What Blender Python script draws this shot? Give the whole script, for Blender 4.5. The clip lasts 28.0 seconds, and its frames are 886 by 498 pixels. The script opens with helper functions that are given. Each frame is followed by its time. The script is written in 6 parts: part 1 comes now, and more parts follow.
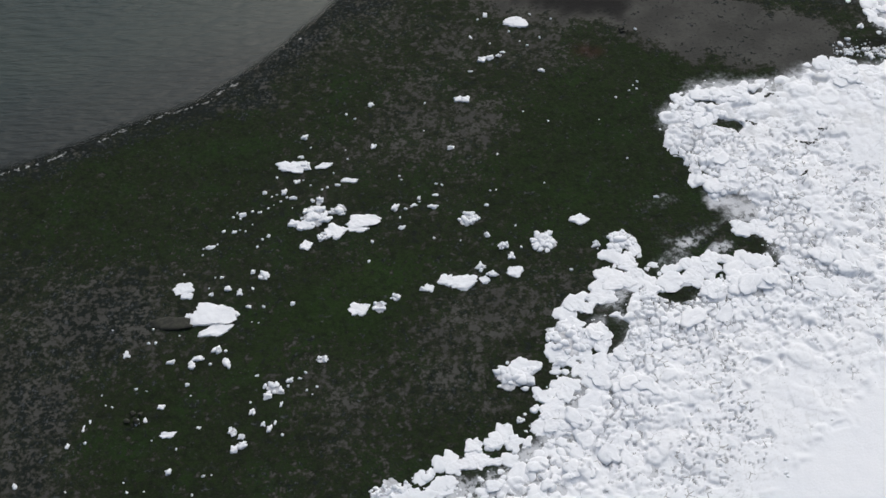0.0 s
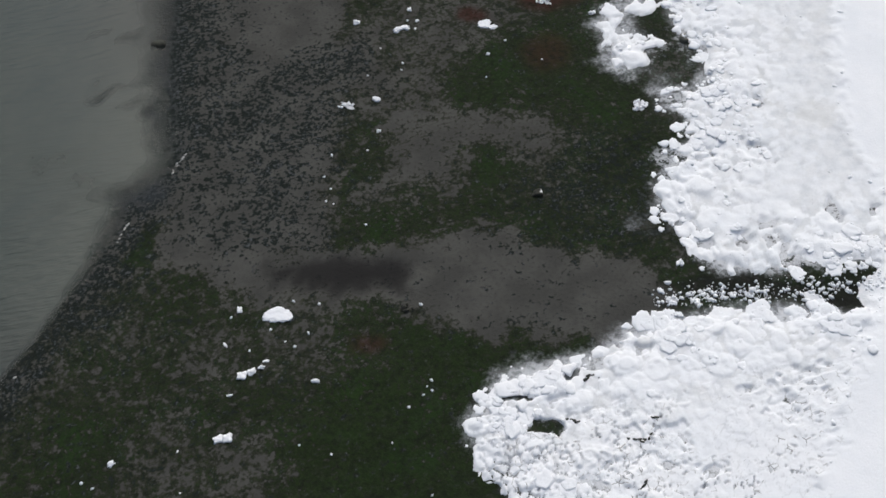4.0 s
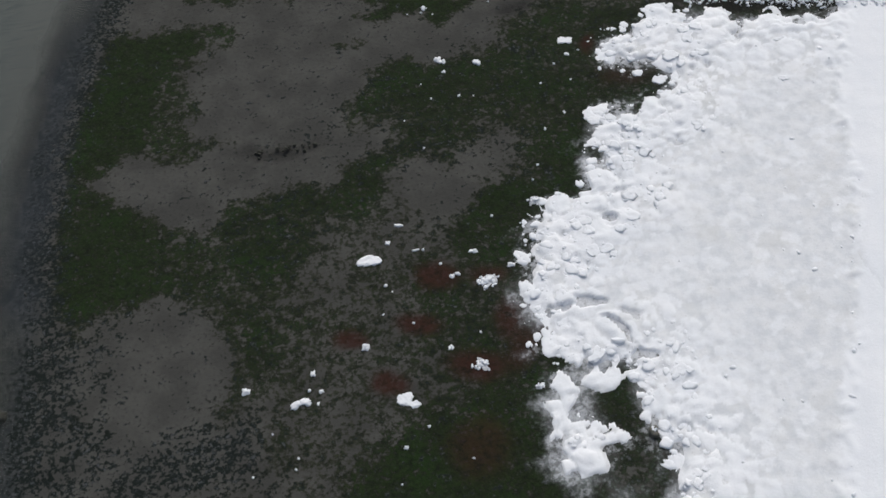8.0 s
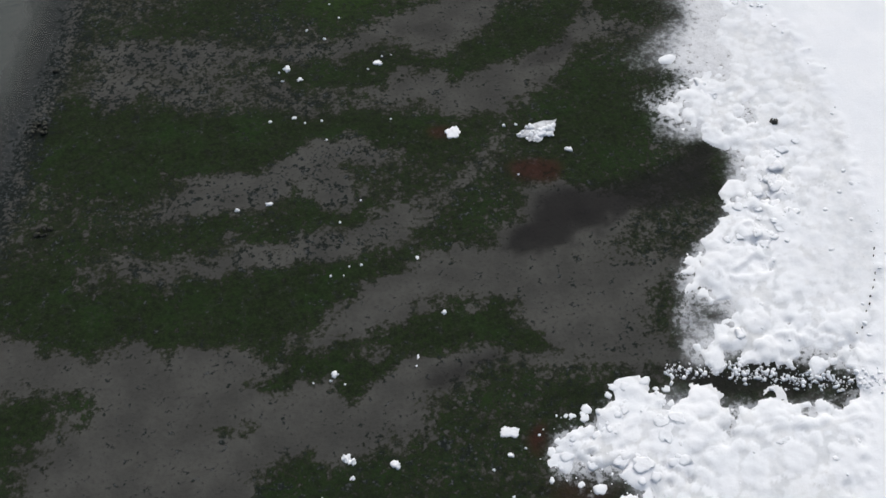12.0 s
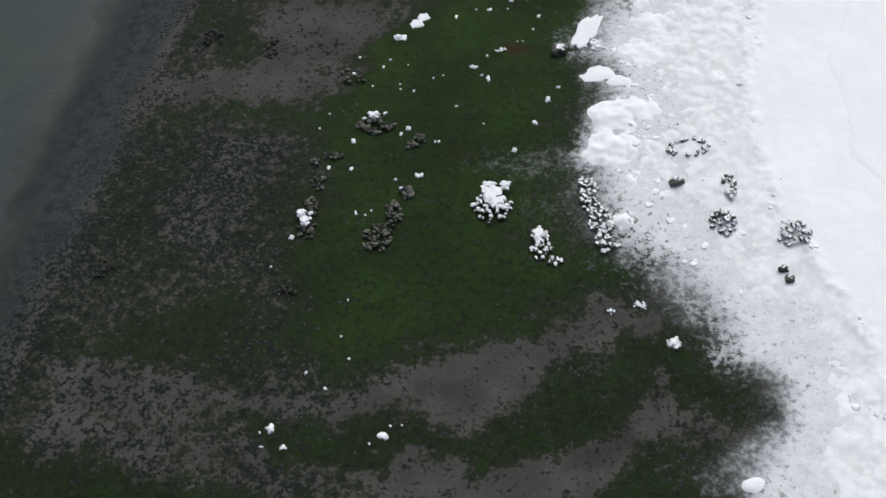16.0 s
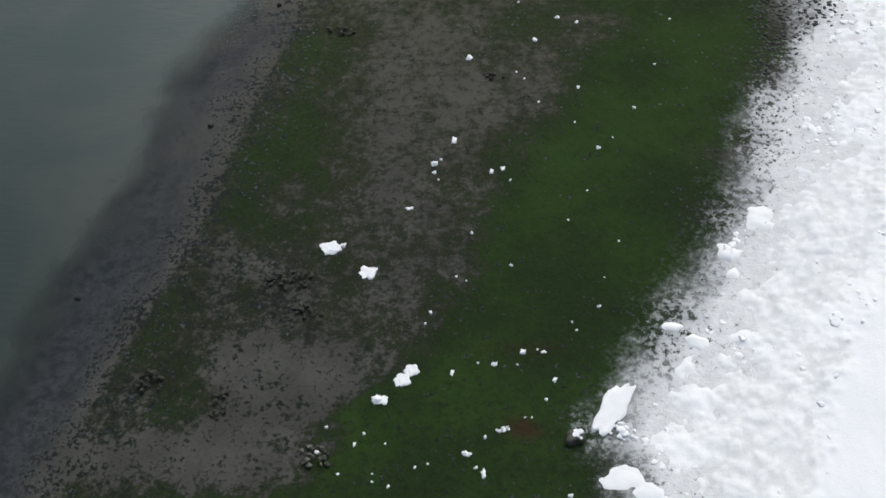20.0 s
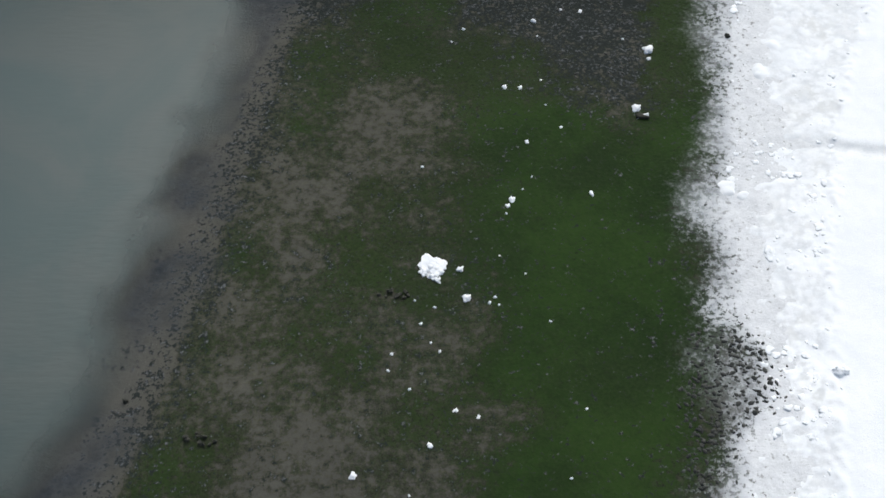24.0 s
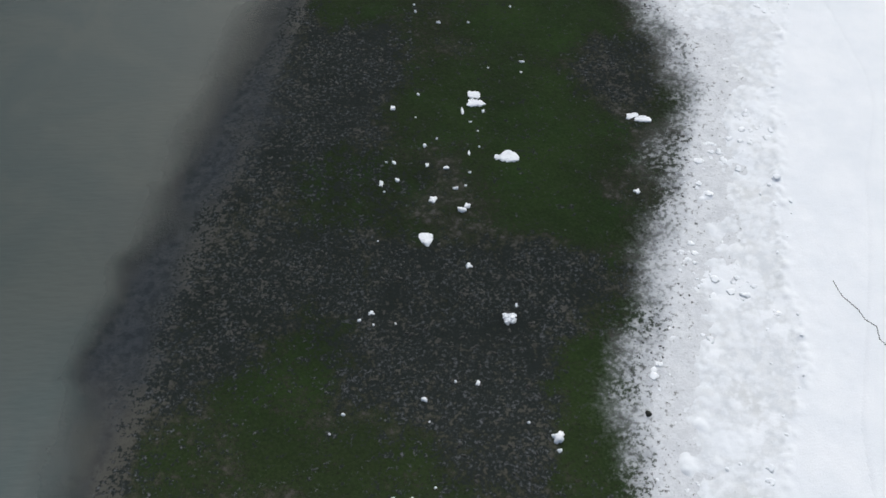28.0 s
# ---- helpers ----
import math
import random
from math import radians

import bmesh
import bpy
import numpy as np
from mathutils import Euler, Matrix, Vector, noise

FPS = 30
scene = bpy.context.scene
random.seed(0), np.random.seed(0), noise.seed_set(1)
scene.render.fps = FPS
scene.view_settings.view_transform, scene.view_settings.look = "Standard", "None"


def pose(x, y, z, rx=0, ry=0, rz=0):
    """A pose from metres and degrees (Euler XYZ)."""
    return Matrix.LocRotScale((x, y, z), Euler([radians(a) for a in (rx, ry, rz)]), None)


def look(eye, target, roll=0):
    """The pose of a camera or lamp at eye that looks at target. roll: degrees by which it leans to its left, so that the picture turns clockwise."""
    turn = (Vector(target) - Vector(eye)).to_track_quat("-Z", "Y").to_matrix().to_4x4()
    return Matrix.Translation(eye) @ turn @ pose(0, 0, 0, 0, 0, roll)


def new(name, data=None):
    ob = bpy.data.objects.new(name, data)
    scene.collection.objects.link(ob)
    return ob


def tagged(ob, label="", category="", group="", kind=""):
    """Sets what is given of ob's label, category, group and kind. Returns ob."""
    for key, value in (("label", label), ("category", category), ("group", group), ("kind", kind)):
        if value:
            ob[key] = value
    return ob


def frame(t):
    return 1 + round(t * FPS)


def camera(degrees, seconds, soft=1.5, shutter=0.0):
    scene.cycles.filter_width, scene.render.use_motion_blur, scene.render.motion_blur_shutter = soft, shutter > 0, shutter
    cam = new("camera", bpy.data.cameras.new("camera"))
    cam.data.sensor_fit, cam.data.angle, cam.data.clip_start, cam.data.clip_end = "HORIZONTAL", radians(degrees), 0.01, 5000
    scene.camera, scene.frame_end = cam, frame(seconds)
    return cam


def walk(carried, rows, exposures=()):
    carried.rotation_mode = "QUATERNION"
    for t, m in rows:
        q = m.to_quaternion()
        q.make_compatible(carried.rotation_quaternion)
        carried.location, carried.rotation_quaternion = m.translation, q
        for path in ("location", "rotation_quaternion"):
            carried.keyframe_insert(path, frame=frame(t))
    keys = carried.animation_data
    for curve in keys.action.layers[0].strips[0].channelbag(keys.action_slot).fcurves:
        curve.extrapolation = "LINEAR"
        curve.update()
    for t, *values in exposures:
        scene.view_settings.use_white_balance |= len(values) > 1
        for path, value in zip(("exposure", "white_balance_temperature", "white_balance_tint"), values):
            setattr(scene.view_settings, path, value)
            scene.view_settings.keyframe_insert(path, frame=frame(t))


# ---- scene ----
cam = camera(36.5, 28.0, soft=1.5, shutter=0.2)
PATH = [
    (0, (0.000, -0.000, 50.000), (0.000, 38.830, 4.259), -3.103),
    (0.5, (0.396, 1.973, 50.004), (0.677, 40.754, 4.222), -3.266),
    (1, (0.681, 4.211, 49.985), (2.026, 42.887, 4.134), -3.140),
    (1.5, (1.265, 6.449, 49.907), (3.551, 45.123, 4.092), -3.387),
    (2, (1.806, 9.085, 50.039), (4.797, 47.544, 4.082), -3.343),
    (2.5, (2.689, 11.827, 50.243), (6.451, 50.003, 4.108), -3.466),
    (3, (3.586, 14.492, 50.195), (8.497, 52.515, 4.042), -3.593),
    (3.5, (4.662, 17.157, 50.132), (10.681, 55.035, 3.991), -3.792),
    (5.5, (9.145, 28.238, 50.259), (17.154, 65.797, 4.160), -3.158),
    (6, (10.497, 31.148, 50.331), (18.262, 68.737, 4.215), -3.217),
    (6.5, (11.883, 34.127, 50.443), (19.116, 71.762, 4.277), -3.361),
    (7, (13.243, 37.103, 50.573), (20.080, 74.756, 4.361), -3.499),
    (7.5, (14.417, 40.112, 50.678), (21.109, 77.749, 4.433), -3.361),
    (8, (15.659, 43.020, 50.607), (22.159, 80.779, 4.434), -3.453),
    (8.5, (17.080, 45.948, 50.740), (23.195, 83.734, 4.536), -3.668),
    (9, (18.398, 49.024, 50.782), (24.239, 86.790, 4.526), -3.748),
    (9.5, (19.396, 52.107, 50.871), (25.306, 89.781, 4.549), -3.466),
    (10, (20.558, 55.416, 51.147), (26.476, 92.785, 4.580), -3.298),
    (10.5, (21.544, 58.415, 51.100), (27.650, 95.785, 4.558), -2.882),
    (11, (22.770, 61.344, 50.930), (28.904, 98.807, 4.467), -2.821),
    (11.5, (24.004, 64.336, 50.948), (30.116, 101.781, 4.466), -2.800),
    (12, (25.291, 67.217, 50.693), (31.264, 104.836, 4.334), -3.039),
    (12.5, (26.465, 70.180, 50.623), (32.307, 107.838, 4.280), -3.072),
    (14.5, (31.616, 81.594, 50.039), (35.922, 119.848, 4.017), -3.807),
    (15, (32.681, 84.546, 50.005), (35.489, 123.005, 4.038), -3.754),
    (15.5, (33.501, 87.427, 49.939), (34.696, 126.122, 4.099), -3.534),
    (16, (34.321, 90.338, 49.903), (33.960, 129.146, 4.146), -3.530),
    (16.5, (34.945, 93.346, 49.876), (33.585, 132.182, 4.160), -3.382),
    (17, (35.390, 96.324, 49.874), (33.523, 135.187, 4.199), -3.201),
    (17.5, (35.881, 99.309, 49.891), (33.541, 138.157, 4.225), -3.112),
    (18, (36.171, 102.454, 50.072), (33.679, 141.137, 4.275), -2.874),
    (18.5, (36.740, 105.529, 50.131), (33.858, 144.139, 4.295), -3.010),
    (19, (37.145, 108.525, 50.038), (34.163, 147.206, 4.267), -3.105),
    (19.5, (37.508, 111.540, 50.030), (34.562, 150.302, 4.326), -3.074),
    (20, (37.872, 114.667, 50.468), (34.959, 153.340, 4.687), -3.034),
    (20.5, (38.204, 117.682, 50.809), (35.339, 156.400, 5.063), -2.983),
    (21, (38.534, 120.513, 51.220), (35.710, 159.374, 5.592), -3.042),
    (21.5, (38.697, 123.566, 51.885), (36.088, 162.386, 6.210), -2.762),
    (23.5, (39.303, 135.235, 54.264), (39.214, 174.245, 8.677), -1.457),
    (24, (39.605, 138.091, 54.784), (40.209, 177.172, 9.262), -1.260),
    (24.5, (40.038, 141.059, 55.419), (41.106, 180.131, 9.897), -1.138),
    (25, (40.103, 144.114, 56.048), (41.851, 183.135, 10.503), -0.524),
    (25.5, (40.543, 147.218, 56.779), (42.646, 186.165, 11.186), -0.378),
    (26, (40.858, 150.363, 57.600), (43.408, 189.214, 11.948), -0.064),
    (26.5, (40.986, 153.490, 58.288), (44.171, 192.311, 12.650), 0.540),
    (27, (41.146, 156.594, 58.873), (45.064, 195.431, 13.306), 1.147),
    (27.5, (41.530, 159.746, 59.500), (46.060, 198.584, 13.991), 1.508),
    (28, (42.078, 162.825, 60.089), (47.118, 201.706, 14.670), 1.662),
]
EXPOSURES = [(0.0, -0.14, 6350, 6), (2.0, -0.06, 6350, 6), (6.0, -0.14, 6350, 6), (8.0, -0.2, 6350, 6), (10.0, -0.17, 6350, 6), (12.0, -0.05, 6350, 6), (15.0, -0.04, 6300, 6), (17.0, 0.0, 6350, 5),
             (19.0, -0.02, 6350, 4), (20.0, 0.06, 6350, 4), (21.0, 0.22, 6400, 3), (23.5, 0.23, 6300, 3), (25.0, 0.14, 6250, 4), (26.5, 0.03, 6250, 4), (28.0, -0.03, 6200, 4)]
walk(cam, [(t, look(eye, target, roll)) for t, eye, target, roll in PATH], EXPOSURES)

# ---------------------------------------------------------------- light
world = bpy.data.worlds.new("overcast_sky")
scene.world = world
world.use_nodes = True
wn = world.node_tree
sky = wn.nodes.new("ShaderNodeTexSky")
sky.sky_type, sky.sun_disc = "NISHITA", False
sky.sun_elevation, sky.sun_rotation = radians(52), radians(20)
sky.air_density, sky.dust_density, sky.ozone_density = 1.0, 6.0, 1.0
grey = wn.nodes.new("ShaderNodeHueSaturation")
grey.inputs["Saturation"].default_value = 0.75
wn.links.new(sky.outputs[0], grey.inputs["Color"])
wn.links.new(grey.outputs[0], wn.nodes["Background"].inputs["Color"])
wn.nodes["Background"].inputs["Strength"].default_value = 0.135
sun = new("sun", bpy.data.lights.new("sun", "SUN"))
sun.data.energy, sun.data.angle, sun.data.color = 0.55, radians(60), (1.0, 0.98, 0.96)
sun.matrix_world = look((14, 40, 60), (0, 0, 0))


# ---------------------------------------------------------------- fields over the plan
def lattice(ix, iy, seed):
    """A repeatable random number between 0 and 1 for every whole pair."""
    h = (ix.astype(np.int64) * 374761393 + iy.astype(np.int64) * 668265263 + seed * 1442695041) & 0xFFFFFFFF
    h = ((h ^ (h >> 13)) * 1274126177) & 0xFFFFFFFF
    h = ((h ^ (h >> 16)) * 2246822519) & 0xFFFFFFFF
    return ((h ^ (h >> 15)) & 0xFFFFFF) / float(0x1000000)


def grain(x, y, size, seed=0):
    """Smooth noise from 0 to 1 with features of that size in metres."""
    u, v = np.asarray(x, float) / size, np.asarray(y, float) / size
    ix, iy = np.floor(u), np.floor(v)
    fx, fy = u - ix, v - iy
    fx, fy = fx * fx * (3 - 2 * fx), fy * fy * (3 - 2 * fy)
    a, b = lattice(ix, iy, seed), lattice(ix + 1, iy, seed)
    c, d = lattice(ix, iy + 1, seed), lattice(ix + 1, iy + 1, seed)
    return (a * (1 - fx) + b * fx) * (1 - fy) + (c * (1 - fx) + d * fx) * fy


def layers(x, y, size, seed=0, octaves=4, gain=0.55):
    """Several grains added up, from about -1 to 1."""
    total, weight, top = 0.0, 1.0, 0.0
    for k in range(octaves):
        total = total + weight * (2 * grain(x, y, size / 2**k, seed + 17 * k) - 1)
        top, weight = top + weight, weight * gain
    return total / top


def cells(x, y, size, seed=0):
    """Nearest of scattered centres: distance to it in sizes, its number, its place, and the gap to the second nearest."""
    u, v = np.asarray(x, float) / size, np.asarray(y, float) / size
    ix, iy = np.floor(u), np.floor(v)
    best, second = np.full(u.shape, 9.0), np.full(u.shape, 9.0)
    who, cx, cy = np.zeros(u.shape), np.zeros(u.shape), np.zeros(u.shape)
    for dx in (-1, 0, 1):
        for dy in (-1, 0, 1):
            jx, jy = ix + dx, iy + dy
            px, py = jx + 0.1 + 0.8 * lattice(jx, jy, seed), jy + 0.1 + 0.8 * lattice(jx, jy, seed + 5)
            d = np.hypot(u - px, v - py)
            near = d < best
            second = np.where(near, best, np.minimum(second, d))
            who = np.where(near, lattice(jx, jy, seed + 9), who)
            cx, cy, best = np.where(near, px * size, cx), np.where(near, py * size, cy), np.minimum(best, d)
    return best, who, cx, cy, second - best


def inside(x, y, outline):
    """Signed distance to a closed outline, positive within it."""
    x, y = np.asarray(x, float), np.asarray(y, float)
    far, odd = np.full(x.shape, 1e9), np.zeros(x.shape, bool)
    for (ax, ay), (bx, by) in zip(outline, outline[1:] + outline[:1]):
        ex, ey = bx - ax, by - ay
        s = np.clip(((x - ax) * ex + (y - ay) * ey) / (ex * ex + ey * ey), 0, 1)
        far = np.minimum(far, (x - ax - s * ex) ** 2 + (y - ay - s * ey) ** 2)
        if ay != by:
            odd ^= ((ay > y) != (by > y)) & (x < ax + (y - ay) * ex / ey)
    return np.where(odd, 1, -1) * np.sqrt(far)


def ramp(v, lo, hi):
    s = np.clip((v - lo) / (hi - lo), 0, 1)
    return s * s * (3 - 2 * s)


# the snow's edge, bank by bank, split by two streams
BANK_SOUTH = [(-60, -24), (-14, 18), (-2.6, 28.8), (-0.4, 30.1), (1.9, 30.8), (4, 33), (5.1, 34.1), (5, 37), (7.2, 39.2), (8.6, 41.5), (10.1, 40.3), (14.8, 40.7),
              (15.4, 43.8), (13.9, 45.1), (12.5, 46.5), (11.9, 49.8), (12, 51), (14, 52.9), (16, 53), (18.5, 52.9), (20.1, 53.8), (21.9, 53.9),
              (23.8, 53.8), (30.2, 52.8), (34, 52), (140, 40), (140, -90), (-60, -90)]
BANK_MIDDLE = [(140, 47), (36, 54.2), (30.7, 54.7), (25.6, 55.6), (24.9, 56.5), (24.2, 57.3), (24.6, 58.5), (24.1, 59.2), (24.2, 60.5), (24.6, 62), (25.5, 62.8), (26.3, 64.6),
               (27.4, 64.6), (27.1, 65.4), (26.8, 67), (27.1, 68.4), (28.7, 68.4), (29.1, 69.5), (29.6, 70.3), (29.9, 71.1), (29.5, 71.7), (29, 72.7), (29, 74.1), (29.1, 75.5),
               (28.3, 74.6), (27.2, 74.3), (26.9, 74.9), (27.1, 76), (26.5, 77)]
BANK_MIDDLE += [(25.9, 77.9), (26, 79), (25.6, 80.2), (25.8, 81.3), (26.2, 82.2), (26.9, 82.5), (27.4, 83.6), (27.2, 84.8), (28, 85.5), (29.4, 86.1), (31.5, 87.2), (32.1, 88.5),
                (31.5, 89.2), (32.4, 89.7), (32.7, 91.3), (33.8, 91.7), (34.8, 90.9), (36.2, 92.2), (36.9, 92.8), (36.8, 94), (35.6, 94.3), (34.2, 95), (34, 96.5), (34.6, 97.3),
                (36, 97.2), (37.2, 98.4), (38.6, 98.6), (41.2, 97.6), (49.4, 95.4), (140, 68)]
# pieces broken off the middle bank
BLOCK_LARGE = [(25.6, 73.8), (26.2, 73.8), (26.7, 72.6), (27.7, 72.7), (28, 72.1), (26.9, 71.7), (26.2, 71), (25.6, 71.2), (25.3, 71.8)]
BLOCK_SMALL = [(25.9, 74.5), (26.3, 75.1), (26.8, 74.7), (26.3, 74)]
BANK_NORTH = [
    (140, 70), (49.8, 96.3), (47.1, 97.9), (43.5, 99), (41.6, 99.4), (41.7, 100.4), (44, 101.2), (44.1, 102.1), (42.4, 103.1), (42.7, 104.8), (43.7, 105.7), (45.8, 107.3),
    (46.7, 108.9), (47.7, 110.9), (46.9, 112.4), (45, 113.4), (44.5, 115.4), (45.2, 117.4), (44.8, 119.7), (46.8, 121.8), (47.1, 123.6), (45.4, 125), (45.6, 127), (43.9, 130.2),
    (42.3, 131.9), (41, 133.6), (40.9, 136.3), (41.5, 139), (42.4, 141.2), (42.2, 144.8)]
BANK_NORTH += [
    (41.4, 147.3), (43, 149.5), (44.7, 152.2), (46.1, 155.6), (47.4, 158.9), (49.4, 162.7), (51, 167.5), (52, 171), (52.5, 175), (53.3, 180), (54, 185.5), (54.6, 190),
    (56, 197), (57, 203), (58.5, 207), (60.5, 212.6), (62, 217), (63.3, 222), (65.5, 227), (65.2, 232), (64.3, 236), (68, 290), (140, 290)]
SHORE = [(-400, 20), (-22.8, 48.9), (-17.2, 51.6), (-12.6, 53.6), (-9.2, 56.6), (-6.2, 60.2), (-3.6, 63.6), (-1.1, 67.2), (0.6, 68.6), (1.8, 71),
         (2.3, 76.5), (2.9, 81), (3.4, 90), (4, 95.5), (5.6, 100), (7.4, 106), (9, 111.5), (11.4, 119.5), (13.6, 127.5), (15.2, 135.6), (17, 143.3),
         (19.2, 151), (21.4, 157.8), (22.5, 163.1), (23.9, 170.5), (25.6, 177), (27.0, 184), (28.8, 193), (30.6, 202), (32.6, 210.5), (34.6, 217), (38.2, 228.5),
         (41.6, 239), (50, 300), (-400, 300)]


# where the crust ends and the smooth snow begins
CALM = [(140, -90), (-40, -90), (-40, -20), (9, 22), (12.8, 27.9), (19.6, 34.4), (23.6, 41.3), (26.9, 46.6), (31, 52), (34.8, 57.4), (34.9, 62.9), (36.9, 69.1), (39.8, 74.7), (42.1, 79.2),
        (45.1, 88.3), (47.9, 95.5), (51.4, 101.6), (52.4, 105.4), (54, 114), (53.1, 120.5), (53, 126.3), (50.7, 132.9), (50.2, 139.1), (50.7, 144.4),
        (52.5, 149.4), (55.5, 155.3), (58, 168), (60.3, 182.6), (64.5, 197), (68, 205), (68.2, 210), (73, 229.4), (75.4, 235.3), (80, 290), (140, 290)]


class Chart:
    """Values over the plan, worked out once on a grid and then read off it."""

    def __init__(self, fun, step=0.4):
        self.x0, self.y0, self.step = -60.0, -20.0, step
        gx, gy = np.meshgrid(np.arange(-60, 121, step), np.arange(-20, 291, step))
        self.values = fun(gx, gy)

    def __call__(self, x, y):
        n, m = self.values.shape
        u, v = np.clip((x - self.x0) / self.step, 0, m - 1.001), np.clip((y - self.y0) / self.step, 0, n - 1.001)
        i, j = u.astype(int), v.astype(int)
        fu, fv, t = u - i, v - j, self.values
        return (t[j, i] * (1 - fu) + t[j, i + 1] * fu) * (1 - fv) + (t[j + 1, i] * (1 - fu) + t[j + 1, i + 1] * fu) * fv


def Charts(fun, step):
    """One chart for each of the values that fun gives."""
    made = []
    first = Chart(lambda x, y: made.extend(fun(x, y)) or made[0], step)
    rest = []
    for values in made[1:]:
        chart = Chart(lambda x, y: 0 * x, step)
        chart.values = values
        rest.append(chart)
    return [first] + rest


snow_depth_in = Chart(lambda x, y: np.maximum(np.maximum(inside(x, y, BANK_SOUTH) - 1.5 * (1 - ramp(y, 41.5, 44)), inside(x, y, BANK_MIDDLE) - 0.3), np.maximum(inside(x, y, BANK_NORTH), np.maximum(inside(x, y, BLOCK_LARGE), inside(x, y, BLOCK_SMALL)) + 0.3)) + 16 * ramp(x, 60, 80) * (1 - ramp(y, 140, 160)))
water_in = Chart(lambda x, y: inside(x, y, SHORE), 0.6)
calm_in = Chart(lambda x, y: inside(x, y, CALM), 0.6)


def spread(lo, hi, step, reach):
    """Grid lines: even from lo to hi, then ever wider out to reach."""
    mid = list(np.arange(lo, hi + step / 2, step))
    up, gap = [], step
    while (up[-1] if up else mid[-1]) < reach:
        gap *= 1.5
        up.append((up[-1] if up else mid[-1]) + gap)
    down, gap = [], step
    while (down[-1] if down else mid[0]) > -reach:
        gap *= 1.5
        down.append((down[-1] if down else mid[0]) - gap)
    return np.array(down[::-1] + mid + up)


def sheet(name, xs, ys, height, material, keep=None, fields=()):
    """A sheet over the grid lines, with height and keep as functions of x and y; fields: named values at its points."""
    gx, gy = np.meshgrid(xs, ys)
    n, m = gx.shape
    idx = np.arange(n * m).reshape(n, m)
    quads = np.stack([idx[:-1, :-1], idx[:-1, 1:], idx[1:, 1:], idx[1:, :-1]], -1).reshape(-1, 4)
    gx, gy = gx.ravel(), gy.ravel()
    if keep is not None:
        quads = quads[keep(gx, gy)[quads].all(1)]
        used = np.unique(quads)
        back = np.zeros(n * m, np.int64)
        back[used] = np.arange(len(used))
        quads, gx, gy = back[quads], gx[used], gy[used]
    gz = height(gx, gy)
    me = solid(name, np.stack([gx, gy, gz], -1), quads)
    for key, fun in fields:
        me.attributes.new(key, "FLOAT", "POINT").data.foreach_set("value", np.asarray(fun(gx, gy), np.float32))
    me.materials.append(material)
    return new(name, me)


def solid(name, points, faces):
    """A smooth mesh from arrays of points and of faces that all have the same number of corners."""
    me = bpy.data.meshes.new(name)
    faces = np.asarray(faces)
    k = faces.shape[1]
    me.vertices.add(len(points))
    me.vertices.foreach_set("co", np.asarray(points, np.float32).ravel())
    me.loops.add(faces.size)
    me.loops.foreach_set("vertex_index", faces.astype(np.int32).ravel())
    me.polygons.add(len(faces))
    me.polygons.foreach_set("loop_start", np.arange(0, faces.size, k, dtype=np.int32))
    me.polygons.foreach_set("use_smooth", np.ones(len(faces), bool))
    me.update(calc_edges=True)
    return me


# ---------------------------------------------------------------- materials
class Nodes:
    """A short way to write node trees."""

    def __init__(self, name):
        self.mat = bpy.data.materials.new(name)
        self.mat.use_nodes = True
        self.tree = self.mat.node_tree
        self.bsdf = self.tree.nodes["Principled BSDF"]
        self.out = self.tree.nodes["Material Output"]
        self.coord = self.tree.nodes.new("ShaderNodeNewGeometry").outputs["Position"]

    def node(self, kind, **sockets):
        n = self.tree.nodes.new(kind)
        for key, v in sockets.items():
            self.put(n.inputs[key.replace("_", " ")], v)
        return n

    def put(self, socket, v):
        if isinstance(v, bpy.types.NodeSocket):
            self.tree.links.new(v, socket)
        else:
            socket.default_value = v

    def noise(self, scale, detail=4.0, rough=0.55, warp=0.0):
        n = self.node("ShaderNodeTexNoise", Vector=self.coord, Scale=scale, Detail=detail, Roughness=rough, Distortion=warp)
        return n.outputs["Fac"]

    def attr(self, name):
        n = self.node("ShaderNodeAttribute")
        n.attribute_name = name
        return n.outputs["Fac"]

    def math(self, op, a, b=0.0):
        n = self.node("ShaderNodeMath")
        n.operation = op
        self.put(n.inputs[0], a)
        self.put(n.inputs[1], b)
        return n.outputs[0]

    def step(self, v, lo, hi):
        n = self.node("ShaderNodeMapRange", Value=v)
        n.interpolation_type = "SMOOTHSTEP"
        n.inputs["From Min"].default_value, n.inputs["From Max"].default_value = lo, hi
        return n.outputs["Result"]

    def mix(self, f, a, b):
        n = self.node("ShaderNodeMix")
        n.data_type = "RGBA"
        self.put(n.inputs[0], f)
        self.put(n.inputs[6], a)
        self.put(n.inputs[7], b)
        return n.outputs[2]

    def bump(self, height, distance, strength=1.0):
        n = self.node("ShaderNodeBump", Height=height, Distance=distance, Strength=strength)
        self.put(self.bsdf.inputs["Normal"], n.outputs[0])
        return n.outputs[0]

    def set(self, **sockets):
        for key, v in sockets.items():
            self.put(self.bsdf.inputs[key.replace("_", " ")], v)
        return self


def rgb(r, g, b):
    return (r, g, b, 1.0)


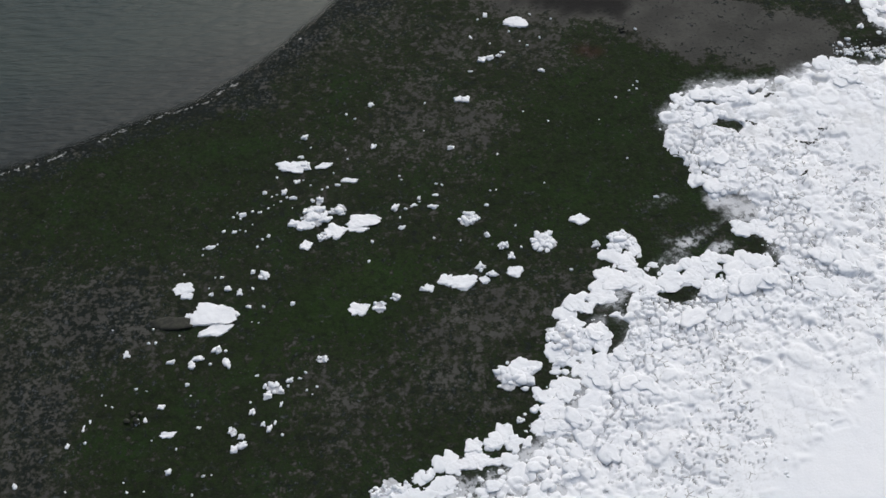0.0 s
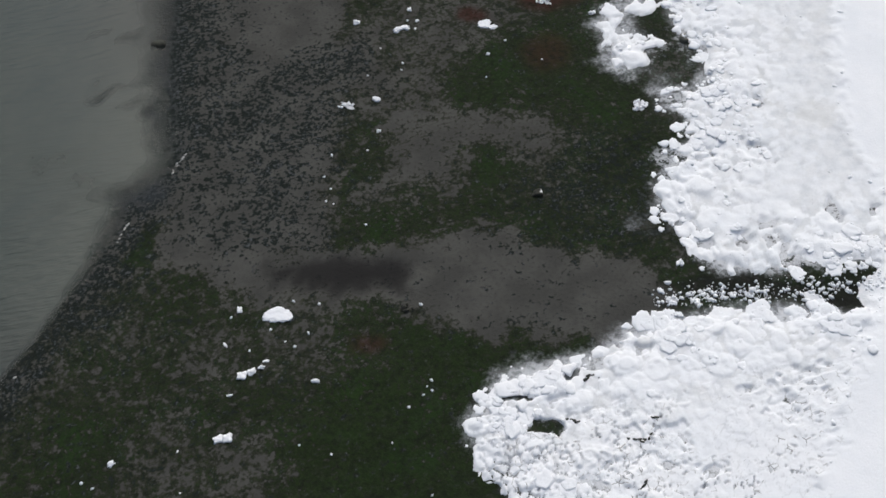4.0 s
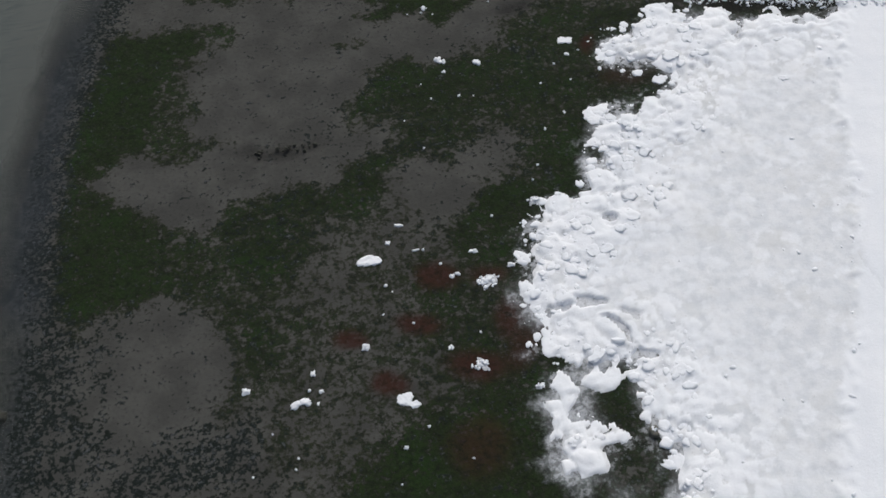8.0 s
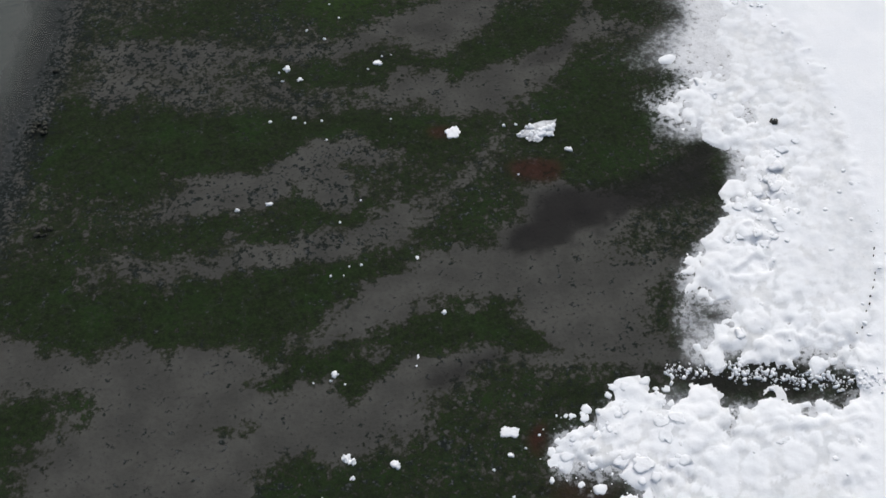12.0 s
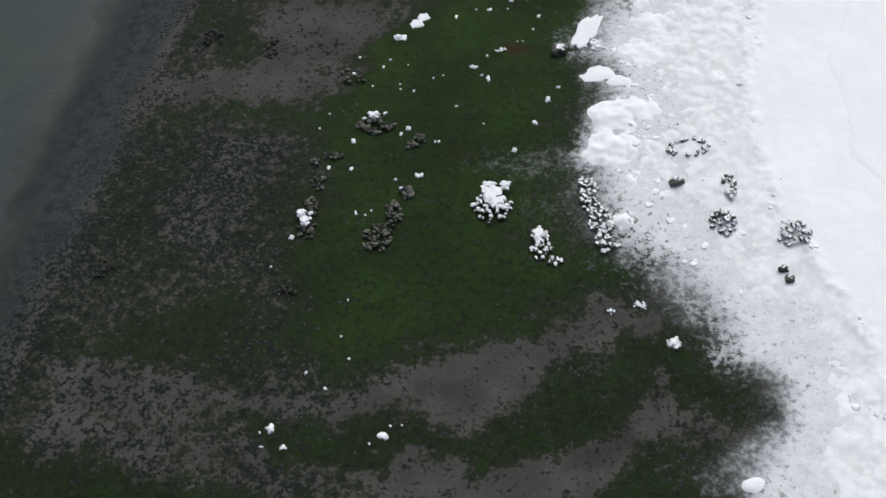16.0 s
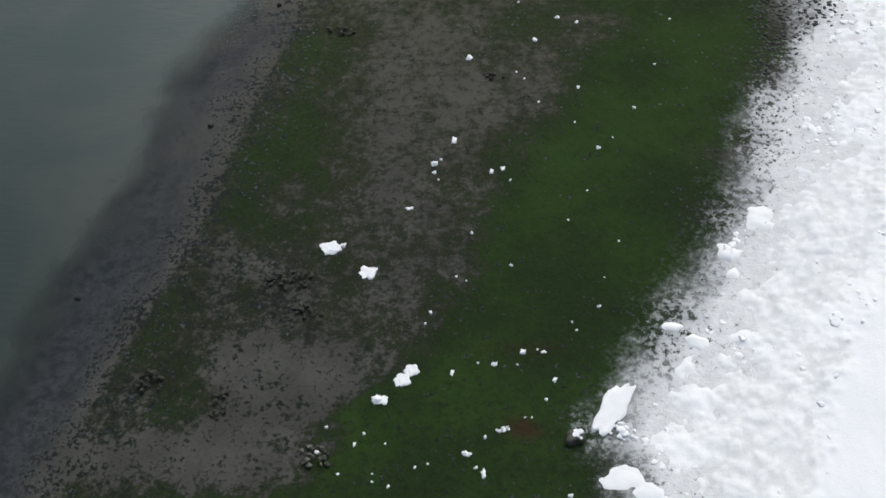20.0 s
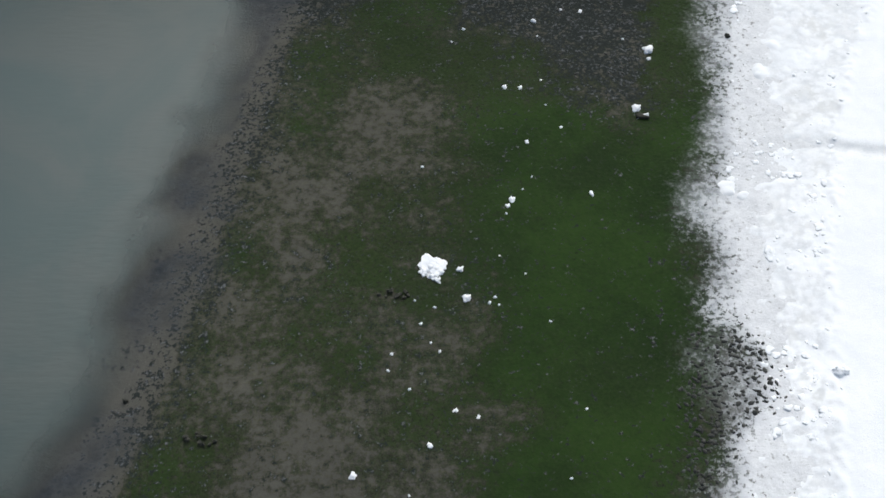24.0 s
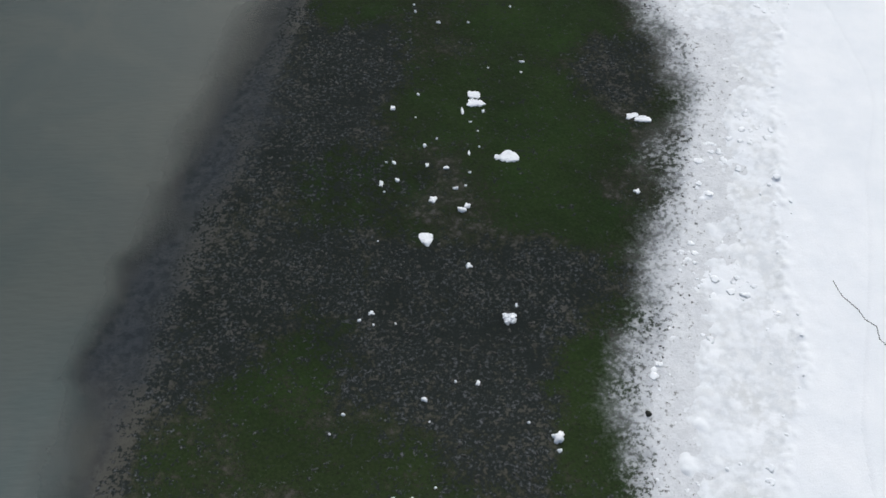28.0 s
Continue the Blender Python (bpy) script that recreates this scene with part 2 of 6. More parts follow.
def snow_material(name, crusted):
    """Snow; where it is crusted, the attribute crust tells wet grey crust (1) from clean dry snow (0)."""
    s = Nodes(name)
    patches, mid, fine = s.noise(0.30, 5, 0.6), s.noise(1.3, 6, 0.65), s.noise(8.0, 6, 0.65)
    clean = s.mix(s.step(patches, 0.3, 0.7), rgb(0.80, 0.82, 0.86), rgb(0.86, 0.87, 0.90))
    base = clean
    if crusted:
        wet = s.mix(s.step(mid, 0.34, 0.62), rgb(0.65, 0.67, 0.705), rgb(0.76, 0.77, 0.795))
        wet = s.mix(s.math("MULTIPLY", s.step(patches, 0.50, 0.68), 0.7), wet, rgb(0.66, 0.665, 0.67))
        base = s.mix(s.step(s.math("ADD", s.attr("crust"), s.math("MULTIPLY", s.math("SUBTRACT", s.noise(3.2, 5, 0.65), 0.5), 0.9)), 0.05, 0.95), clean, wet)
        # gaps too fine for the mesh: dark ground and shade painted between crust pieces
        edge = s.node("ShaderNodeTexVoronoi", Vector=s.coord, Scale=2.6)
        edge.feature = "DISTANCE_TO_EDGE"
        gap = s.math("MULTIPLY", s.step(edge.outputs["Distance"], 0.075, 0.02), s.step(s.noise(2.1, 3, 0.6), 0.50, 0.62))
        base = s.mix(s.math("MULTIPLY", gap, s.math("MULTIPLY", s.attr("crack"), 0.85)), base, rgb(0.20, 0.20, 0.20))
        specks = s.step(s.math("ADD", fine, s.math("MULTIPLY", mid, 0.35)), 0.80, 0.90)
        base = s.mix(s.math("MULTIPLY", specks, s.math("MULTIPLY", s.attr("crust"), 0.35)), base, rgb(0.28, 0.28, 0.28))
    else:
        base = s.mix(s.math("MULTIPLY", s.step(mid, 0.52, 0.70), 0.35), clean, rgb(0.64, 0.66, 0.70))
    s.set(Base_Color=base, Roughness=0.8, Specular_IOR_Level=0.2)
    s.bump(s.math("ADD", fine, s.math("MULTIPLY", mid, 0.6)), 0.035, 0.5)
    return s.mat


def ground_material():
    s = Nodes("tidal_mud_and_weed")
    broad, big, mid = s.noise(0.16, 4, 0.55), s.noise(0.45, 5), s.noise(1.8, 5, 0.6)
    fine, tiny = s.noise(5.0, 4, 0.6), s.noise(13.0, 3, 0.6)
    # olive: real paler growth, lightened further in colour for brighter exposure
    soft, olive = s.attr("soft"), s.attr("olive")
    mud = s.mix(s.step(big, 0.35, 0.65), rgb(0.050, 0.050, 0.0465), rgb(0.070, 0.070, 0.0645))
    mud = s.mix(s.math("MULTIPLY", s.step(fine, 0.45, 0.75), 0.35), mud, rgb(0.034, 0.033, 0.031))
    mud = s.mix(s.math("MULTIPLY", s.step(tiny, 0.5, 0.8), 0.3), mud, rgb(0.036, 0.034, 0.033))
    mud = s.mix(s.attr("wet"), mud, s.mix(s.attr("olive"), s.mix(s.step(mid, 0.35, 0.65), rgb(0.026, 0.030, 0.032), rgb(0.056, 0.059, 0.060)), s.mix(s.step(mid, 0.3, 0.7), rgb(0.060, 0.061, 0.064), rgb(0.098, 0.096, 0.097))))
    mud = s.mix(s.math("MULTIPLY", olive, 0.65), mud, s.mix(s.step(fine, 0.3, 0.7), rgb(0.066, 0.064, 0.052), rgb(0.096, 0.092, 0.075)))
    turf = s.mix(s.step(s.math("ADD", fine, s.math("MULTIPLY", s.math("SUBTRACT", tiny, 0.5), 0.5)), 0.25, 0.8), rgb(0.0105, 0.0125, 0.0080), s.mix(olive, rgb(0.050, 0.049, 0.039), rgb(0.084, 0.083, 0.060)))
    algae = s.mix(s.step(fine, 0.25, 0.78), rgb(0.0065, 0.0110, 0.0040), rgb(0.0160, 0.0275, 0.0085))
    algae = s.mix(s.math("MULTIPLY", s.step(tiny, 0.50, 0.75), 0.5), algae, rgb(0.027, 0.035, 0.019))
    algae = s.mix(s.math("MULTIPLY", s.step(big, 0.45, 0.70), 0.55), algae, rgb(0.013, 0.034, 0.007))
    algae = s.mix(s.math("MULTIPLY", s.step(mid, 0.46, 0.72), 0.55), algae, turf)
    lush = s.mix(s.step(s.math("ADD", broad, s.math("MULTIPLY", s.math("SUBTRACT", mid, 0.5), 0.35)), 0.32, 0.68), rgb(0.0110, 0.0240, 0.0060), rgb(0.0200, 0.0430, 0.0085))
    lush = s.mix(s.math("MULTIPLY", s.step(fine, 0.4, 0.75), 0.20), lush, rgb(0.040, 0.052, 0.022))
    algae = s.mix(s.math("MULTIPLY", olive, 0.6), algae, s.mix(s.step(fine, 0.3, 0.75), rgb(0.019, 0.027, 0.011), rgb(0.036, 0.047, 0.020)))
    algae = s.mix(s.attr("lush"), algae, lush)
    wrack = s.mix(s.math("MULTIPLY", s.step(s.noise(4.6, 6, 0.72), 0.49, 0.64), s.math("MULTIPLY", s.step(mid, 0.38, 0.60), s.step(big, 0.36, 0.56))), s.mix(olive, s.mix(soft, rgb(0.0095, 0.0130, 0.0118), rgb(0.0125, 0.0160, 0.0150)), rgb(0.0175, 0.0215, 0.0200)), s.mix(olive, rgb(0.072, 0.077, 0.082), rgb(0.118, 0.122, 0.130)))
    ragged = s.math("ADD", s.math("MULTIPLY", s.math("SUBTRACT", fine, 0.5), 2.1), s.math("MULTIPLY", s.math("SUBTRACT", mid, 0.5), 2.2))
    rough = ragged
    ragged = s.math("MULTIPLY", ragged, s.math("SUBTRACT", 1.0, s.math("MULTIPLY", soft, 0.35)))
    cover = s.math("ADD", s.attr("green"), ragged)
    col = s.mix(s.step(cover, 0.10, 0.52), mud, turf)
    col = s.mix(s.step(cover, 0.34, 0.80), col, algae)
    col = s.mix(s.step(s.math("ADD", s.attr("wrack"), s.math("MULTIPLY", rough, 1.0)), 0.26, 0.58), col, wrack)
    col = s.mix(s.attr("sunken"), col, s.mix(s.step(mid, 0.3, 0.7), rgb(0.020, 0.025, 0.031), rgb(0.040, 0.046, 0.054)))
    col = s.mix(s.math("MULTIPLY", s.attr("pool"), 0.93), col, rgb(0.0125, 0.0118, 0.0120))
    col = s.mix(s.math("MULTIPLY", s.attr("rust"), s.math("MULTIPLY", s.step(fine, 0.0, 0.5), 0.92)), col, rgb(0.034, 0.0138, 0.0102))
    dark_spots = s.math("MULTIPLY", s.step(s.noise(2.2, 8, 0.78), 0.54, 0.36), s.math("SUBTRACT", 0.72, s.math("MULTIPLY", soft, 0.5)))
    col = s.mix(s.math("MULTIPLY", s.math("MULTIPLY", dark_spots, s.step(cover, 0.15, 0.5)), s.step(s.attr("wet"), 0.8, 0.1)), col, rgb(0.0065, 0.0085, 0.0055))
    frost = s.attr("frost")
    veil = s.step(s.math("ADD", frost, s.math("MULTIPLY", ragged, 0.44)), 0.08, 0.72)
    spotty = s.math("ADD", 0.45, s.math("MULTIPLY", s.step(s.noise(0.22, 3, 0.5), 0.40, 0.60), 0.50))
    open_spot = s.step(s.math("SUBTRACT", s.math("ADD", s.math("MULTIPLY", s.noise(3.0, 4, 0.65), 0.75), s.math("MULTIPLY", tiny, 0.25)), s.math("ADD", s.math("MULTIPLY", frost, 0.205), 0.375)), -0.035, 0.065)
    veil = s.math("MULTIPLY", veil, s.math("SUBTRACT", 1.0, s.math("MULTIPLY", open_spot, spotty)))
    pale = s.mix(s.step(mid, 0.30, 0.66), rgb(0.52, 0.54, 0.59), rgb(0.64, 0.655, 0.69))
    pale = s.mix(s.step(frost, 0.6, 1.05), pale, s.mix(s.step(mid, 0.30, 0.66), rgb(0.64, 0.65, 0.68), rgb(0.74, 0.75, 0.78)))
    col = s.mix(s.math("MULTIPLY", veil, s.math("MINIMUM", s.math("ADD", 0.05, s.math("MULTIPLY", frost, 1.0)), 0.95)), col, pale)
    s.set(Base_Color=col, Roughness=0.9, Specular_IOR_Level=0.12)
    s.bump(s.math("ADD", fine, s.math("MULTIPLY", tiny, 0.4)), 0.10, 0.45)
    return s.mat


def water_material():
    s = Nodes("silty_sea_water")
    big = s.noise(0.13, 4, 0.55, 0.6)
    col = s.mix(s.step(big, 0.35, 0.65), rgb(0.020, 0.034, 0.033), rgb(0.030, 0.042, 0.037))
    # shallows: silt, plus a painted darkening in the south that offsets sky reflection
    col = s.mix(s.step(s.math("ADD", s.attr("depth"), s.math("MULTIPLY", big, 0.5)), 0.3, 1.2), s.mix(s.attr("silt_and_shade"), rgb(0.016, 0.021, 0.021), rgb(0.052, 0.062, 0.054)), col)
    # northern water: brighter exposure and reflection put into its colour
    col = s.mix(s.attr("exposure_lift"), col, s.mix(s.step(big, 0.35, 0.65), rgb(0.055, 0.079, 0.079), rgb(0.070, 0.086, 0.084)))
    s.set(Base_Color=col, Roughness=0.10, IOR=1.33)
    stretch = s.node("ShaderNodeMapping", Vector=s.coord)
    stretch.inputs["Scale"].default_value, stretch.inputs["Rotation"].default_value = (0.5, 2.2, 1), (0, 0, radians(16))
    wave = s.node("ShaderNodeTexNoise", Vector=stretch.outputs[0], Scale=1.5, Detail=3.0).outputs["Fac"]
    s.bump(s.math("MULTIPLY", wave, s.attr("ripple")), 0.28, 0.4)
    clear = s.node("ShaderNodeBsdfTransparent")
    blend = s.node("ShaderNodeMixShader")
    s.put(blend.inputs[0], s.step(s.math("ADD", s.attr("murk"), s.math("MULTIPLY", s.math("SUBTRACT", s.noise(0.35, 5, 0.6), 0.5), 0.7)), 0.05, 0.95))
    s.put(blend.inputs[1], clear.outputs[0])
    s.put(blend.inputs[2], s.bsdf.outputs[0])
    s.put(s.out.inputs["Surface"], blend.outputs[0])
    return s.mat


def stone_material(name, snowy):
    s = Nodes(name)
    mid, fine = s.noise(3.0, 5), s.noise(22.0, 5, 0.6)
    own = s.node("ShaderNodeObjectInfo").outputs["Random"]
    col = s.mix(s.step(s.math("ADD", mid, s.math("MULTIPLY", s.math("SUBTRACT", own, 0.5), 0.5)), 0.3, 0.7), rgb(0.030, 0.030, 0.026), rgb(0.115, 0.110, 0.092))
    col = s.mix(s.step(fine, 0.55, 0.75), col, rgb(0.030, 0.034, 0.018))
    if snowy:
        up = s.node("ShaderNodeSeparateXYZ", Vector=s.tree.nodes["Geometry"].outputs["Normal"]).outputs["Z"]
        col = s.mix(s.step(s.math("ADD", up, s.math("MULTIPLY", s.math("SUBTRACT", mid, 0.5), 1.2)), 0.68, 0.90), col, rgb(0.82, 0.84, 0.87))
    s.set(Base_Color=col, Roughness=0.75)
    s.bump(fine, 0.02, 0.6)
    return s.mat


def plain_material(name, dark, light, scale, rough=0.8):
    s = Nodes(name)
    s.set(Base_Color=s.mix(s.step(s.noise(scale, 5, 0.6), 0.35, 0.7), rgb(*dark), rgb(*light)), Roughness=rough)
    s.bump(s.noise(scale * 3, 4), 0.03, 0.6)
    return s.mat


SNOW, CRUST = snow_material("dry_snow", False), snow_material("snow_crust", True)
GROUND, WATER = ground_material(), water_material()
STONE, SNOWY_STONE = stone_material("weedy_stone", False), stone_material("snow_dusted_stone", True)
ICE = plain_material("wet_grey_ice", (0.42, 0.43, 0.46), (0.72, 0.73, 0.76), 3.0)
WEED = plain_material("dark_wrack", (0.011, 0.013, 0.012), (0.046, 0.047, 0.043), 4.0)
# mud of clods and stones; also the dark bits that stand for shaded paw prints
CLOD_AND_SHADE = plain_material("muddy_clod_and_pit_shade", (0.010, 0.011, 0.008), (0.034, 0.036, 0.024), 5.0)
FOAM = plain_material("sea_foam", (0.35, 0.35, 0.34), (0.62, 0.62, 0.60), 6.0)

# ---------------------------------------------------------------- what covers the ground
ZONES, BEDS, POOLS = [], [], []


def zone(cover, wrack, lush, soft, outline):
    ZONES.append((cover, wrack, lush, soft, outline))


def sunken_bed(outline, soft=1.8):
    BEDS.append((outline, soft))


def pool(weight, outline):
    POOLS.append((weight, outline))


# what grows where: cover from bare mud (-0.4) to thick algae (1), wrack, lush growth, softness of the rim, outline
zone(0.4, 0.42, 0, 1.5, [(-22.2, 45.6), (-18.6, 44.5), (-15, 42.1), (-14.3, 38), (-16.5, 34.9), (-18, 29.7), (-19.5, 29.8)])
zone(1, 0, 0.3, 1.5, [(2.9, 46.4), (3.9, 52.6), (7.3, 55.5), (15.1, 55.8), (15.7, 53.9), (12.4, 51.9), (11.9, 46.9), (12.6, 44.2), (8.3, 43.4)])
zone(0.45, 0, 0, 1.2, [(-4.6, 50.2), (-1.5, 53), (4, 53), (4.7, 50.4), (0.7, 48.2), (-3.7, 48.5)])
zone(0.35, 0.15, 0, 1.2, [(-2.4, 35.9), (1.4, 39.6), (5.8, 40.3), (7, 39.2), (4.4, 37), (1.6, 35), (-1, 33.3)])
zone(1, 0, 0.4, 1.2, [(-8.2, 38.9), (-5.1, 41.8), (-1.2, 41.5), (-2.4, 37.2), (-6, 34.9), (-8.9, 35)])
zone(0.92, 0, 0, 1.2, [(-15.3, 31.3), (-15.2, 34.8), (-12.1, 36.5), (-9.6, 34.5), (-9.8, 29.8), (-13.4, 29.5)])
zone(0.42, 0.1, 0, 1, [(-6.5, 34.6), (-6.1, 36.8), (-4, 36.3), (-2.5, 33.4), (-4, 31.2), (-6, 32.2)])
zone(0.9, 0, 0, 1.4, [(-22.3, 45.9), (-13.3, 52.2), (-8.8, 53.1), (-10.3, 47.4), (-16.4, 44.4), (-20.2, 43.9)])
zone(0.95, 0, 0, 1.2, [(9.3, 55.4), (12.3, 56.3), (17.6, 54.8), (18.1, 53.6), (14.4, 53.3), (12, 51.4), (11.9, 48.1), (10.3, 46.9), (5.3, 47.3), (4.2, 50.7), (6.1, 52.9), (8.9, 53.1)])
zone(0.42, 0, 0, 1, [(-1.9, 52), (1.5, 52.2), (3.6, 50.2), (1.8, 48.1), (-1.6, 49.4)])
zone(0.4, 0, 0, 1, [(0, 59.3), (4.2, 59.1), (6.2, 57.2), (8.2, 55.3), (4.8, 54.6), (0.6, 56.2)])
zone(0.45, 0.62, 0, 0.5, [(-12.3, 53.5), (-9.7, 56.1), (-5.6, 60.3), (-1.5, 66.4), (-0.4, 64.1), (-2.9, 61.8), (-5.6, 59.3), (-8.9, 55.4), (-10.7, 52.5)])
zone(0.05, 0.46, 0, 0.8, [(0.4, 66.9), (1.9, 70.1), (4.4, 75.9), (9.5, 74.7), (8.3, 69.2), (7.8, 65.7), (7.5, 62), (4.6, 62.2), (2.6, 62.6), (1.1, 64.6)])
zone(-0.3, 0, 0, 0.5, [(-0.1, 65.3), (0.9, 63), (2.7, 60.6), (5, 60.3), (7.7, 59.2), (10.7, 58.5), (11.9, 57.3), (15, 56), (18.4, 54.6), (20.1, 53.9), (22, 54.6), (22.7, 56.3), (20, 58.4), (16.8, 60.8), (14, 61.8), (12, 60.8), (9.2, 61.2), (7.5, 61.6), (5.2, 61.7), (2.9, 62.6), (1.3, 64.1)])
zone(0.95, 0, 0, 0.4, [(-2.4, 65.2), (-1.3, 66.2), (-0.2, 65.5), (-0.5, 63.9), (-1.9, 64.2)])
zone(-0.05, 0, 0, 0.7, [(12.5, 71.1), (15.6, 71.9), (17.4, 68.5), (20.8, 66.8), (19.1, 66.3), (15.6, 67.5), (14.9, 65.9), (12.5, 64.7), (11.1, 65.4), (12.3, 68.3)])
zone(0.9, 0, 0, 0.8, [(17.5, 71.9), (22.1, 71.9), (25.2, 71.2), (25.6, 68.1), (21.9, 67.5), (18.2, 69.3)])
zone(1, 0, 0, 0.4, [(15.3, 66.2), (16.6, 66.6), (18, 65.7), (16.5, 64.9), (15.4, 65.3)])
zone(0.9, 0, 0, 0.5, [(8.6, 63.2), (10.9, 63.9), (11.4, 61.9), (9.8, 61.3)])
zone(0.9, 0, 0, 0.5, [(13.7, 63.1), (15.6, 63.5), (16.2, 61.9), (14, 61.9)])
zone(0.75, 0.36, 0, 0.9, [(17.5, 63.6), (21.3, 66.3), (25.5, 65.8), (23.6, 59.7), (22.3, 57.2), (19.7, 59.3), (17.1, 61.1)])
zone(0.28, 0, 0, 1, [(16.2, 86.1), (19.4, 83.2), (21.3, 78), (19.3, 75.1), (14.4, 71.8), (12.4, 76.3), (14.2, 82.4)])
zone(0.9, 0, 0, 0.7, [(18.1, 72.6), (21.5, 72.4), (24.7, 71.1), (23.3, 68.4), (20.8, 68), (17.8, 69.3), (17.1, 71)])
zone(0.15, 0, 0, 0.8, [(11.9, 70.9), (15.8, 70.6), (20.2, 67.8), (20.5, 66.6), (18.1, 66.3), (15.2, 67.8), (12.6, 68.6)])
zone(0.08, 0.55, 0, 0.8, [(2.4, 75.2), (5.5, 77.5), (9.7, 76.3), (10, 73), (8.9, 69.6), (7, 68), (4.4, 68.8), (0.6, 67.2), (0.7, 72)])
zone(0.08, 0.55, 0, 0.8, [(1.3, 82.9), (3, 85.1), (6.1, 83.3), (6.1, 78.5), (9.5, 76.8), (12.4, 76.3), (12.7, 72.8), (1.3, 75.6)])
zone(0.9, 0, 0, 0.7, [(3, 86.5), (3.7, 91.6), (5.7, 93.1), (7.1, 91.9), (8.4, 90), (8, 87.8), (6.7, 85.6), (5.3, 83.5), (3.2, 84.1)])
zone(0.95, 0, 0, 0.7, [(6.5, 102.1), (7.6, 105.8), (14.3, 103.7), (14.7, 101.4), (11.8, 101.2), (11.4, 97.6), (12.7, 95.5), (10.2, 94), (6, 93), (4.7, 97.6)])
zone(0.5, 0, 0, 0.6, [(10.8, 101), (15.1, 102.3), (15.5, 100.2), (12.7, 95.5), (10.8, 94.2), (8.7, 94.4)])
zone(-0.4, 0, 0, 0.6, [(12.4, 101), (15.2, 102.8), (19.3, 102.1), (22.7, 99.3), (23.1, 98.2), (20.9, 96.5), (19.1, 95.1), (18, 93.7), (14, 93.4), (13, 95.4), (13, 97.6)])
zone(-0.4, 0, 0, 0.6, [(6, 93.4), (7.8, 94.2), (13.7, 93.1), (19.1, 93.4), (21.7, 92.7), (21.1, 91.2), (17.6, 91.2), (15.6, 89.7), (12.6, 88.6), (11.6, 87.3), (8.7, 89.9), (7.1, 91.9)])
zone(0.82, 0.15, 0, 0.6, [(12.2, 87.9), (15.6, 89.7), (18.7, 91), (21.6, 90.6), (21.7, 89.4), (19.9, 87.8), (17, 87.8), (16, 84.7), (15.2, 83.1), (13.3, 85.4), (10.4, 86.8)])
zone(-0.2, 0, 0, 0.6, [(21.3, 89.1), (22.9, 90.7), (25.9, 92), (27.9, 91.5), (27.2, 88.8), (24.8, 87.4), (21.9, 86.2), (20.7, 87.3)])
zone(0.75, 0.2, 0, 0.6, [(19.2, 95.6), (22.4, 97.9), (26.3, 97.8), (29.4, 97.5), (32.5, 98.1), (33.6, 96.4), (31.5, 93.2), (28.3, 93.2), (26.9, 92.6), (23.5, 91), (21.6, 90.6), (21.8, 93.1)])
zone(1, 0, 0, 0.7, [(27.8, 87.8), (30.6, 90.4), (33, 91.9), (34.5, 92.9), (36.4, 92.8), (34.9, 91.2), (32.4, 89.9), (29.9, 87.7), (26.5, 86.1), (25.2, 84.2), (23.3, 84.7), (25.2, 86.9)])
zone(-0.3, 0, 0, 0.6, [(6.3, 82.9), (8, 83.9), (9.5, 83.2), (12.5, 81.1), (12.4, 80.1), (10.9, 78.6), (9.5, 77.1), (6.7, 77.4), (5.9, 79.8)])
zone(0.75, 0.1, 0, 0.6, [(12.8, 81.3), (14.6, 82.9), (15.9, 80.6), (14.5, 78.6), (12.6, 79.7)])
zone(0.4, 0.62, 0, 0.4, [(5.7, 105.3), (7.6, 105.8), (5.1, 97.9), (3.9, 90.8), (3.2, 83.7), (2.9, 82.5), (2.7, 87.3), (3.8, 94.8)])
zone(0.3, 0, 0, 0.8, [(16, 84.7), (18, 86.4), (21.4, 86.3), (23.3, 84.7), (21.1, 83.4), (19.7, 80.9), (16.7, 79), (15.4, 77.4), (14.2, 79.7), (15.4, 82.4)])
zone(0.85, 0, 0, 0.9, [(20.5, 75.6), (23.1, 75.8), (25.3, 75), (25.6, 72.5), (24.1, 70.6), (20.2, 71), (18, 72.1)])
zone(-0.4, 0, 0, 0.5, [(8.1, 107.7), (11.4, 107), (13.6, 106.1), (19.6, 104.9), (21.8, 104.6), (23.6, 104.9), (25.7, 105.6), (28, 107), (29.8, 107.6), (32.4, 107.2), (34.3, 108.8), (35.7, 109.7), (37.8, 110.7), (39.7, 110.5), (42.4, 107.3), (41.6, 103.8), (40.6, 101.4), (40.5, 99.5), (37.4, 100.3), (34.1, 100.7), (32.3, 100.4), (30, 100.2), (28.8, 98.1), (24.7, 98), (22.4, 98.5), (21.2, 97.5), (19.2, 95.4), (18.5, 94), (16.2, 94), (13.6, 94.6), (13.5, 97.9), (15.4, 99.8), (15.6, 103.5), (14, 104.2), (10.8, 104.9), (8.1, 105.9)])
zone(1, 0, 0, 0.4, [(21.4, 103.6), (23.5, 104.2), (25.6, 104.8), (29.2, 104.6), (32.7, 104.7), (35.4, 104.7), (35.5, 102.9), (34.8, 101.2), (30.9, 101.7), (28.7, 101.9), (25.7, 100.6), (24.3, 101.8), (22.4, 102.6)])
zone(-0.1, 0, 0, 0.3, [(25.9, 103.6), (27.4, 103.7), (28.3, 102.9), (26.9, 102.9)])
zone(0.9, 0, 0, 0.3, [(19.1, 102), (20.1, 101.9), (22.4, 100.7), (22.3, 99.9), (20.8, 100.5), (19.3, 101.6)])
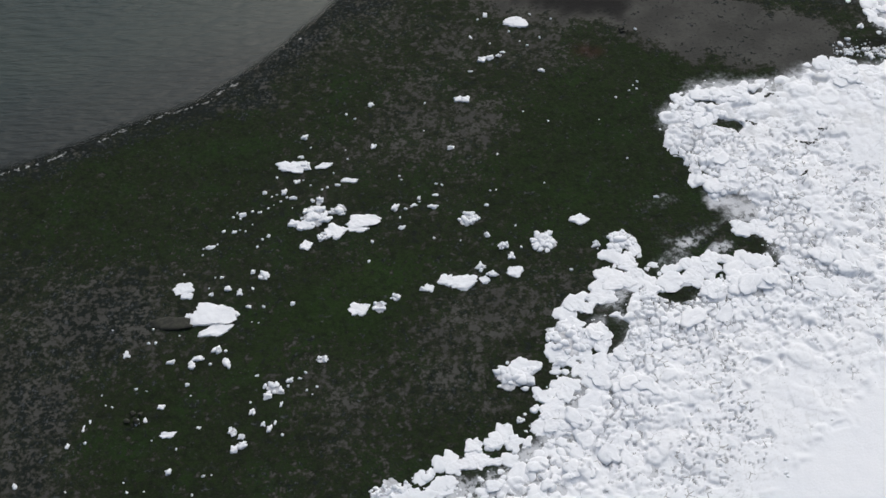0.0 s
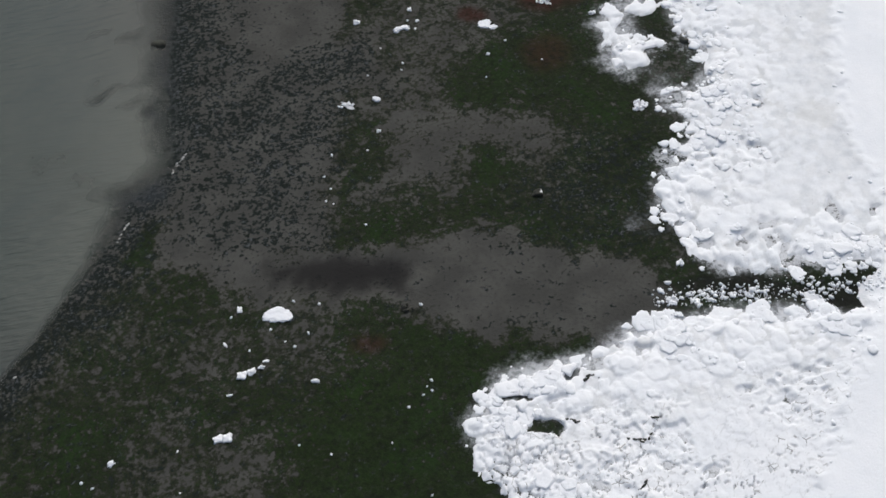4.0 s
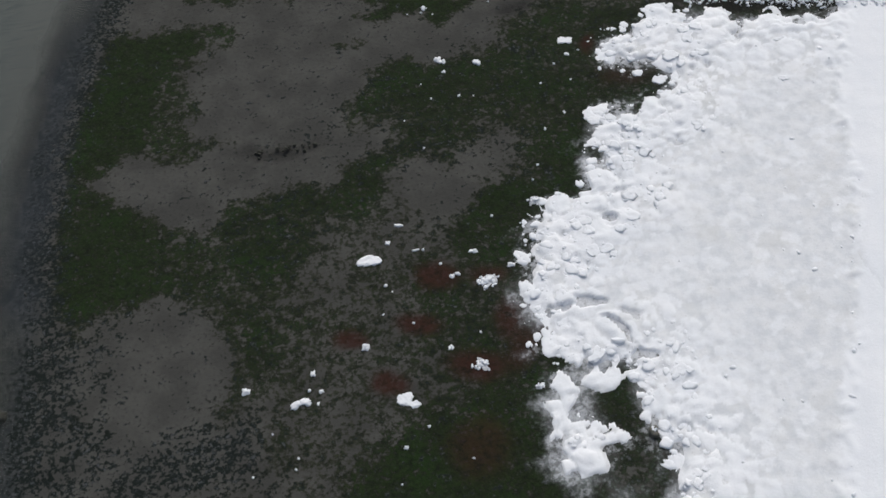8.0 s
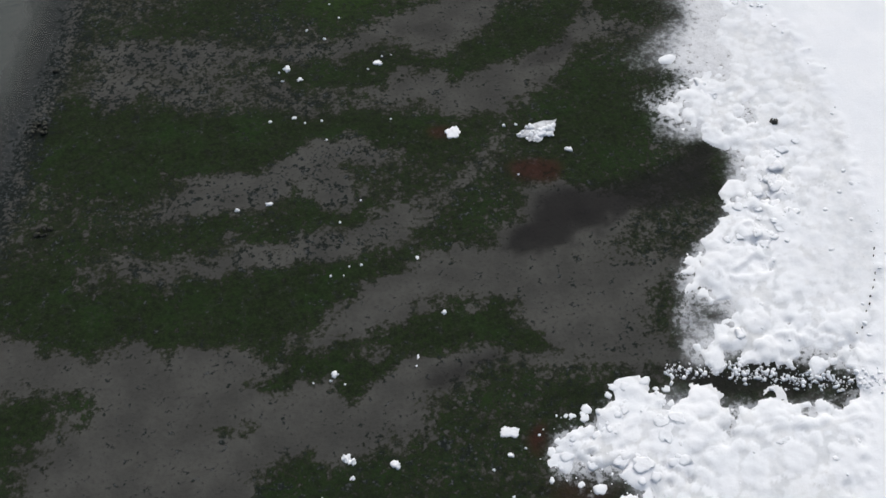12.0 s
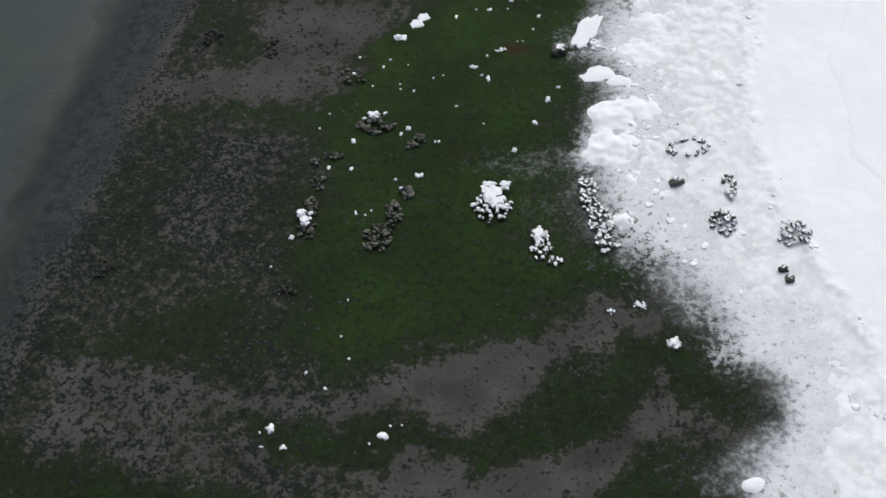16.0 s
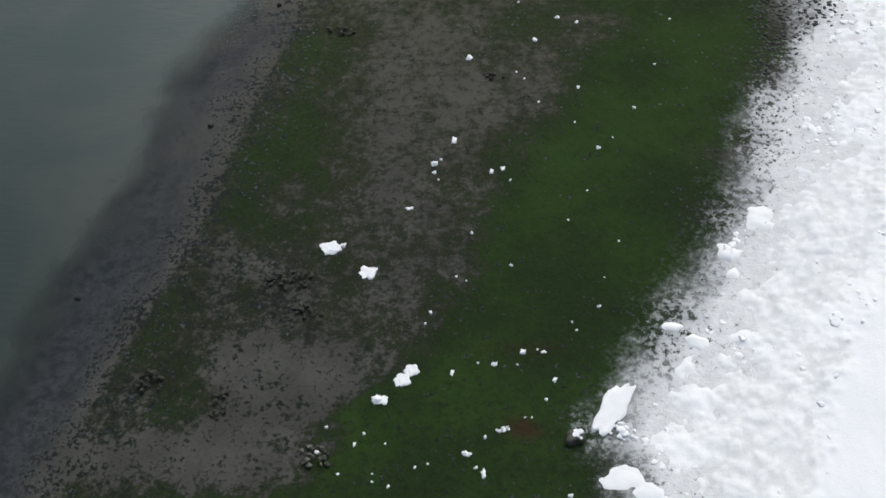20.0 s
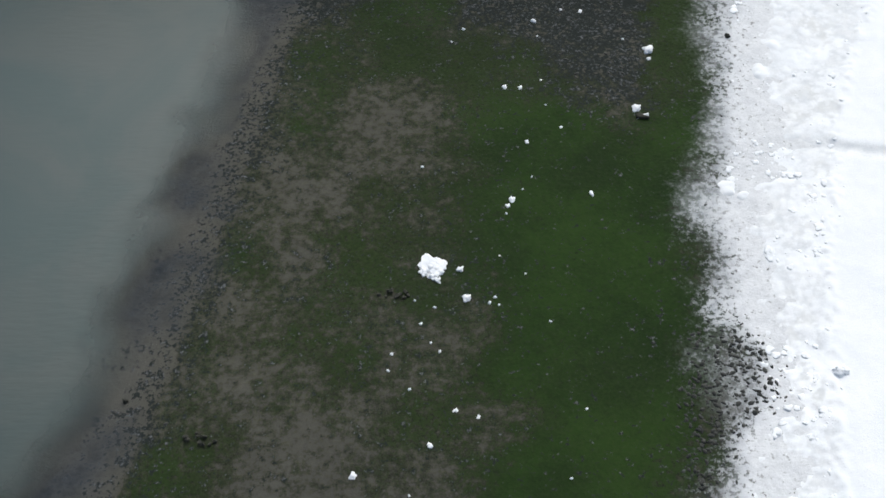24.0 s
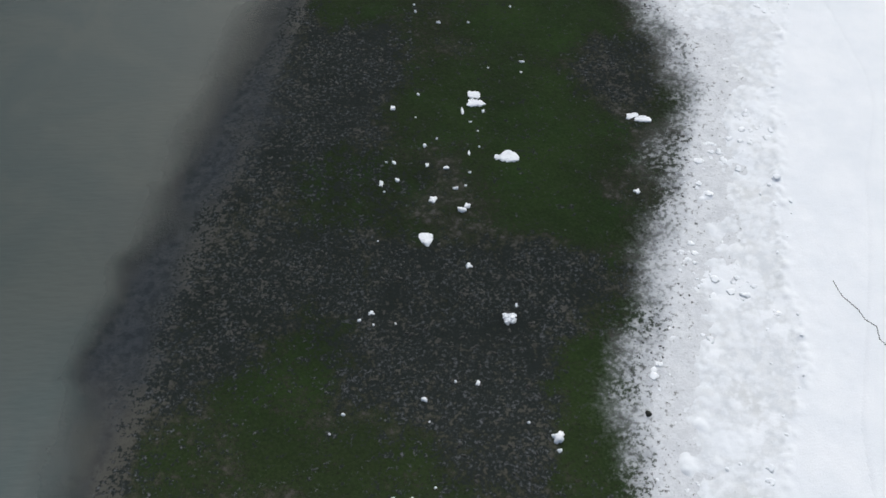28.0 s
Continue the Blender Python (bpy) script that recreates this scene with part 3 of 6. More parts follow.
zone(1.05, 0, 0, 0.5, [(8.9, 108.7), (9.8, 111.2), (13.8, 110.7), (18, 109.1), (21, 109.4), (24.1, 108.3), (27, 108), (29.4, 108.3), (30.4, 107.6), (27.3, 106.4), (24.8, 105.4), (22.5, 105.2), (19.1, 105.2), (15, 106), (9.7, 108.1)])
zone(0.9, 0, 0, 0.6, [(16.5, 112.1), (20.6, 113.7), (24.8, 113.2), (29, 113), (30.1, 112.3), (25.6, 110.8), (22.1, 111), (17.6, 111)])
zone(1.05, 0, 0, 0.6, [(11.1, 118.6), (12, 121.2), (14.3, 121.7), (20.6, 120.6), (25.6, 119.2), (31.1, 117.4), (35.5, 116.8), (36.5, 115.4), (31.4, 115.6), (26.5, 116.8), (23.2, 115.7), (19, 116.3), (17, 115), (13.4, 116.3)])
zone(0, 0.35, 0, 0.5, [(19.1, 114.5), (20.8, 115.7), (24.4, 115), (27.1, 116.2), (29.6, 116.3), (29, 114.4), (27.2, 113.2), (23.6, 113.9), (21.2, 114)])
zone(-0.02, 0.3, 0, 0.5, [(14.1, 111), (19.6, 110.1), (22, 110.8), (25.6, 110.4), (29.4, 111.6), (31.6, 112), (31.7, 110.7), (30.1, 108.9), (26.5, 108.5), (23.5, 108.6), (19.5, 109.2)])
zone(0.85, 0.1, 0, 0.6, [(31.1, 107.9), (32.9, 109.5), (35.9, 110.5), (36.7, 113.5), (34.7, 114.4), (31.1, 112.5), (30.8, 109.6)])
zone(0.6, 0.2, 0, 0.6, [(38.7, 106.9), (42.7, 108.3), (44.9, 108.4), (42.5, 105.6), (41.4, 102.3), (39.7, 101.6), (41.7, 105)])
zone(0.85, 0, 0, 0.7, [(39.9, 116), (44.5, 115.9), (44.4, 113.5), (45.6, 112.3), (39.8, 110.9), (38.7, 111.6)])
zone(0.6, 0.1, 0, 0.8, [(34.3, 97.1), (36.7, 94.3), (35.7, 91.7), (34, 90.3), (31.7, 91.4), (30.7, 93.4), (31.9, 96.3)])
zone(-0.1, 0.3, 0, 0.5, [(19.8, 114.7), (21.5, 115.3), (25.2, 114.9), (25.8, 116), (29.4, 116.2), (30.4, 115.7), (27.6, 113.5), (24.7, 113.8)])
zone(1.05, 0, 0, 0.6, [(15.1, 121.2), (22.9, 120), (33.2, 118), (34.6, 116.7), (32.8, 115.2), (29.4, 116.5), (24.8, 116.5), (20.3, 116.4), (15.2, 118)])
zone(0.9, 0, 0, 0.9, [(40.2, 118.3), (41.6, 120), (44.3, 119.8), (44.8, 117.4), (44, 114.3), (41.1, 113), (38.1, 116.1)])
zone(0.1, 0.5, 0, 0.6, [(15, 123.6), (17.1, 123.5), (20.3, 122.2), (25.6, 120.8), (28.2, 119.6), (28.1, 119), (25, 119.6), (22.4, 120.8), (19, 120.9), (15.1, 121.9)])
zone(0.1, 0.52, 0, 0.6, [(14.8, 126.8), (17.6, 127), (23.1, 125.5), (28.6, 124.4), (28.4, 123), (23.1, 124.1), (19.8, 123.3), (14.9, 125.4)])
zone(-0.15, 0.1, 0, 0.6, [(28.1, 119.3), (30.9, 120.1), (31.5, 121.3), (34.2, 120.8), (38.2, 120.7), (41, 122.3), (43, 123.4), (46.1, 122.3), (45, 121.5), (41.9, 121), (40.7, 118.8), (39.1, 118.1), (37.6, 117.4), (36.7, 116.7), (34.6, 116.9), (33.3, 118.3)])
zone(1, 0, 0, 0.5, [(27.9, 123.1), (31.7, 122.4), (36.7, 123.1), (38.1, 125.9), (43.9, 125.1), (46, 124.2), (46.5, 122.6), (43, 123.5), (39.4, 122.2), (38, 121.1), (33.7, 121.3), (30.9, 120.4), (28.2, 120.6), (25.6, 121.1), (25.2, 122.6)])
zone(-0.15, 0.12, 0, 0.6, [(28.5, 124.1), (30.2, 124.4), (32, 125.6), (34.4, 126.6), (36.3, 127.4), (39, 127.6), (40.5, 128.1), (43.3, 127.5), (43.4, 126.3), (39.7, 126.7), (38.1, 126.2), (37.5, 124.5), (35.7, 123.4), (33.7, 123), (31.2, 123.3), (29.6, 123.1)])
zone(0, 0.2, 0, 0.5, [(27.4, 111), (28.9, 111.6), (30.9, 111.8), (34, 112.9), (35.2, 113.9), (36, 114), (34.4, 112.2), (32.3, 111.5), (30.7, 110.4)])
zone(0.62, 0.38, 0, 1, [(14.5, 133.1), (16.1, 137), (17.9, 142.2), (26.8, 141.3), (27.2, 133), (27.6, 125.7), (23.1, 125.9), (24.1, 129.9), (20.4, 132.7), (17.5, 129.3), (14.8, 127.6)])
zone(0.25, 0.2, 0, 0.9, [(17.8, 130), (21.5, 131.6), (23, 130.9), (22.1, 129.1), (19.8, 128)])
zone(1.1, 0, 1, 1.2, [(27.9, 144.7), (30.8, 147.5), (33.8, 151.9), (36.4, 157.6), (46.1, 157.2), (42.9, 149.7), (40.7, 143.9), (39.2, 136.5), (38.4, 132.6), (43.4, 130.6), (42.5, 129.4), (36.3, 128.4), (31.4, 127.3), (27.9, 127.3), (27.6, 132.2), (29.4, 137.5)])
zone(0.7, 0.1, 0, 0.8, [(19.7, 149.2), (21.8, 155.6), (24.8, 155), (30.5, 155.8), (28.8, 152), (23.9, 150.8), (22.4, 147.4), (19.6, 147.9)])
zone(0.3, 0.5, 0, 0.8, [(20.5, 134.9), (22.2, 138), (22.5, 140.9), (24.2, 140.5), (24.9, 138.6), (23.5, 136.2), (21.8, 132.9)])
zone(0.8, 0, 0, 0.8, [(18.4, 127.8), (19.4, 129.8), (23.1, 130.7), (24.3, 129.2), (22.3, 126.6), (19.7, 126.1)])
zone(-0.05, 0.12, 0, 0.6, [(17.9, 145), (18.9, 145.8), (21.9, 145.7), (24.2, 146.9), (24.7, 148.1), (24.2, 150.4), (26.3, 151.2), (29.5, 150.6), (30.8, 148.4), (29, 147.2), (27.9, 145.1), (25.6, 144.4), (22.1, 144.5)])
zone(1.1, 0, 1, 1.3, [(30.7, 143.4), (32.8, 148.6), (35.3, 152.5), (35.9, 157), (36.4, 160.7), (38.5, 165.2), (40.9, 166.9), (41.6, 171.4), (44.4, 176.3), (53.4, 176.2), (50.3, 170.4), (47.6, 161.5), (44.6, 155.3), (43.6, 150.6), (40.4, 146.4), (39.4, 143.5)])
zone(0.5, 0.25, 0, 0.8, [(20.4, 151.7), (22.5, 153.7), (25.5, 157.7), (29.6, 155.9), (27.2, 153.1), (23.6, 151.7), (22.4, 149.1), (19.9, 148.5)])
zone(0.85, 0, 0.4, 0.9, [(23.7, 158.8), (23.8, 164.3), (25.4, 169.1), (28.1, 173.4), (32, 174.3), (29.7, 170), (29.5, 165.2), (26.8, 161.9), (25.4, 158.8)])
zone(0.36, 0, 0, 1.1, [(25.7, 158.8), (27.4, 161.9), (30.1, 164.8), (29.8, 168.7), (32.1, 171.9), (36.2, 173.3), (39.7, 172.4), (40.9, 168.2), (39.1, 166.5), (36.7, 162.7), (35.6, 161.1), (35.1, 157), (34.2, 153.1), (32.6, 151.8), (28.9, 151.8), (27.3, 152.4), (29.8, 154.5), (30.6, 157.3), (28.3, 158.8)])
zone(0, 0.1, 0, 0.7, [(24.1, 150.1), (25.8, 151.4), (29, 151.4), (31.2, 150.2), (30.3, 148), (29.4, 146.8), (29.5, 145.6), (26.1, 144.7), (23.2, 144.7), (18.6, 144.9), (17.9, 146.1), (20.4, 146.1), (24.1, 146.7), (25.2, 147.9)])
zone(0.45, 0.45, 0, 0.6, [(25.2, 153.7), (26.9, 155.1), (29.7, 155.2), (28.8, 153.1), (26.2, 152.4)])
zone(0.36, 0, 0, 1.1, [(28.2, 176), (30.9, 178.1), (34.4, 175.2), (37.3, 175.1), (37.3, 172.4), (35.7, 169.2), (34.2, 166.8), (28.4, 166.9), (28.5, 171.9)])
zone(0.36, 0, 0.3, 0.8, [(41.2, 174.3), (44.1, 175.6), (44.9, 174.5), (42.2, 171.6), (40.8, 171)])
zone(0.36, 0, 0, 1.2, [(31.2, 186.6), (31.3, 192.4), (34, 196.9), (36.6, 200.4), (39.9, 201.6), (40.4, 197), (39.7, 193.1), (36.5, 188.5), (34.2, 185.7), (31.7, 183), (33.2, 179.6), (30.6, 178.5)])
zone(0.62, 0.1, 0.2, 1, [(33.9, 201), (36.6, 203.8), (42, 203.5), (45.6, 196.7), (41, 195.2), (39.8, 198.4), (37.2, 197.2)])
zone(0.62, 0.1, 0.2, 1, [(35.4, 184.9), (39.3, 191.1), (42.8, 192.6), (42.5, 188.2), (39.5, 185.4), (35.4, 178.8), (33.3, 178.3)])
zone(1.1, 0, 1, 1.3, [(43, 196.4), (49.4, 195.6), (51, 193.3), (54.5, 195.3), (55.9, 204.7), (57.8, 207.2), (55.7, 193.1), (53, 183.9), (52, 176), (43.5, 176.5), (42.2, 182.4), (42, 189.8)])
zone(0.5, 0.6, 0, 0.8, [(33.7, 210.7), (36.6, 214), (55, 212.9), (57.4, 209.3), (55.2, 202.2), (53.7, 196.2), (48.9, 196.9), (46.3, 197.5), (43.1, 199.1), (41.2, 200.6), (40, 203.6), (35.9, 204.8), (31.8, 202.6), (31.7, 207.1)])
zone(0.85, 0.1, 0.3, 0.6, [(37.3, 209.4), (40.9, 210.3), (43.7, 208.5), (40.8, 206.6), (38, 207.3)])
zone(0.45, 0.6, 0, 0.9, [(32.3, 209.1), (35, 215.6), (38.1, 218), (41.4, 216.8), (47.7, 214.9), (56, 214.1), (58.5, 210.8), (56.1, 208.5), (54.1, 206.3), (52.4, 203.4), (50.5, 198.7), (48, 197.5), (46.7, 201.8), (45.2, 205.6), (42, 204.4), (37.9, 210.2), (34.1, 210.6)])
zone(0.45, 0.64, 0, 0.8, [(36, 218.2), (37.5, 223.8), (39.8, 230.5), (42.3, 236.2), (47.8, 236.3), (48.1, 231.5), (47, 226.6), (45.9, 222.1), (43, 221.8), (41.5, 218.6)])
zone(1, 0.35, 0, 0.7, [(39.5, 221.2), (46.6, 222.5), (47.8, 219.9), (46.1, 216.3), (41.4, 216.8)])
zone(0.6, 0.5, 0, 0.7, [(58.7, 230.1), (61.1, 232.8), (65, 232.4), (65.1, 227.3), (61.7, 225.4), (58.9, 226.7)])
zone(1.05, 0.05, 0.45, 0.9, [(49.6, 230.8), (53.5, 231.7), (58.6, 229.5), (60.1, 225), (59.3, 217), (58, 213.5), (52.8, 215.3), (52, 219.6), (50.9, 222.6), (47.4, 223)])
zone(0.85, 0.1, 0.4, 1, [(36, 198.7), (33.9, 203), (36.6, 205.7), (41.1, 209.9), (43.5, 207.7), (42, 204.4), (46.6, 201.1), (48, 197.6)])
zone(1.05, 0, 0.7, 0.6, [(51.9, 237.2), (63, 236.3), (63.2, 233.2), (59, 231.8), (52.5, 232.3)])
zone(0.9, 0, 0.4, 0.6, [(42.4, 238), (47.9, 237.6), (46.1, 235.2), (43.4, 235.5)])
zone(0.95, 0, 0.5, 0.7, [(54.7, 206.3), (57.7, 208.4), (58, 205.2), (55.8, 196.8), (52.6, 197.1)])
# dark weed under shallow water
sunken_bed([(28.5, 209.5), (30.5, 214.7), (32.7, 216.7), (33.7, 213.9), (32.2, 210.7), (32.6, 209.1), (31.5, 206.1), (28.5, 206.1)])
sunken_bed([(33.6, 220.7), (33.9, 223.6), (36.8, 224.9), (38.3, 230.7), (39.8, 232.8), (39, 227.3), (36, 220)])
sunken_bed([(22.3, 181.5), (23.7, 183.8), (26.4, 185.1), (27.7, 183.6), (25.4, 181), (24.1, 180.1)])
sunken_bed([(24.2, 189.2), (26.4, 191.9), (27.9, 192.6), (27.5, 189), (25.8, 188)])
sunken_bed([(28.2, 207.3), (29.4, 211), (31.1, 211.4), (31.7, 207.1), (29, 205.7)])
sunken_bed([(17.1, 159.9), (18.3, 166), (19.9, 172), (22.2, 173.9), (24.7, 174.9), (22.7, 170.1), (20.2, 166), (18.9, 161.5), (18.9, 158), (18.5, 154.4), (17.3, 151), (16.1, 149.1), (14.8, 150.3), (14.5, 153.7)])
sunken_bed([(14, 148.5), (14.7, 153.5), (16.2, 156.3), (18.2, 158.3), (20.2, 158.2), (18.3, 152.9), (16.6, 147.5), (15.5, 141.5), (13.5, 138.6), (12.3, 135.1), (11.5, 139), (13.3, 142.7)])
sunken_bed([(3.3, 99.3), (5.1, 107), (6.3, 105.1), (4.4, 97.6), (3, 89.1), (2.4, 85.3), (1.6, 86.2)])
sunken_bed([(14.3, 137.4), (15, 142.8), (16.9, 143.4), (16.1, 137.9), (15.1, 133.8), (14.5, 133.1)])
sunken_bed([(-6.1, 71.9), (-2.8, 69.4), (-0.9, 68.3), (-0.8, 67.8), (-2.9, 68.5), (-5.8, 70.7)])
sunken_bed([(24.4, 189.4), (25.1, 192.1), (27.4, 192), (27, 189.3), (25.1, 188.5)])
# creases in the mud under shallow water
sunken_bed([(-2.9, 82.4), (-1.1, 81.7), (0.1, 80.8), (0.6, 79.9), (-0.1, 80.2), (-1.3, 81.2), (-2.9, 81.8)], 0.3)
sunken_bed([(-3.1, 76.5), (-1.5, 75.9), (0.3, 74.8), (0.4, 74.3), (-1.5, 75.4), (-3.2, 76)], 0.3)
sunken_bed([(-2.5, 77.8), (-0, 77), (-0, 76.5), (-2.5, 77.2)], 0.3)
sunken_bed([(-3.4, 69.3), (-1.9, 68.7), (-1.2, 68.3), (-1.4, 68), (-3.5, 68.8)], 0.3)
sunken_bed([(-3.4, 76.8), (-0.2, 75.4), (1, 74.2), (0.6, 73.8), (-0.6, 74.8), (-3.4, 76.1)], 0.3)
# wet channels and pools
pool(0.9, [(34.3, 108), (35.7, 109.5), (37.8, 110.4), (39.7, 110.6), (44.3, 111.2), (46.5, 112.1), (46.9, 110.6), (46.1, 109), (42.5, 108.5), (38.9, 107.7), (35.8, 107.4)])
pool(0.9, [(4.5, 61.4), (6, 61.6), (8, 61.2), (10.3, 60.8), (11.6, 59.9), (11.6, 58.7), (9.4, 59.1), (6.6, 59.6), (5.3, 60.3)])
pool(0.8, [(29.6, 100.8), (30.8, 101.1), (33, 101.1), (34.1, 100.7), (32.3, 100.4), (30.3, 100.2)])
pool(0.55, [(12.9, 92.6), (14.3, 93.1), (16.4, 93.1), (19.1, 93.4), (17.8, 92.5), (15.9, 92.1)])
pool(0.55, [(12.9, 93), (14, 93.3), (16.2, 93.2), (16.6, 92.7), (15.4, 92.4), (13.2, 92.5)])
pool(0.45, [(38.4, 120), (40.1, 121.7), (42.2, 122.4), (41.9, 121), (40.3, 119.9)])
pool(0.3, [(31.9, 124.1), (33.9, 124.8), (35.9, 124.6), (35.1, 123.5), (33.4, 123.2)])
# dark streams between the banks: x, y, half length, half width, turn, weight
STREAMS = [(31.7, 53.5, 2.5, 1.3, 2, 0.8), (26.6, 54.5, 3.8, 0.6, 161, 0.8), (44.2, 97.8, 5.6, 0.6, 162, 0.8)]
# reddish-brown stains: x, y, half length, half width, turn, weight
RUST = [
    (22.0, 82.9, 1.1, 0.7, 165, 0.9), (20.6, 80.3, 1.0, 0.7, 160, 0.9), (17.4, 79.9, 0.75, 0.5, 155, 0.8), (18.7, 77.2, 0.85, 0.6, 150, 0.9), (22.9, 77.5, 1.5, 0.8, 165, 0.7), (25.0, 79.6, 1.3, 0.8, 80, 0.6),
    (24.5, 82.5, 1.0, 0.6, 165, 0.6), (22.0, 73.1, 1.6, 1.5, 75, 0.4), (25.2, 77.6, 1.2, 0.7, 60, 0.5), (37.5, 112.5, 1.3, 0.8, 168, 0.85), (33.8, 96.8, 0.8, 0.4, 75, 0.7), (33.3, 116.1, 0.7, 0.5, 160, 0.6)]
RUST += [
    (35.0, 94.0, 1.6, 0.8, 165, 0.35), (38.7, 146.8, 0.6, 0.35, 178, 0.8), (38.7, 151.1, 1.6, 0.4, 175, 0.5), (35.0, 139.3, 0.8, 0.4, 170, 0.5), (8.6, 56.0, 0.9, 0.6, 166, 0.45), (27.0, 78.1, 1.4, 0.7, 150, 0.4),
    (38.7, 146.8, 0.7, 0.4, 170, 0.8)]


# grey slush on the ground, and hollows in the south bank where it shows
SLUSH = [
    (10.4, 44.5, 1.1, 0.5, 20, 0.35), (12.4, 42.5, 1.4, 0.6, 30, 0.5), (10.9, 41.3, 1.3, 0.7, 40, 0.5), (13.5, 41.1, 1.2, 0.6, 30, 0.45), (15.7, 43.9, 1.5, 0.8, 140, 0.6), (8.6, 40.3, 0.8, 0.4, 50, 0.5),
    (13.5, 45.2, 1.5, 0.6, 145, 0.5), (14.8, 48.5, 1.4, 0.5, 160, 0.5), (8.1, 35.2, 1.3, 0.5, 60, 0.5), (6.2, 32.3, 1.2, 0.5, 50, 0.5), (39.8, 138.6, 1.3, 4.5, 95, 0.3), (39.1, 134.5, 1.0, 2.5, 95, 0.22)]
SLUSH += [
    (25.3, 80.6, 1.0, 0.5, 110, 0.5), (25.7, 77.1, 1.1, 0.5, 150, 0.5), (31.0, 87.8, 1.2, 0.5, 40, 0.5), (26.7, 83.4, 0.6, 1.3, 20, 0.4), (27.9, 86.2, 0.7, 0.3, 20, 0.6), (28.0, 70.5, 1.2, 1.6, 90, 0.45),
    (28.9, 75.7, 0.8, 0.8, 90, 0.35), (31.1, 88.9, 0.9, 0.6, 60, 0.5), (28.1, 69.7, 1.0, 1.6, 90, 0.5), (23.1, 59.5, 0.7, 0.9, 80, 0.35), (42.4, 139.7, 2.4, 1.1, 75, 0.7), (42.5, 144.8, 1.6, 0.8, 60, 0.5)]
SLUSH += [
    (13.7, 44.9, 1.8, 1.0, 120, 0.6), (14.9, 43.7, 1.4, 0.8, 20, 0.45), (11.2, 42.6, 1.2, 0.5, 150, 0.35), (7.6, 36.1, 1.2, 0.7, 60, 0.45), (15.4, 48.2, 1.6, 1.0, 150, 0.8), (13.3, 41.2, 1.0, 0.5, 20, 0.4),
    (30.7, 87.5, 1.6, 0.8, 60, 0.45), (42.7, 101.9, 1.8, 1.1, 100, 0.6), (35.3, 95.2, 0.9, 0.5, 20, 0.6), (33.9, 91.4, 0.8, 0.6, 20, 0.6)]
HOLLOW = [(15.4, 49.7, 1.0, 0.55, 150, 1.0), (15.9, 48.2, 1.4, 0.9, 140, 0.15), (10.6, 39.3, 1.0, 0.6, 160, 0.9), (12.5, 39.7, 0.7, 0.5, 60, 0.8), (7.4, 36.2, 1.2, 0.7, 55, 0.9), (14.6, 41.6, 1.0, 0.9, 90, 0.8),
          (14.6, 51.8, 0.8, 0.4, 170, 0.6), (17.2, 52.2, 0.8, 0.4, 160, 0.6), (14.2, 44.5, 1.5, 0.8, 125, 1.0), (43.0, 101.8, 1.6, 0.9, 100, 0.9),
          (28.7, 79.9, 0.9, 0.45, 150, 0.8), (29.3, 77.4, 1.3, 0.25, 115, 0.9), (31.0, 84.4, 0.6, 0.25, 150, 0.6), (30.3, 75.7, 0.9, 0.4, 160, 0.6), (27.6, 79.5, 0.7, 0.3, 20, 0.6)]
def patches(x, y, table, start=0.0, wild=1.7):
    """Soft ovals added up, their rims made ragged."""
    u = x + wild * layers(x, y, 4.5, 61, 5, 0.65)
    v = y + wild * layers(x, y, 4.5, 62, 5, 0.65)
    total = np.full(x.shape, start)
    for px, py, long, wide, turn, weight in table:
        c, s = math.cos(radians(turn)), math.sin(radians(turn))
        fade = 1.4 + 0.6 * (py > 120)
        near = (np.abs(x - px) < fade * long + 4) & (np.abs(y - py) < fade * long + 4)
        dx, dy = u[near] - px, v[near] - py
        r = np.sqrt(((c * dx + s * dy) / long) ** 2 + ((c * dy - s * dx) / wide) ** 2)
        total[near] += weight * (1 - ramp(r, 0.35 - 0.4 * (fade - 1.4), fade))
    return total


def thin_field(x, y):
    """Where the snow only dusts the weed: north of the second stream."""
    return ramp(y + 2 * layers(x, y, 5, 71, 2), 111, 120)


def washed(x, y, outline, soft, wild):
    """1 within an outline whose rim is drawn out ragged, 0 outside it; and the slice of the grid that it covers."""
    px, py = [p[0] for p in outline], [p[1] for p in outline]
    reach = 2.5 + soft
    near = (x > min(px) - reach) & (x < max(px) + reach) & (y > min(py) - reach) & (y < max(py) + reach)
    d = inside(x[near] + wild[0][near], y[near] + wild[1][near], outline)
    return near, ramp(d, -soft, soft)


def painted(x, y):
    """Cover, wrack, lush growth, pools and sunken weed, zone over zone, on a grid."""
    wild = [1.3 * layers(x, y, 3.6, 61, 2, 0.6) + 1.3 * layers(x, y, 1.2, 63, 3, 0.75), 1.3 * layers(x, y, 3.6, 62, 2, 0.6) + 1.3 * layers(x, y, 1.2, 64, 3, 0.75)]
    cover = 0.62 + 0.10 * (1 - ramp(y, 50, 60)) + 0.14 * layers(x, y, 5, 41, 4, 0.6)
    wrack, lush = np.full(x.shape, 0.12), 0.5 * ramp(y, 120, 145) * (1 - ramp(y, 198, 214))
    for value, weed, rich, soft, outline in ZONES:
        near, s = washed(x, y, outline, 2.3 * soft, wild)
        cover[near] += (value - cover[near]) * s
        wrack[near] += (weed * (0.8 if value < 0.15 else 1.0 + 0.12 * (outline[0][1] > 190)) - wrack[near]) * s
        lush[near] += (rich - lush[near]) * s
    pools, beds = np.zeros(x.shape), np.zeros(x.shape)
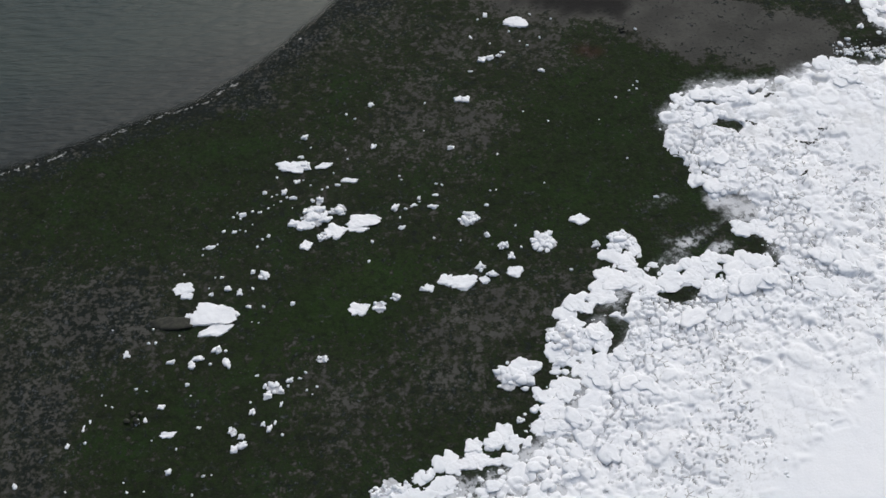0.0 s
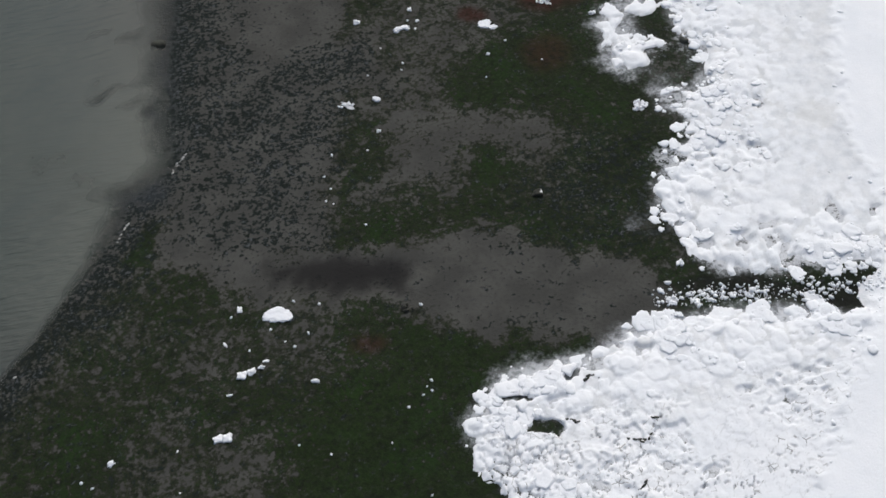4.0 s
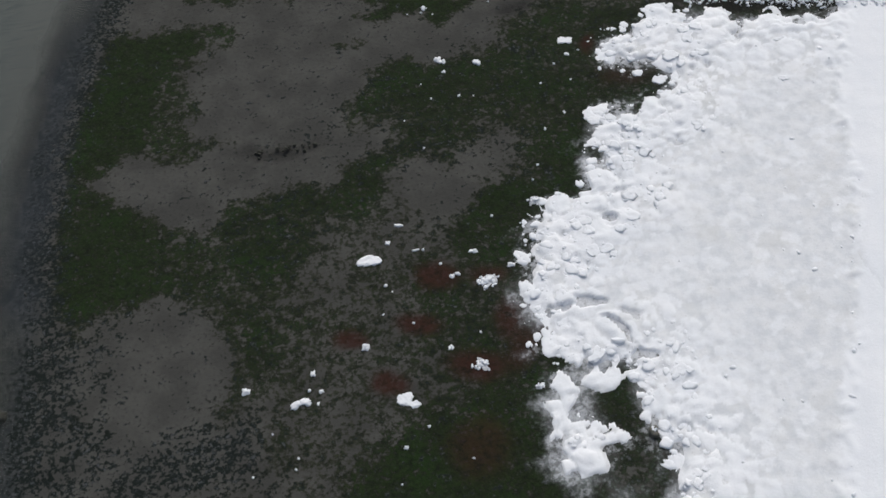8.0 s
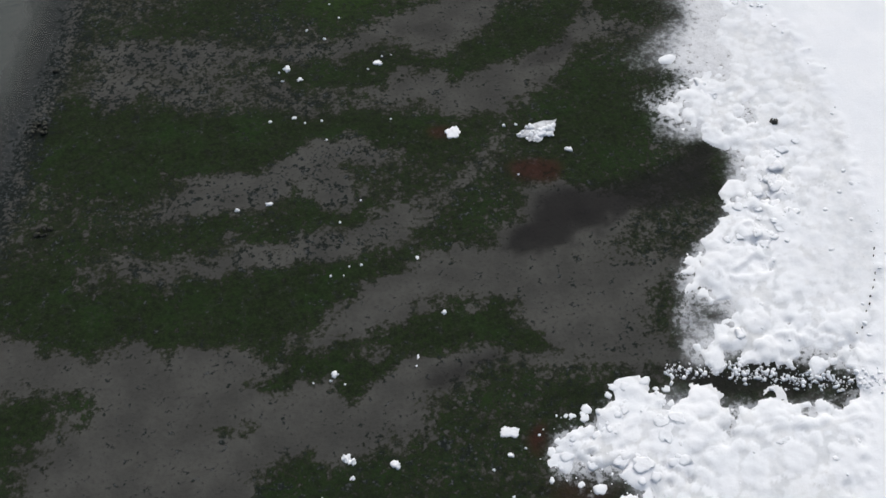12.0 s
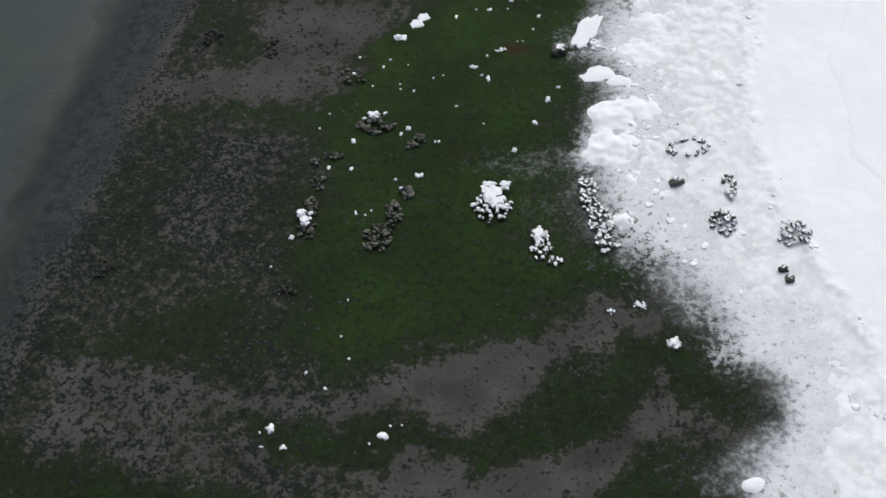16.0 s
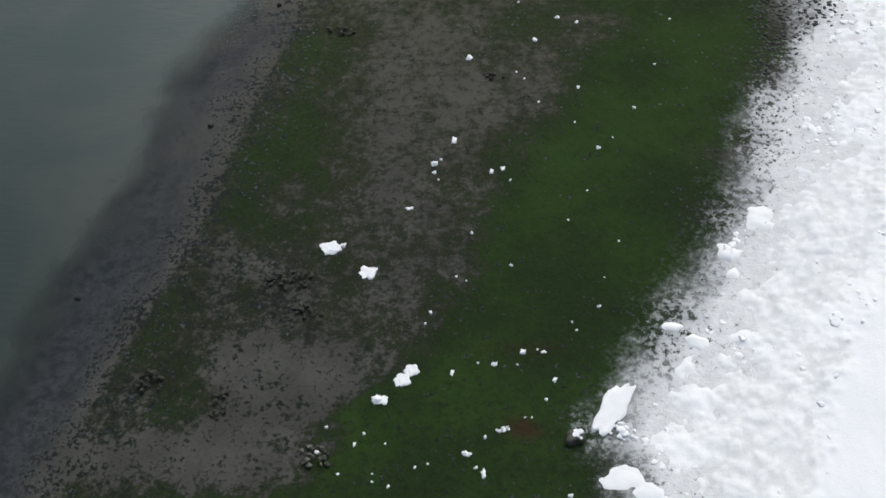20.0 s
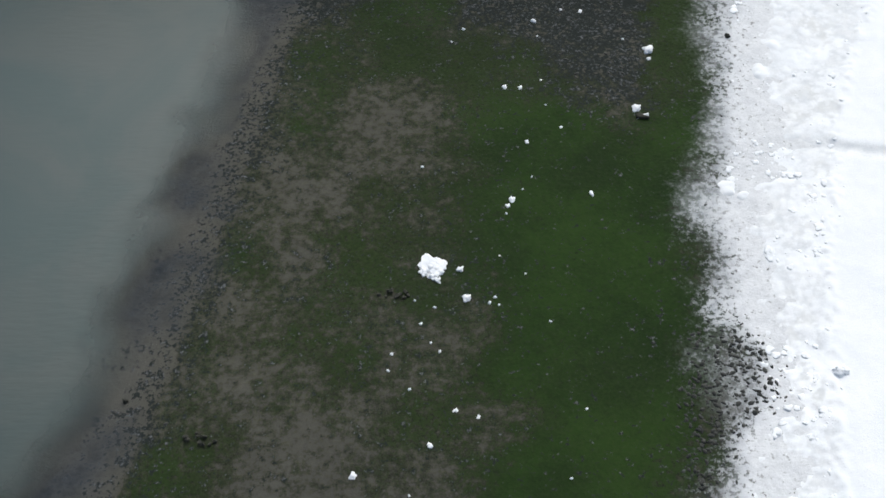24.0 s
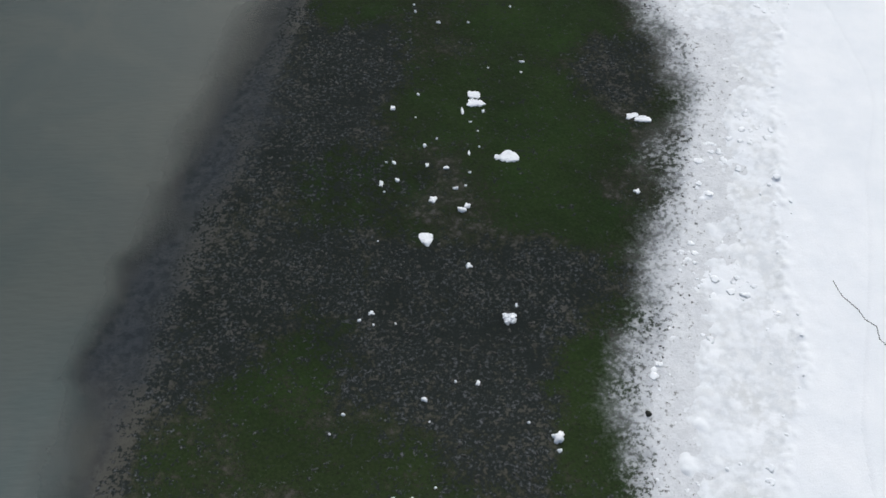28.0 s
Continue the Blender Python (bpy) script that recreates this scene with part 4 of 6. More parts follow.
    for weight, outline in POOLS:
        near, s = washed(x, y, outline, 0.5, [0.75 * w for w in wild])
        pools[near] = np.maximum(pools[near], weight * s)
    for outline, soft in BEDS:
        near, s = washed(x, y, outline, soft, [min(1.0, soft) * w for w in wild])
        beds[near] = np.maximum(beds[near], 0.95 * s)
    return cover, wrack, lush, pools, beds


COVER, WRACK_MAP, LUSH_MAP, POOL_MAP, BED_MAP = Charts(painted, 0.28)


def green_field(x, y):
    value = COVER(x, y) + (0.30 + 0.16 * ramp(y, 140, 160)) * layers(x + 0.3 * y, y, 2.6, 46, 5, 0.7)
    return np.clip(value - 0.9 * ramp(water_in(x, y), -1.2, 0.3) * ramp(y, 60, 66), -0.4, 1.2)


def lush_field(x, y):
    return np.clip(LUSH_MAP(x, y) + 0.25 * layers(x, y, 4, 43, 4) * ramp(LUSH_MAP(x, y), 0, 0.4), 0, 1)


def wrack_field(x, y):
    wet = water_in(x, y) + 0.5 * layers(x, y, 2, 44, 3)
    north = ramp(y, 120, 140)
    belt = ramp(wet, -2.2 - 2.2 * north, -0.4) * (1 - ramp(wet, 0.2, 1.6))
    value = np.maximum(WRACK_MAP(x, y), (0.54 - 0.18 * north) * belt)
    return np.clip(value + 0.26 * layers(x, y, 2.6, 42, 6, 0.7), 0, 0.85)


def pool_field(x, y):
    inlet = np.clip(patches(x, y, STREAMS), 0, 1)
    return np.clip(np.maximum(POOL_MAP(x, y), inlet) + 0.12 * layers(x, y, 1.5, 45, 3), 0, 1) * ramp(np.maximum(POOL_MAP(x, y), inlet), 0.05, 0.3)


def rust_field(x, y):
    return np.clip(1.5 * patches(x, y, RUST, 0.0, 0.7) * (1 - 0.6 * ramp(y, 120, 140)), 0, 1)


# a spot where weed shows through the thin snow
BARE = [(52.3, 179.7), (55.2, 180.0), (57.2, 177.6), (56.5, 174.5), (54.1, 172.5), (52.2, 169.6), (51.1, 170.0), (51.2, 175.4)]
bare_spot = Chart(lambda x, y: ramp(inside(x, y, BARE) + 0.9 * layers(x, y, 1.8, 87, 4, 0.65), -0.6, 1.2), 0.4)


def frost_field(x, y):
    s, thin = snow_depth_in(x, y), thin_field(x, y)
    rim = s + (0.8 + 1.1 * thin) * layers(x, y, 3.4, 73, 5, 0.65)
    rim = rim - 0.7 * (1 - ramp(y, 47, 52)) - 0.5 * thin
    gap = np.maximum(np.exp(-(((x - 28.3) / 1.0) ** 2) - ((y - 73.3) / 1.4) ** 2), 0.9 * np.exp(-(((x - 28.0) / 1.5) ** 2) - ((y - 70.3) / 1.2) ** 2))
    slush = np.clip(patches(x, y, SLUSH), 0, 0.8)
    slush = np.maximum(slush, 0.8 * np.maximum(1 - ramp(y, 42, 45), 0.85 * ramp(y, 57, 60) * (1 - ramp(y, 95, 99))) * ramp(s + 0.9 * layers(x, y, 1.6, 74, 4, 0.65), -1.9, -0.2) * ramp(layers(x, y, 2.2, 75, 4, 0.6), -0.28, 0.12))
    return np.clip(np.maximum(ramp(rim, -1.1 - thin * (1.0 + 2.0 * ramp(y, 120, 134)), 0.7 + 1.7 * thin) ** (1 + 0.5 * thin) * 0.85, slush) + 0.3 * thin * ramp(s, 1, 4), 0, 1.15) * (1 - pool_field(x, y)) * (1 - 0.9 * np.clip(patches(x, y, HOLLOW[:1] + HOLLOW[2:8]), 0, 1)) * (1 - 0.4 * bare_spot(x, y)) * (1 - gap)


def soft_field(x, y):
    return ramp(y, 130, 165)


def olive_and_exposure_field(x, y):
    """Paler, olive-brown growth on one stretch of the northern shore, with some exposure painted into its colour."""
    return ramp(y + 4 * layers(x, y, 8, 55, 3), 156, 178) * (1 - ramp(y + 4 * layers(x, y, 8, 56, 3), 198, 210))


def wet_field(x, y):
    return ramp(water_in(x, y), -0.6, 0.9) * ramp(y, 62, 72)


def sunken_field(x, y):
    """Dark weed lying under shallow water along the northern shore."""
    wet = water_in(x, y) + 1.2 * layers(x, y, 3, 48, 4)
    patch = ramp(layers(x, y, 7, 49, 4, 0.55), 0.05, 0.30) * ramp(wet, 0.2, 1.6) * (1 - ramp(wet, 4.0, 6.0)) * ramp(y, 66, 78)
    return np.clip(np.maximum(0.7 * patch, BED_MAP(x, y)) * (0.85 + 0.35 * layers(x, y, 1.2, 50, 4, 0.65)), 0, 1)


def ground_height(x, y):
    wet = water_in(x, y)
    tufts = 0.05 * layers(x, y, 1.6, 31, 2) + 0.03 * layers(x, y, 0.75, 33, 1)
    return tufts * ramp(-wet, -1.5, 0.5) - 0.02 - 0.06 * np.clip(wet, -1, 60) - 0.10 * ramp(wet, 0.0, 2.0) - 0.10 * ramp(pool_field(x, y), 0.1, 0.8)


xs, ys = spread(-30, 84, 0.28, 3000), spread(24, 244, 0.28, 3000)
ground = sheet("ground", xs, ys, ground_height, GROUND,
               fields=(("green", green_field), ("wrack", wrack_field), ("pool", pool_field), ("rust", rust_field), ("frost", frost_field), ("lush", lush_field), ("soft", soft_field), ("olive", olive_and_exposure_field), ("wet", wet_field), ("sunken", sunken_field)))
tagged(ground, "dark tidal mud flat grown with green algae and wrack", "ground", kind="structure")

# the northern stretch carries a painted lift in brightness, fading out past y 197
water = sheet("water", spread(-40, 45, 0.8, 3000), spread(24, 244, 0.8, 3000), lambda x, y: np.zeros(x.shape) - 0.02, WATER,
              keep=lambda x, y: water_in(x, y) > -1.5, fields=(
                  ("depth", lambda x, y: np.clip(water_in(x, y) / 9.0, 0, 1)), ("silt_and_shade", lambda x, y: 0.05 + 0.95 * ramp(y + 0.3 * x + 3 * layers(x, y, 8, 53, 3), 50, 62) * (1 - 0.8 * ramp(y, 72, 84))), ("ripple", lambda x, y: 1 - 0.6 * ramp(y, 62, 74) - 0.2 * ramp(y, 120, 175)), ("exposure_lift", lambda x, y: ramp(y, 150, 190) * (1 - 0.85 * ramp(y, 197, 217))),
                  ("murk", lambda x, y: np.clip(water_in(x, y) / (0.8 + 2.4 * ramp(y, 60, 75) + 2.0 * ramp(y, 125, 165)), -0.3, 1) - 0.45 * BED_MAP(x, y))))
tagged(water, "calm grey-green silty sea water over mud", "water", kind="structure")


def trace(x, y):
    """A drifted-over ditch that crosses the northern snow."""
    return np.exp(-(((y - 191.9 + 0.22 * (x - 61.5)) + 0.25 * layers(x, y, 1.5, 27, 2)) / 0.45) ** 2) * ramp(x, 58.5, 61)


# lumpy heaps of clean snow on the thin northern snow: x, y, two half widths, height
HEAPS = [(42.9, 138.8, 1.5, 1.5, 0.34), (43.3, 141.2, 1.5, 1.6, 0.3), (43.9, 143.8, 1.1, 0.8, 0.15), (44.8, 141.5, 1.2, 1, 0.2), (45.5, 146, 1.6, 1.4, 0.2), (46.4, 148.6, 1.3, 1.2, 0.2), (42.8, 133.9, 0.6, 0.6, 0.3), (43.5, 136.4, 0.5, 0.9, 0.25), (62.5, 199.4, 1.6, 1.2, 0.22), (61.1, 200.6, 0.7, 0.8, 0.22), (59.6, 198.1, 0.5, 0.6, 0.2), (56.2, 188.8, 0.5, 0.5, 0.2), (57, 188.2, 0.5, 0.4, 0.2), (59.9, 198.6, 0.8, 0.9, 0.2), (63.7, 199.8, 0.6, 0.8, 0.2), (60.9, 206.7, 0.7, 0.4, 0.2)]
HEAPS += [(65.4, 217.2, 0.5, 0.4, 0.18), (48.6, 157.1, 0.7, 0.7, 0.22), (48.7, 155.6, 0.5, 0.5, 0.2), (50.3, 159.3, 1.1, 1, 0.2), (46.5, 148.5, 0.8, 0.8, 0.22), (46, 150.3, 0.7, 0.6, 0.2), (48.6, 152, 0.7, 0.6, 0.2), (42.8, 144.7, 1.3, 0.8, 0.1), (46.7, 151.6, 0.6, 0.5, 0.2), (45.5, 152.7, 0.5, 0.4, 0.18), (46.5, 115.7, 0.8, 0.6, 0.22), (46.7, 118.7, 0.6, 0.4, 0.2)]
FRESH = {}


def snow_height(x, y):
    """Rounded blocks heaped on the bank's rim, cracked crust behind them, thin patchy snow over weed in the north, smooth snow far in."""
    inner, thin, calm = snow_depth_in(x, y), thin_field(x, y), ramp(calm_in(x, y), -1.0, 1.5)
    south = 1 - ramp(y, 48, 51)
    wx, wy = x + 0.35 * layers(x, y, 1.6, 3, 2), y + 0.35 * layers(x, y, 1.6, 4, 2)
    ragged = inner + 0.8 * layers(x, y, 1.8, 5, 3, 0.45) - 0.4 * south
    bank = 0.30 * ramp(ragged, 0.0, 0.9) - 0.12 + 0.05 * layers(x, y, 3, 6, 3)
    holes = ramp(layers(x, y, 1.7, 9, 4, 0.6) + 0.22 * south - (0.10 - 0.045 * south) * inner, 0.08, 0.22) * (1 - thin) * (0.5 + 0.5 * south)
    holes = np.maximum(holes, south * ramp(layers(x, y, 1.15, 95, 3, 0.6) - 0.05 * inner, 0.10, 0.24))
    hollow = np.clip(patches(x, y, HOLLOW), 0, 1)
    bank = bank - 0.40 * holes * ramp(inner, -0.5, 0.3)
    patchy = 0.26 * ramp(inner + 1.8 * layers(x, y, 3.5, 10, 4), 1.0, 7.0) - 0.12
    patchy = patchy + (0.06 * layers(x, y, 1.1, 7, 4) + 0.04 * (grain(x, y, 0.27, 8) - 0.5)) * (1 - 0.8 * ramp(inner, 3.0, 6.5)) + 0.05 * layers(x, y, 2.6, 29, 3)
    total = bank * (1 - thin) + (patchy - 0.14 * bare_spot(x, y)) * thin
    fresh = np.zeros(x.shape)
    heavy = ramp(y, 134, 142) * (1 - ramp(y, 172, 182))
    for size, seed, tall, share in ((1.35, 11, 0.15, 0.44), (0.74, 12, 0.11, 0.52), (0.40, 13, 0.07, 0.50)):
        d, who, cx, cy, gap = cells(wx, wy, size, seed)
        deep = snow_depth_in(cx, cy)
        fade = (1 - 0.88 * ramp(deep, 1 + 3 * thin, 6 + 3 * south + 5 * thin)) * (1 - 0.7 * thin * (1 - 0.7 * heavy))
        there = (who < share * (1 + 0.5 * south)) & (deep > -0.10 * size * (1 - thin) + thin * (0.9 + 3.0 * who))
        dome = np.clip(1 - (d / 0.54) ** 2, 0, 1) ** (0.85 + 0.5 * thin)
        dome = dome * thin + (1 - thin) * (0.7 * ramp(dome, 0.0, 0.5) + 0.3 * dome) * (0.85 + 0.3 * grain(x, y, 0.3, seed + 30))
        total = np.where(there, np.maximum(total, (0.02 + np.maximum(total, 0.0) * 0.8) * (1 - thin) + total * thin + fade * tall * (0.4 + who / share * 0.6) * dome), total)
        fresh = np.where(there, np.maximum(fresh, ramp(dome, 0.0, 0.85) * (1 - (0.75 - 0.2 * thin) * ramp(deep, 2 + 4 * thin, 7 + 7 * thin))), fresh)
    d, who, cx, cy, gap = cells(x + 0.16 * layers(x, y, 0.6, 18, 3), y + 0.16 * layers(x, y, 0.6, 19, 3), 0.44, 15)
    spot = layers(x, y, 2.5, 16, 4, 0.6)
    reach = snow_depth_in(cx, cy)
    open_here = south * ramp(inner + 0.8 * layers(x, y, 2.2, 17, 3), -0.3, 0.8) * ramp(spot + 0.42 - 0.055 * inner + 0.7 * (who - 0.5), 0.0, 0.35) * (1 - calm)
    split = (1 - ramp(gap, 0.02, 0.05 + 0.12 * (1 - ramp(inner, 0.5, 4)))) * open_here * ramp(grain(x, y, 0.45, 26) + 0.35 * (1 - ramp(inner, 0, 3)), 0.42, 0.62)
    total = total * (1 - 0.45 * open_here) + 0.45 * open_here * (0.10 + 0.10 * who) - 0.36 * split
    fresh = np.maximum(fresh, (1 - thin) * 0.7 * ramp(layers(x, y, 0.8, 96, 3, 0.65), 0.10, 0.40))
    total = total + (1 - thin) * (1 - calm) * 0.05 * layers(x, y, 0.55, 97, 2) * (1 - 0.6 * ramp(inner, 3, 9))
    fresh = np.maximum(fresh * (1 - 0.35 * thin), 0.9 * south * ramp(gap, 0.02, 0.1) * ramp(layers(x, y, 1.8, 20, 4, 0.6) + 0.10 * inner, -0.35, 0.15))
    fresh = np.maximum(fresh, thin * (0.15 + 0.85 * ramp(layers(x, y, 3.4, 86, 5, 0.68) + 0.35 * layers(x, y, 0.7, 28, 3, 0.7), 0.02, 0.22)))
    ux, uy = x + 0.5 * layers(x, y, 1.1, 91, 3, 0.7), y + 0.5 * layers(x, y, 1.1, 92, 3, 0.7)
    for hx, hy, rx, ry, tall in HEAPS:
        near = (np.abs(x - hx) < 2 * rx + 1) & (np.abs(y - hy) < 2 * ry + 1)
        r = np.hypot((ux[near] - hx) / rx, (uy[near] - hy) / ry) + 0.45 * layers(x[near], y[near], 0.8, 94, 3, 0.7)
        top = (1 - ramp(r, 0.1, 1.15)) * 0.75 * tall * (0.6 + 0.8 * grain(x[near], y[near], 0.45, 93)) - 0.05 * ramp(r, 0.8, 1.2)
        total[near] = np.where(r < 1.15, np.maximum(total[near], top), total[near])
        fresh[near] = np.maximum(fresh[near], 1 - ramp(r, 0.4, 1.2))
    flat = 0.27 + 0.05 * layers(x, y, 7, 21, 3) + 0.012 * layers(x, y, 0.7, 22, 2)
    ridge = np.exp(-((calm_in(x, y) + 0.5 * layers(x, y, 2, 23, 3)) / 0.40) ** 2) * np.clip(layers(x, y, 0.5, 24, 2) + 0.2, 0, 1) * 0.16
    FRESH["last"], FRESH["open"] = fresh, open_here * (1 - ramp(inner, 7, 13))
    return (total - 0.75 * ramp(hollow + 0.3 * layers(x, y, 0.9, 54, 3), 0.3, 0.75)) * (1 - calm) + flat * calm + ridge - 0.13 * trace(x, y)


def crust_field(x, y):
    """1 on wet crust and slush, 0 on dry snow: the smooth field and the blocks."""
    fresh = FRESH["last"] if FRESH["last"].shape == x.shape else 0 * x
    crust = 1 - ramp(calm_in(x, y) + 0.5 * layers(x, y, 1.5, 25, 3), -0.5, 0.5)
    return np.clip(crust * (1 - 0.9 * fresh) * (1 - trace(x, y)) + 1.6 * trace(x, y), 0, 1.5)


def crack_shade_field(x, y):
    """Where the southern crust has broken into small pieces, with dark gaps shaded in by colour."""
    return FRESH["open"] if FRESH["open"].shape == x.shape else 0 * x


def bank_here(x, y):
    s = snow_depth_in(x, y)
    return (s > -1.3 - 0.5 * thin_field(x, y)) & (s < 13.0)


snow = sheet("snow_bank", np.concatenate([np.arange(-12, 26, 0.065), np.arange(26, 84, 0.115)]), np.concatenate([np.arange(24, 54.4, 0.065), np.arange(54.4, 246, 0.115)]), snow_height, CRUST, keep=bank_here, fields=(("crust", crust_field), ("crack", crack_shade_field)))
tagged(snow, "bank of white snow and shore ice with a lumpy rim", "snow bank", kind="structure")
def near_rim(x, y):
    """1 where the finely modelled bank reaches, 0 farther off."""
    return 1.0 * ((x > -12) & (x < 83) & (y > 24) & (y < 245))


plain = sheet("snow_plain", spread(-14, 104, 0.5, 3000), spread(0, 260, 0.5, 3000), lambda x, y: snow_height(x, y) - 0.25 * near_rim(x, y) * (1 - ramp(snow_depth_in(x, y), 12.2, 12.9)), CRUST,
              keep=lambda x, y: snow_depth_in(x, y) > 12 - 11.8 * (1 - near_rim(x, y)), fields=(("crust", crust_field), ("crack", crack_shade_field)))
tagged(plain, "smooth white wind-packed snow field", "snow", kind="structure")


ground_top = Chart(ground_height, 0.5)
snow_top = Chart(snow_height, 0.5)


def surface(x, y):
    """The height of the top surface at a place: ground, or the snow on it."""
    x, y = np.array([x], float), np.array([y], float)
    g = float(ground_top(x, y)[0])
    return max(g, float(snow_top(x, y)[0])) if snow_depth_in(x, y)[0] > -1.3 else g


# ---------------------------------------------------------------- loose snow and ice
def lump_points(seed, detail, rough, square=0.0, flat=0.0, knob=0.0):
    """A lumpy ball about one metre across, its foot cut flat."""
    bm = bmesh.new()
    bmesh.ops.create_icosphere(bm, subdivisions=detail, radius=0.5)
    for v in bm.verts:
        p = v.co.normalized()
        q = Vector((seed * 7.3, seed * 3.1, seed * 1.7))
        side = Vector((p.x, p.y, 0.45 * p.z))
        r = 0.5 * (1 + rough * (noise.noise(side * 1.15 + q) * 1.2 + noise.noise(side * 3.0 + q) * 0.55 + noise.noise(side * 8.0 + q) * 0.30))
        big = max(abs(p.x), abs(p.y), abs(p.z))
        near = noise.voronoi(side * (3.4 if flat else 2.2) + q)[0][0]
        r *= 1 + knob * (0.42 - near)
        r *= 1 + square * (1 / big - 1)
        v.co = p * r
        v.co.z = min(v.co.z, 0.24 + 1.1 * knob * (0.42 - noise.voronoi(v.co * 6 + q)[0][0]) + 0.10 * noise.noise(v.co * 3 + q) + 0.04 * noise.noise(v.co * 9 + q)) if flat else v.co.z
        v.co.z = max(v.co.z, -0.22)
    return bm


def lump_mesh(name, seed, detail, rough, square=0.0, flat=0.0, material=None, knob=0.0):
    bm = lump_points(seed, detail, rough, square, flat, knob)
    me = bpy.data.meshes.new(name)
    bm.to_mesh(me)
    bm.free()
    for p in me.polygons:
        p.use_smooth = True
    me.materials.append(material)
    return me


SLAB_MESHES = [lump_mesh("snow_slab", 20 + k, 4, 0.46, 0.0, 1.0, SNOW, 0.12) for k in range(9)]
BLOCK_MESHES = [lump_mesh("snow_block", 40 + k, 3, 0.6, 0.15, 0.0, SNOW, 0.12) for k in range(9)]
BIT_MESHES = [lump_mesh("snow_bit", 60 + k, 2, 0.55, 0.0, 0.0, SNOW, 0.2) for k in range(9)]
CORE_MESHES = [lump_mesh("core", 70 + k, 4, 0.55, 0.0, 1.0, ICE, 0.25) for k in range(6)]
scatter = random.Random(5)


def snow_slab(x, y, wide, long):
    ob = new("snow_chunk", scatter.choice(SLAB_MESHES))
    tall = 0.14 + 0.18 * min(wide, long)
    ob.matrix_basis = pose(x, y, surface(x, y) + 0.04 * tall, 0, 0, scatter.uniform(-14, 14) + 180 * scatter.randint(0, 1)) @ Matrix.Diagonal((wide, long, tall, 1))
    return tagged(ob, "large flat-topped chunk of white snow lying on mud", "snow chunk", "snow chunks stranded on the shore")


def snow_block(x, y, wide, long):
    ob = new("snow_block", scatter.choice(BLOCK_MESHES))
    tall = 0.65 * min(wide, long)
    ob.matrix_basis = pose(x, y, surface(x, y) + 0.08 * tall, 0, 0, scatter.uniform(-18, 18) + 180 * scatter.randint(0, 1)) @ Matrix.Diagonal((wide, long, tall, 1))
    return tagged(ob, "small rounded block of white snow lying on weed", "snow block", "snow blocks stranded on the shore")


def crumbled_clump(x, y, wide, long):
    """A low ragged core of snow with broken bits heaped on and round it."""
    ob = new("snow_clump")
    z = surface(x, y)
    ob.matrix_basis = pose(x, y, z)
    core = new("core", scatter.choice(CORE_MESHES))
    core.parent = ob
    core.matrix_basis = pose(0, 0, 0.0, 0, 0, scatter.uniform(0, 360)) @ Matrix.Diagonal((0.85 * wide, 0.85 * long, 0.08 + 0.08 * min(wide, long), 1))
    for k in range(int(min(30, 9 + 14 * wide * long))):
        r, a = 0.52 * math.sqrt(scatter.random()), scatter.uniform(0, 6.283)
        size = scatter.uniform(0.16, 0.36) * (1.2 - r) * (0.35 + 0.65 * min(wide, long))
        bit = new("snow_bit", scatter.choice(BIT_MESHES))
        bit.parent = ob
        bit.matrix_basis = pose(wide * r * math.cos(a), long * r * math.sin(a), 0.05 + 0.10 * max(0.0, 0.4 - r), 0, 0, scatter.uniform(0, 360)) @ Matrix.Diagonal(
            (size * scatter.uniform(0.9, 1.4), size, size * scatter.uniform(0.5, 0.8), 1))
    return tagged(ob, "crumbled heap of greyish snow bits on mud", "snow clump", "crumbled snow clumps on the shore")


CRUMB_PLACES = []


def crumb(x, y, size):
    CRUMB_PLACES.append((x, y, size))


def many(name, meshes, places, material, label, category):
    """One object of many bits: places are x, y, z, turn, and three sizes."""
    shapes = []
    for me in meshes:
        pts = np.empty(len(me.vertices) * 3)
        me.vertices.foreach_get("co", pts)
        tri = np.array([p.vertices for p in me.polygons])
        shapes.append((pts.reshape(-1, 3), tri))
    points, faces, base = [], [], 0
    for k, (x, y, z, turn, sx, sy, sz) in enumerate(places):
        pts, tri = shapes[(k * 7 + k // 3) % len(shapes)]
        c, s = math.cos(turn), math.sin(turn)
        px, py = pts[:, 0] * sx, pts[:, 1] * sy
        points.append(np.stack([x + c * px - s * py, y + s * px + c * py, z + pts[:, 2] * sz], -1))
        faces.append(tri + base)
        base += len(pts)
    me = solid(name, np.concatenate(points), np.concatenate(faces))
    me.materials.append(material)
    return tagged(new(name, me), label, category, kind="stuff")


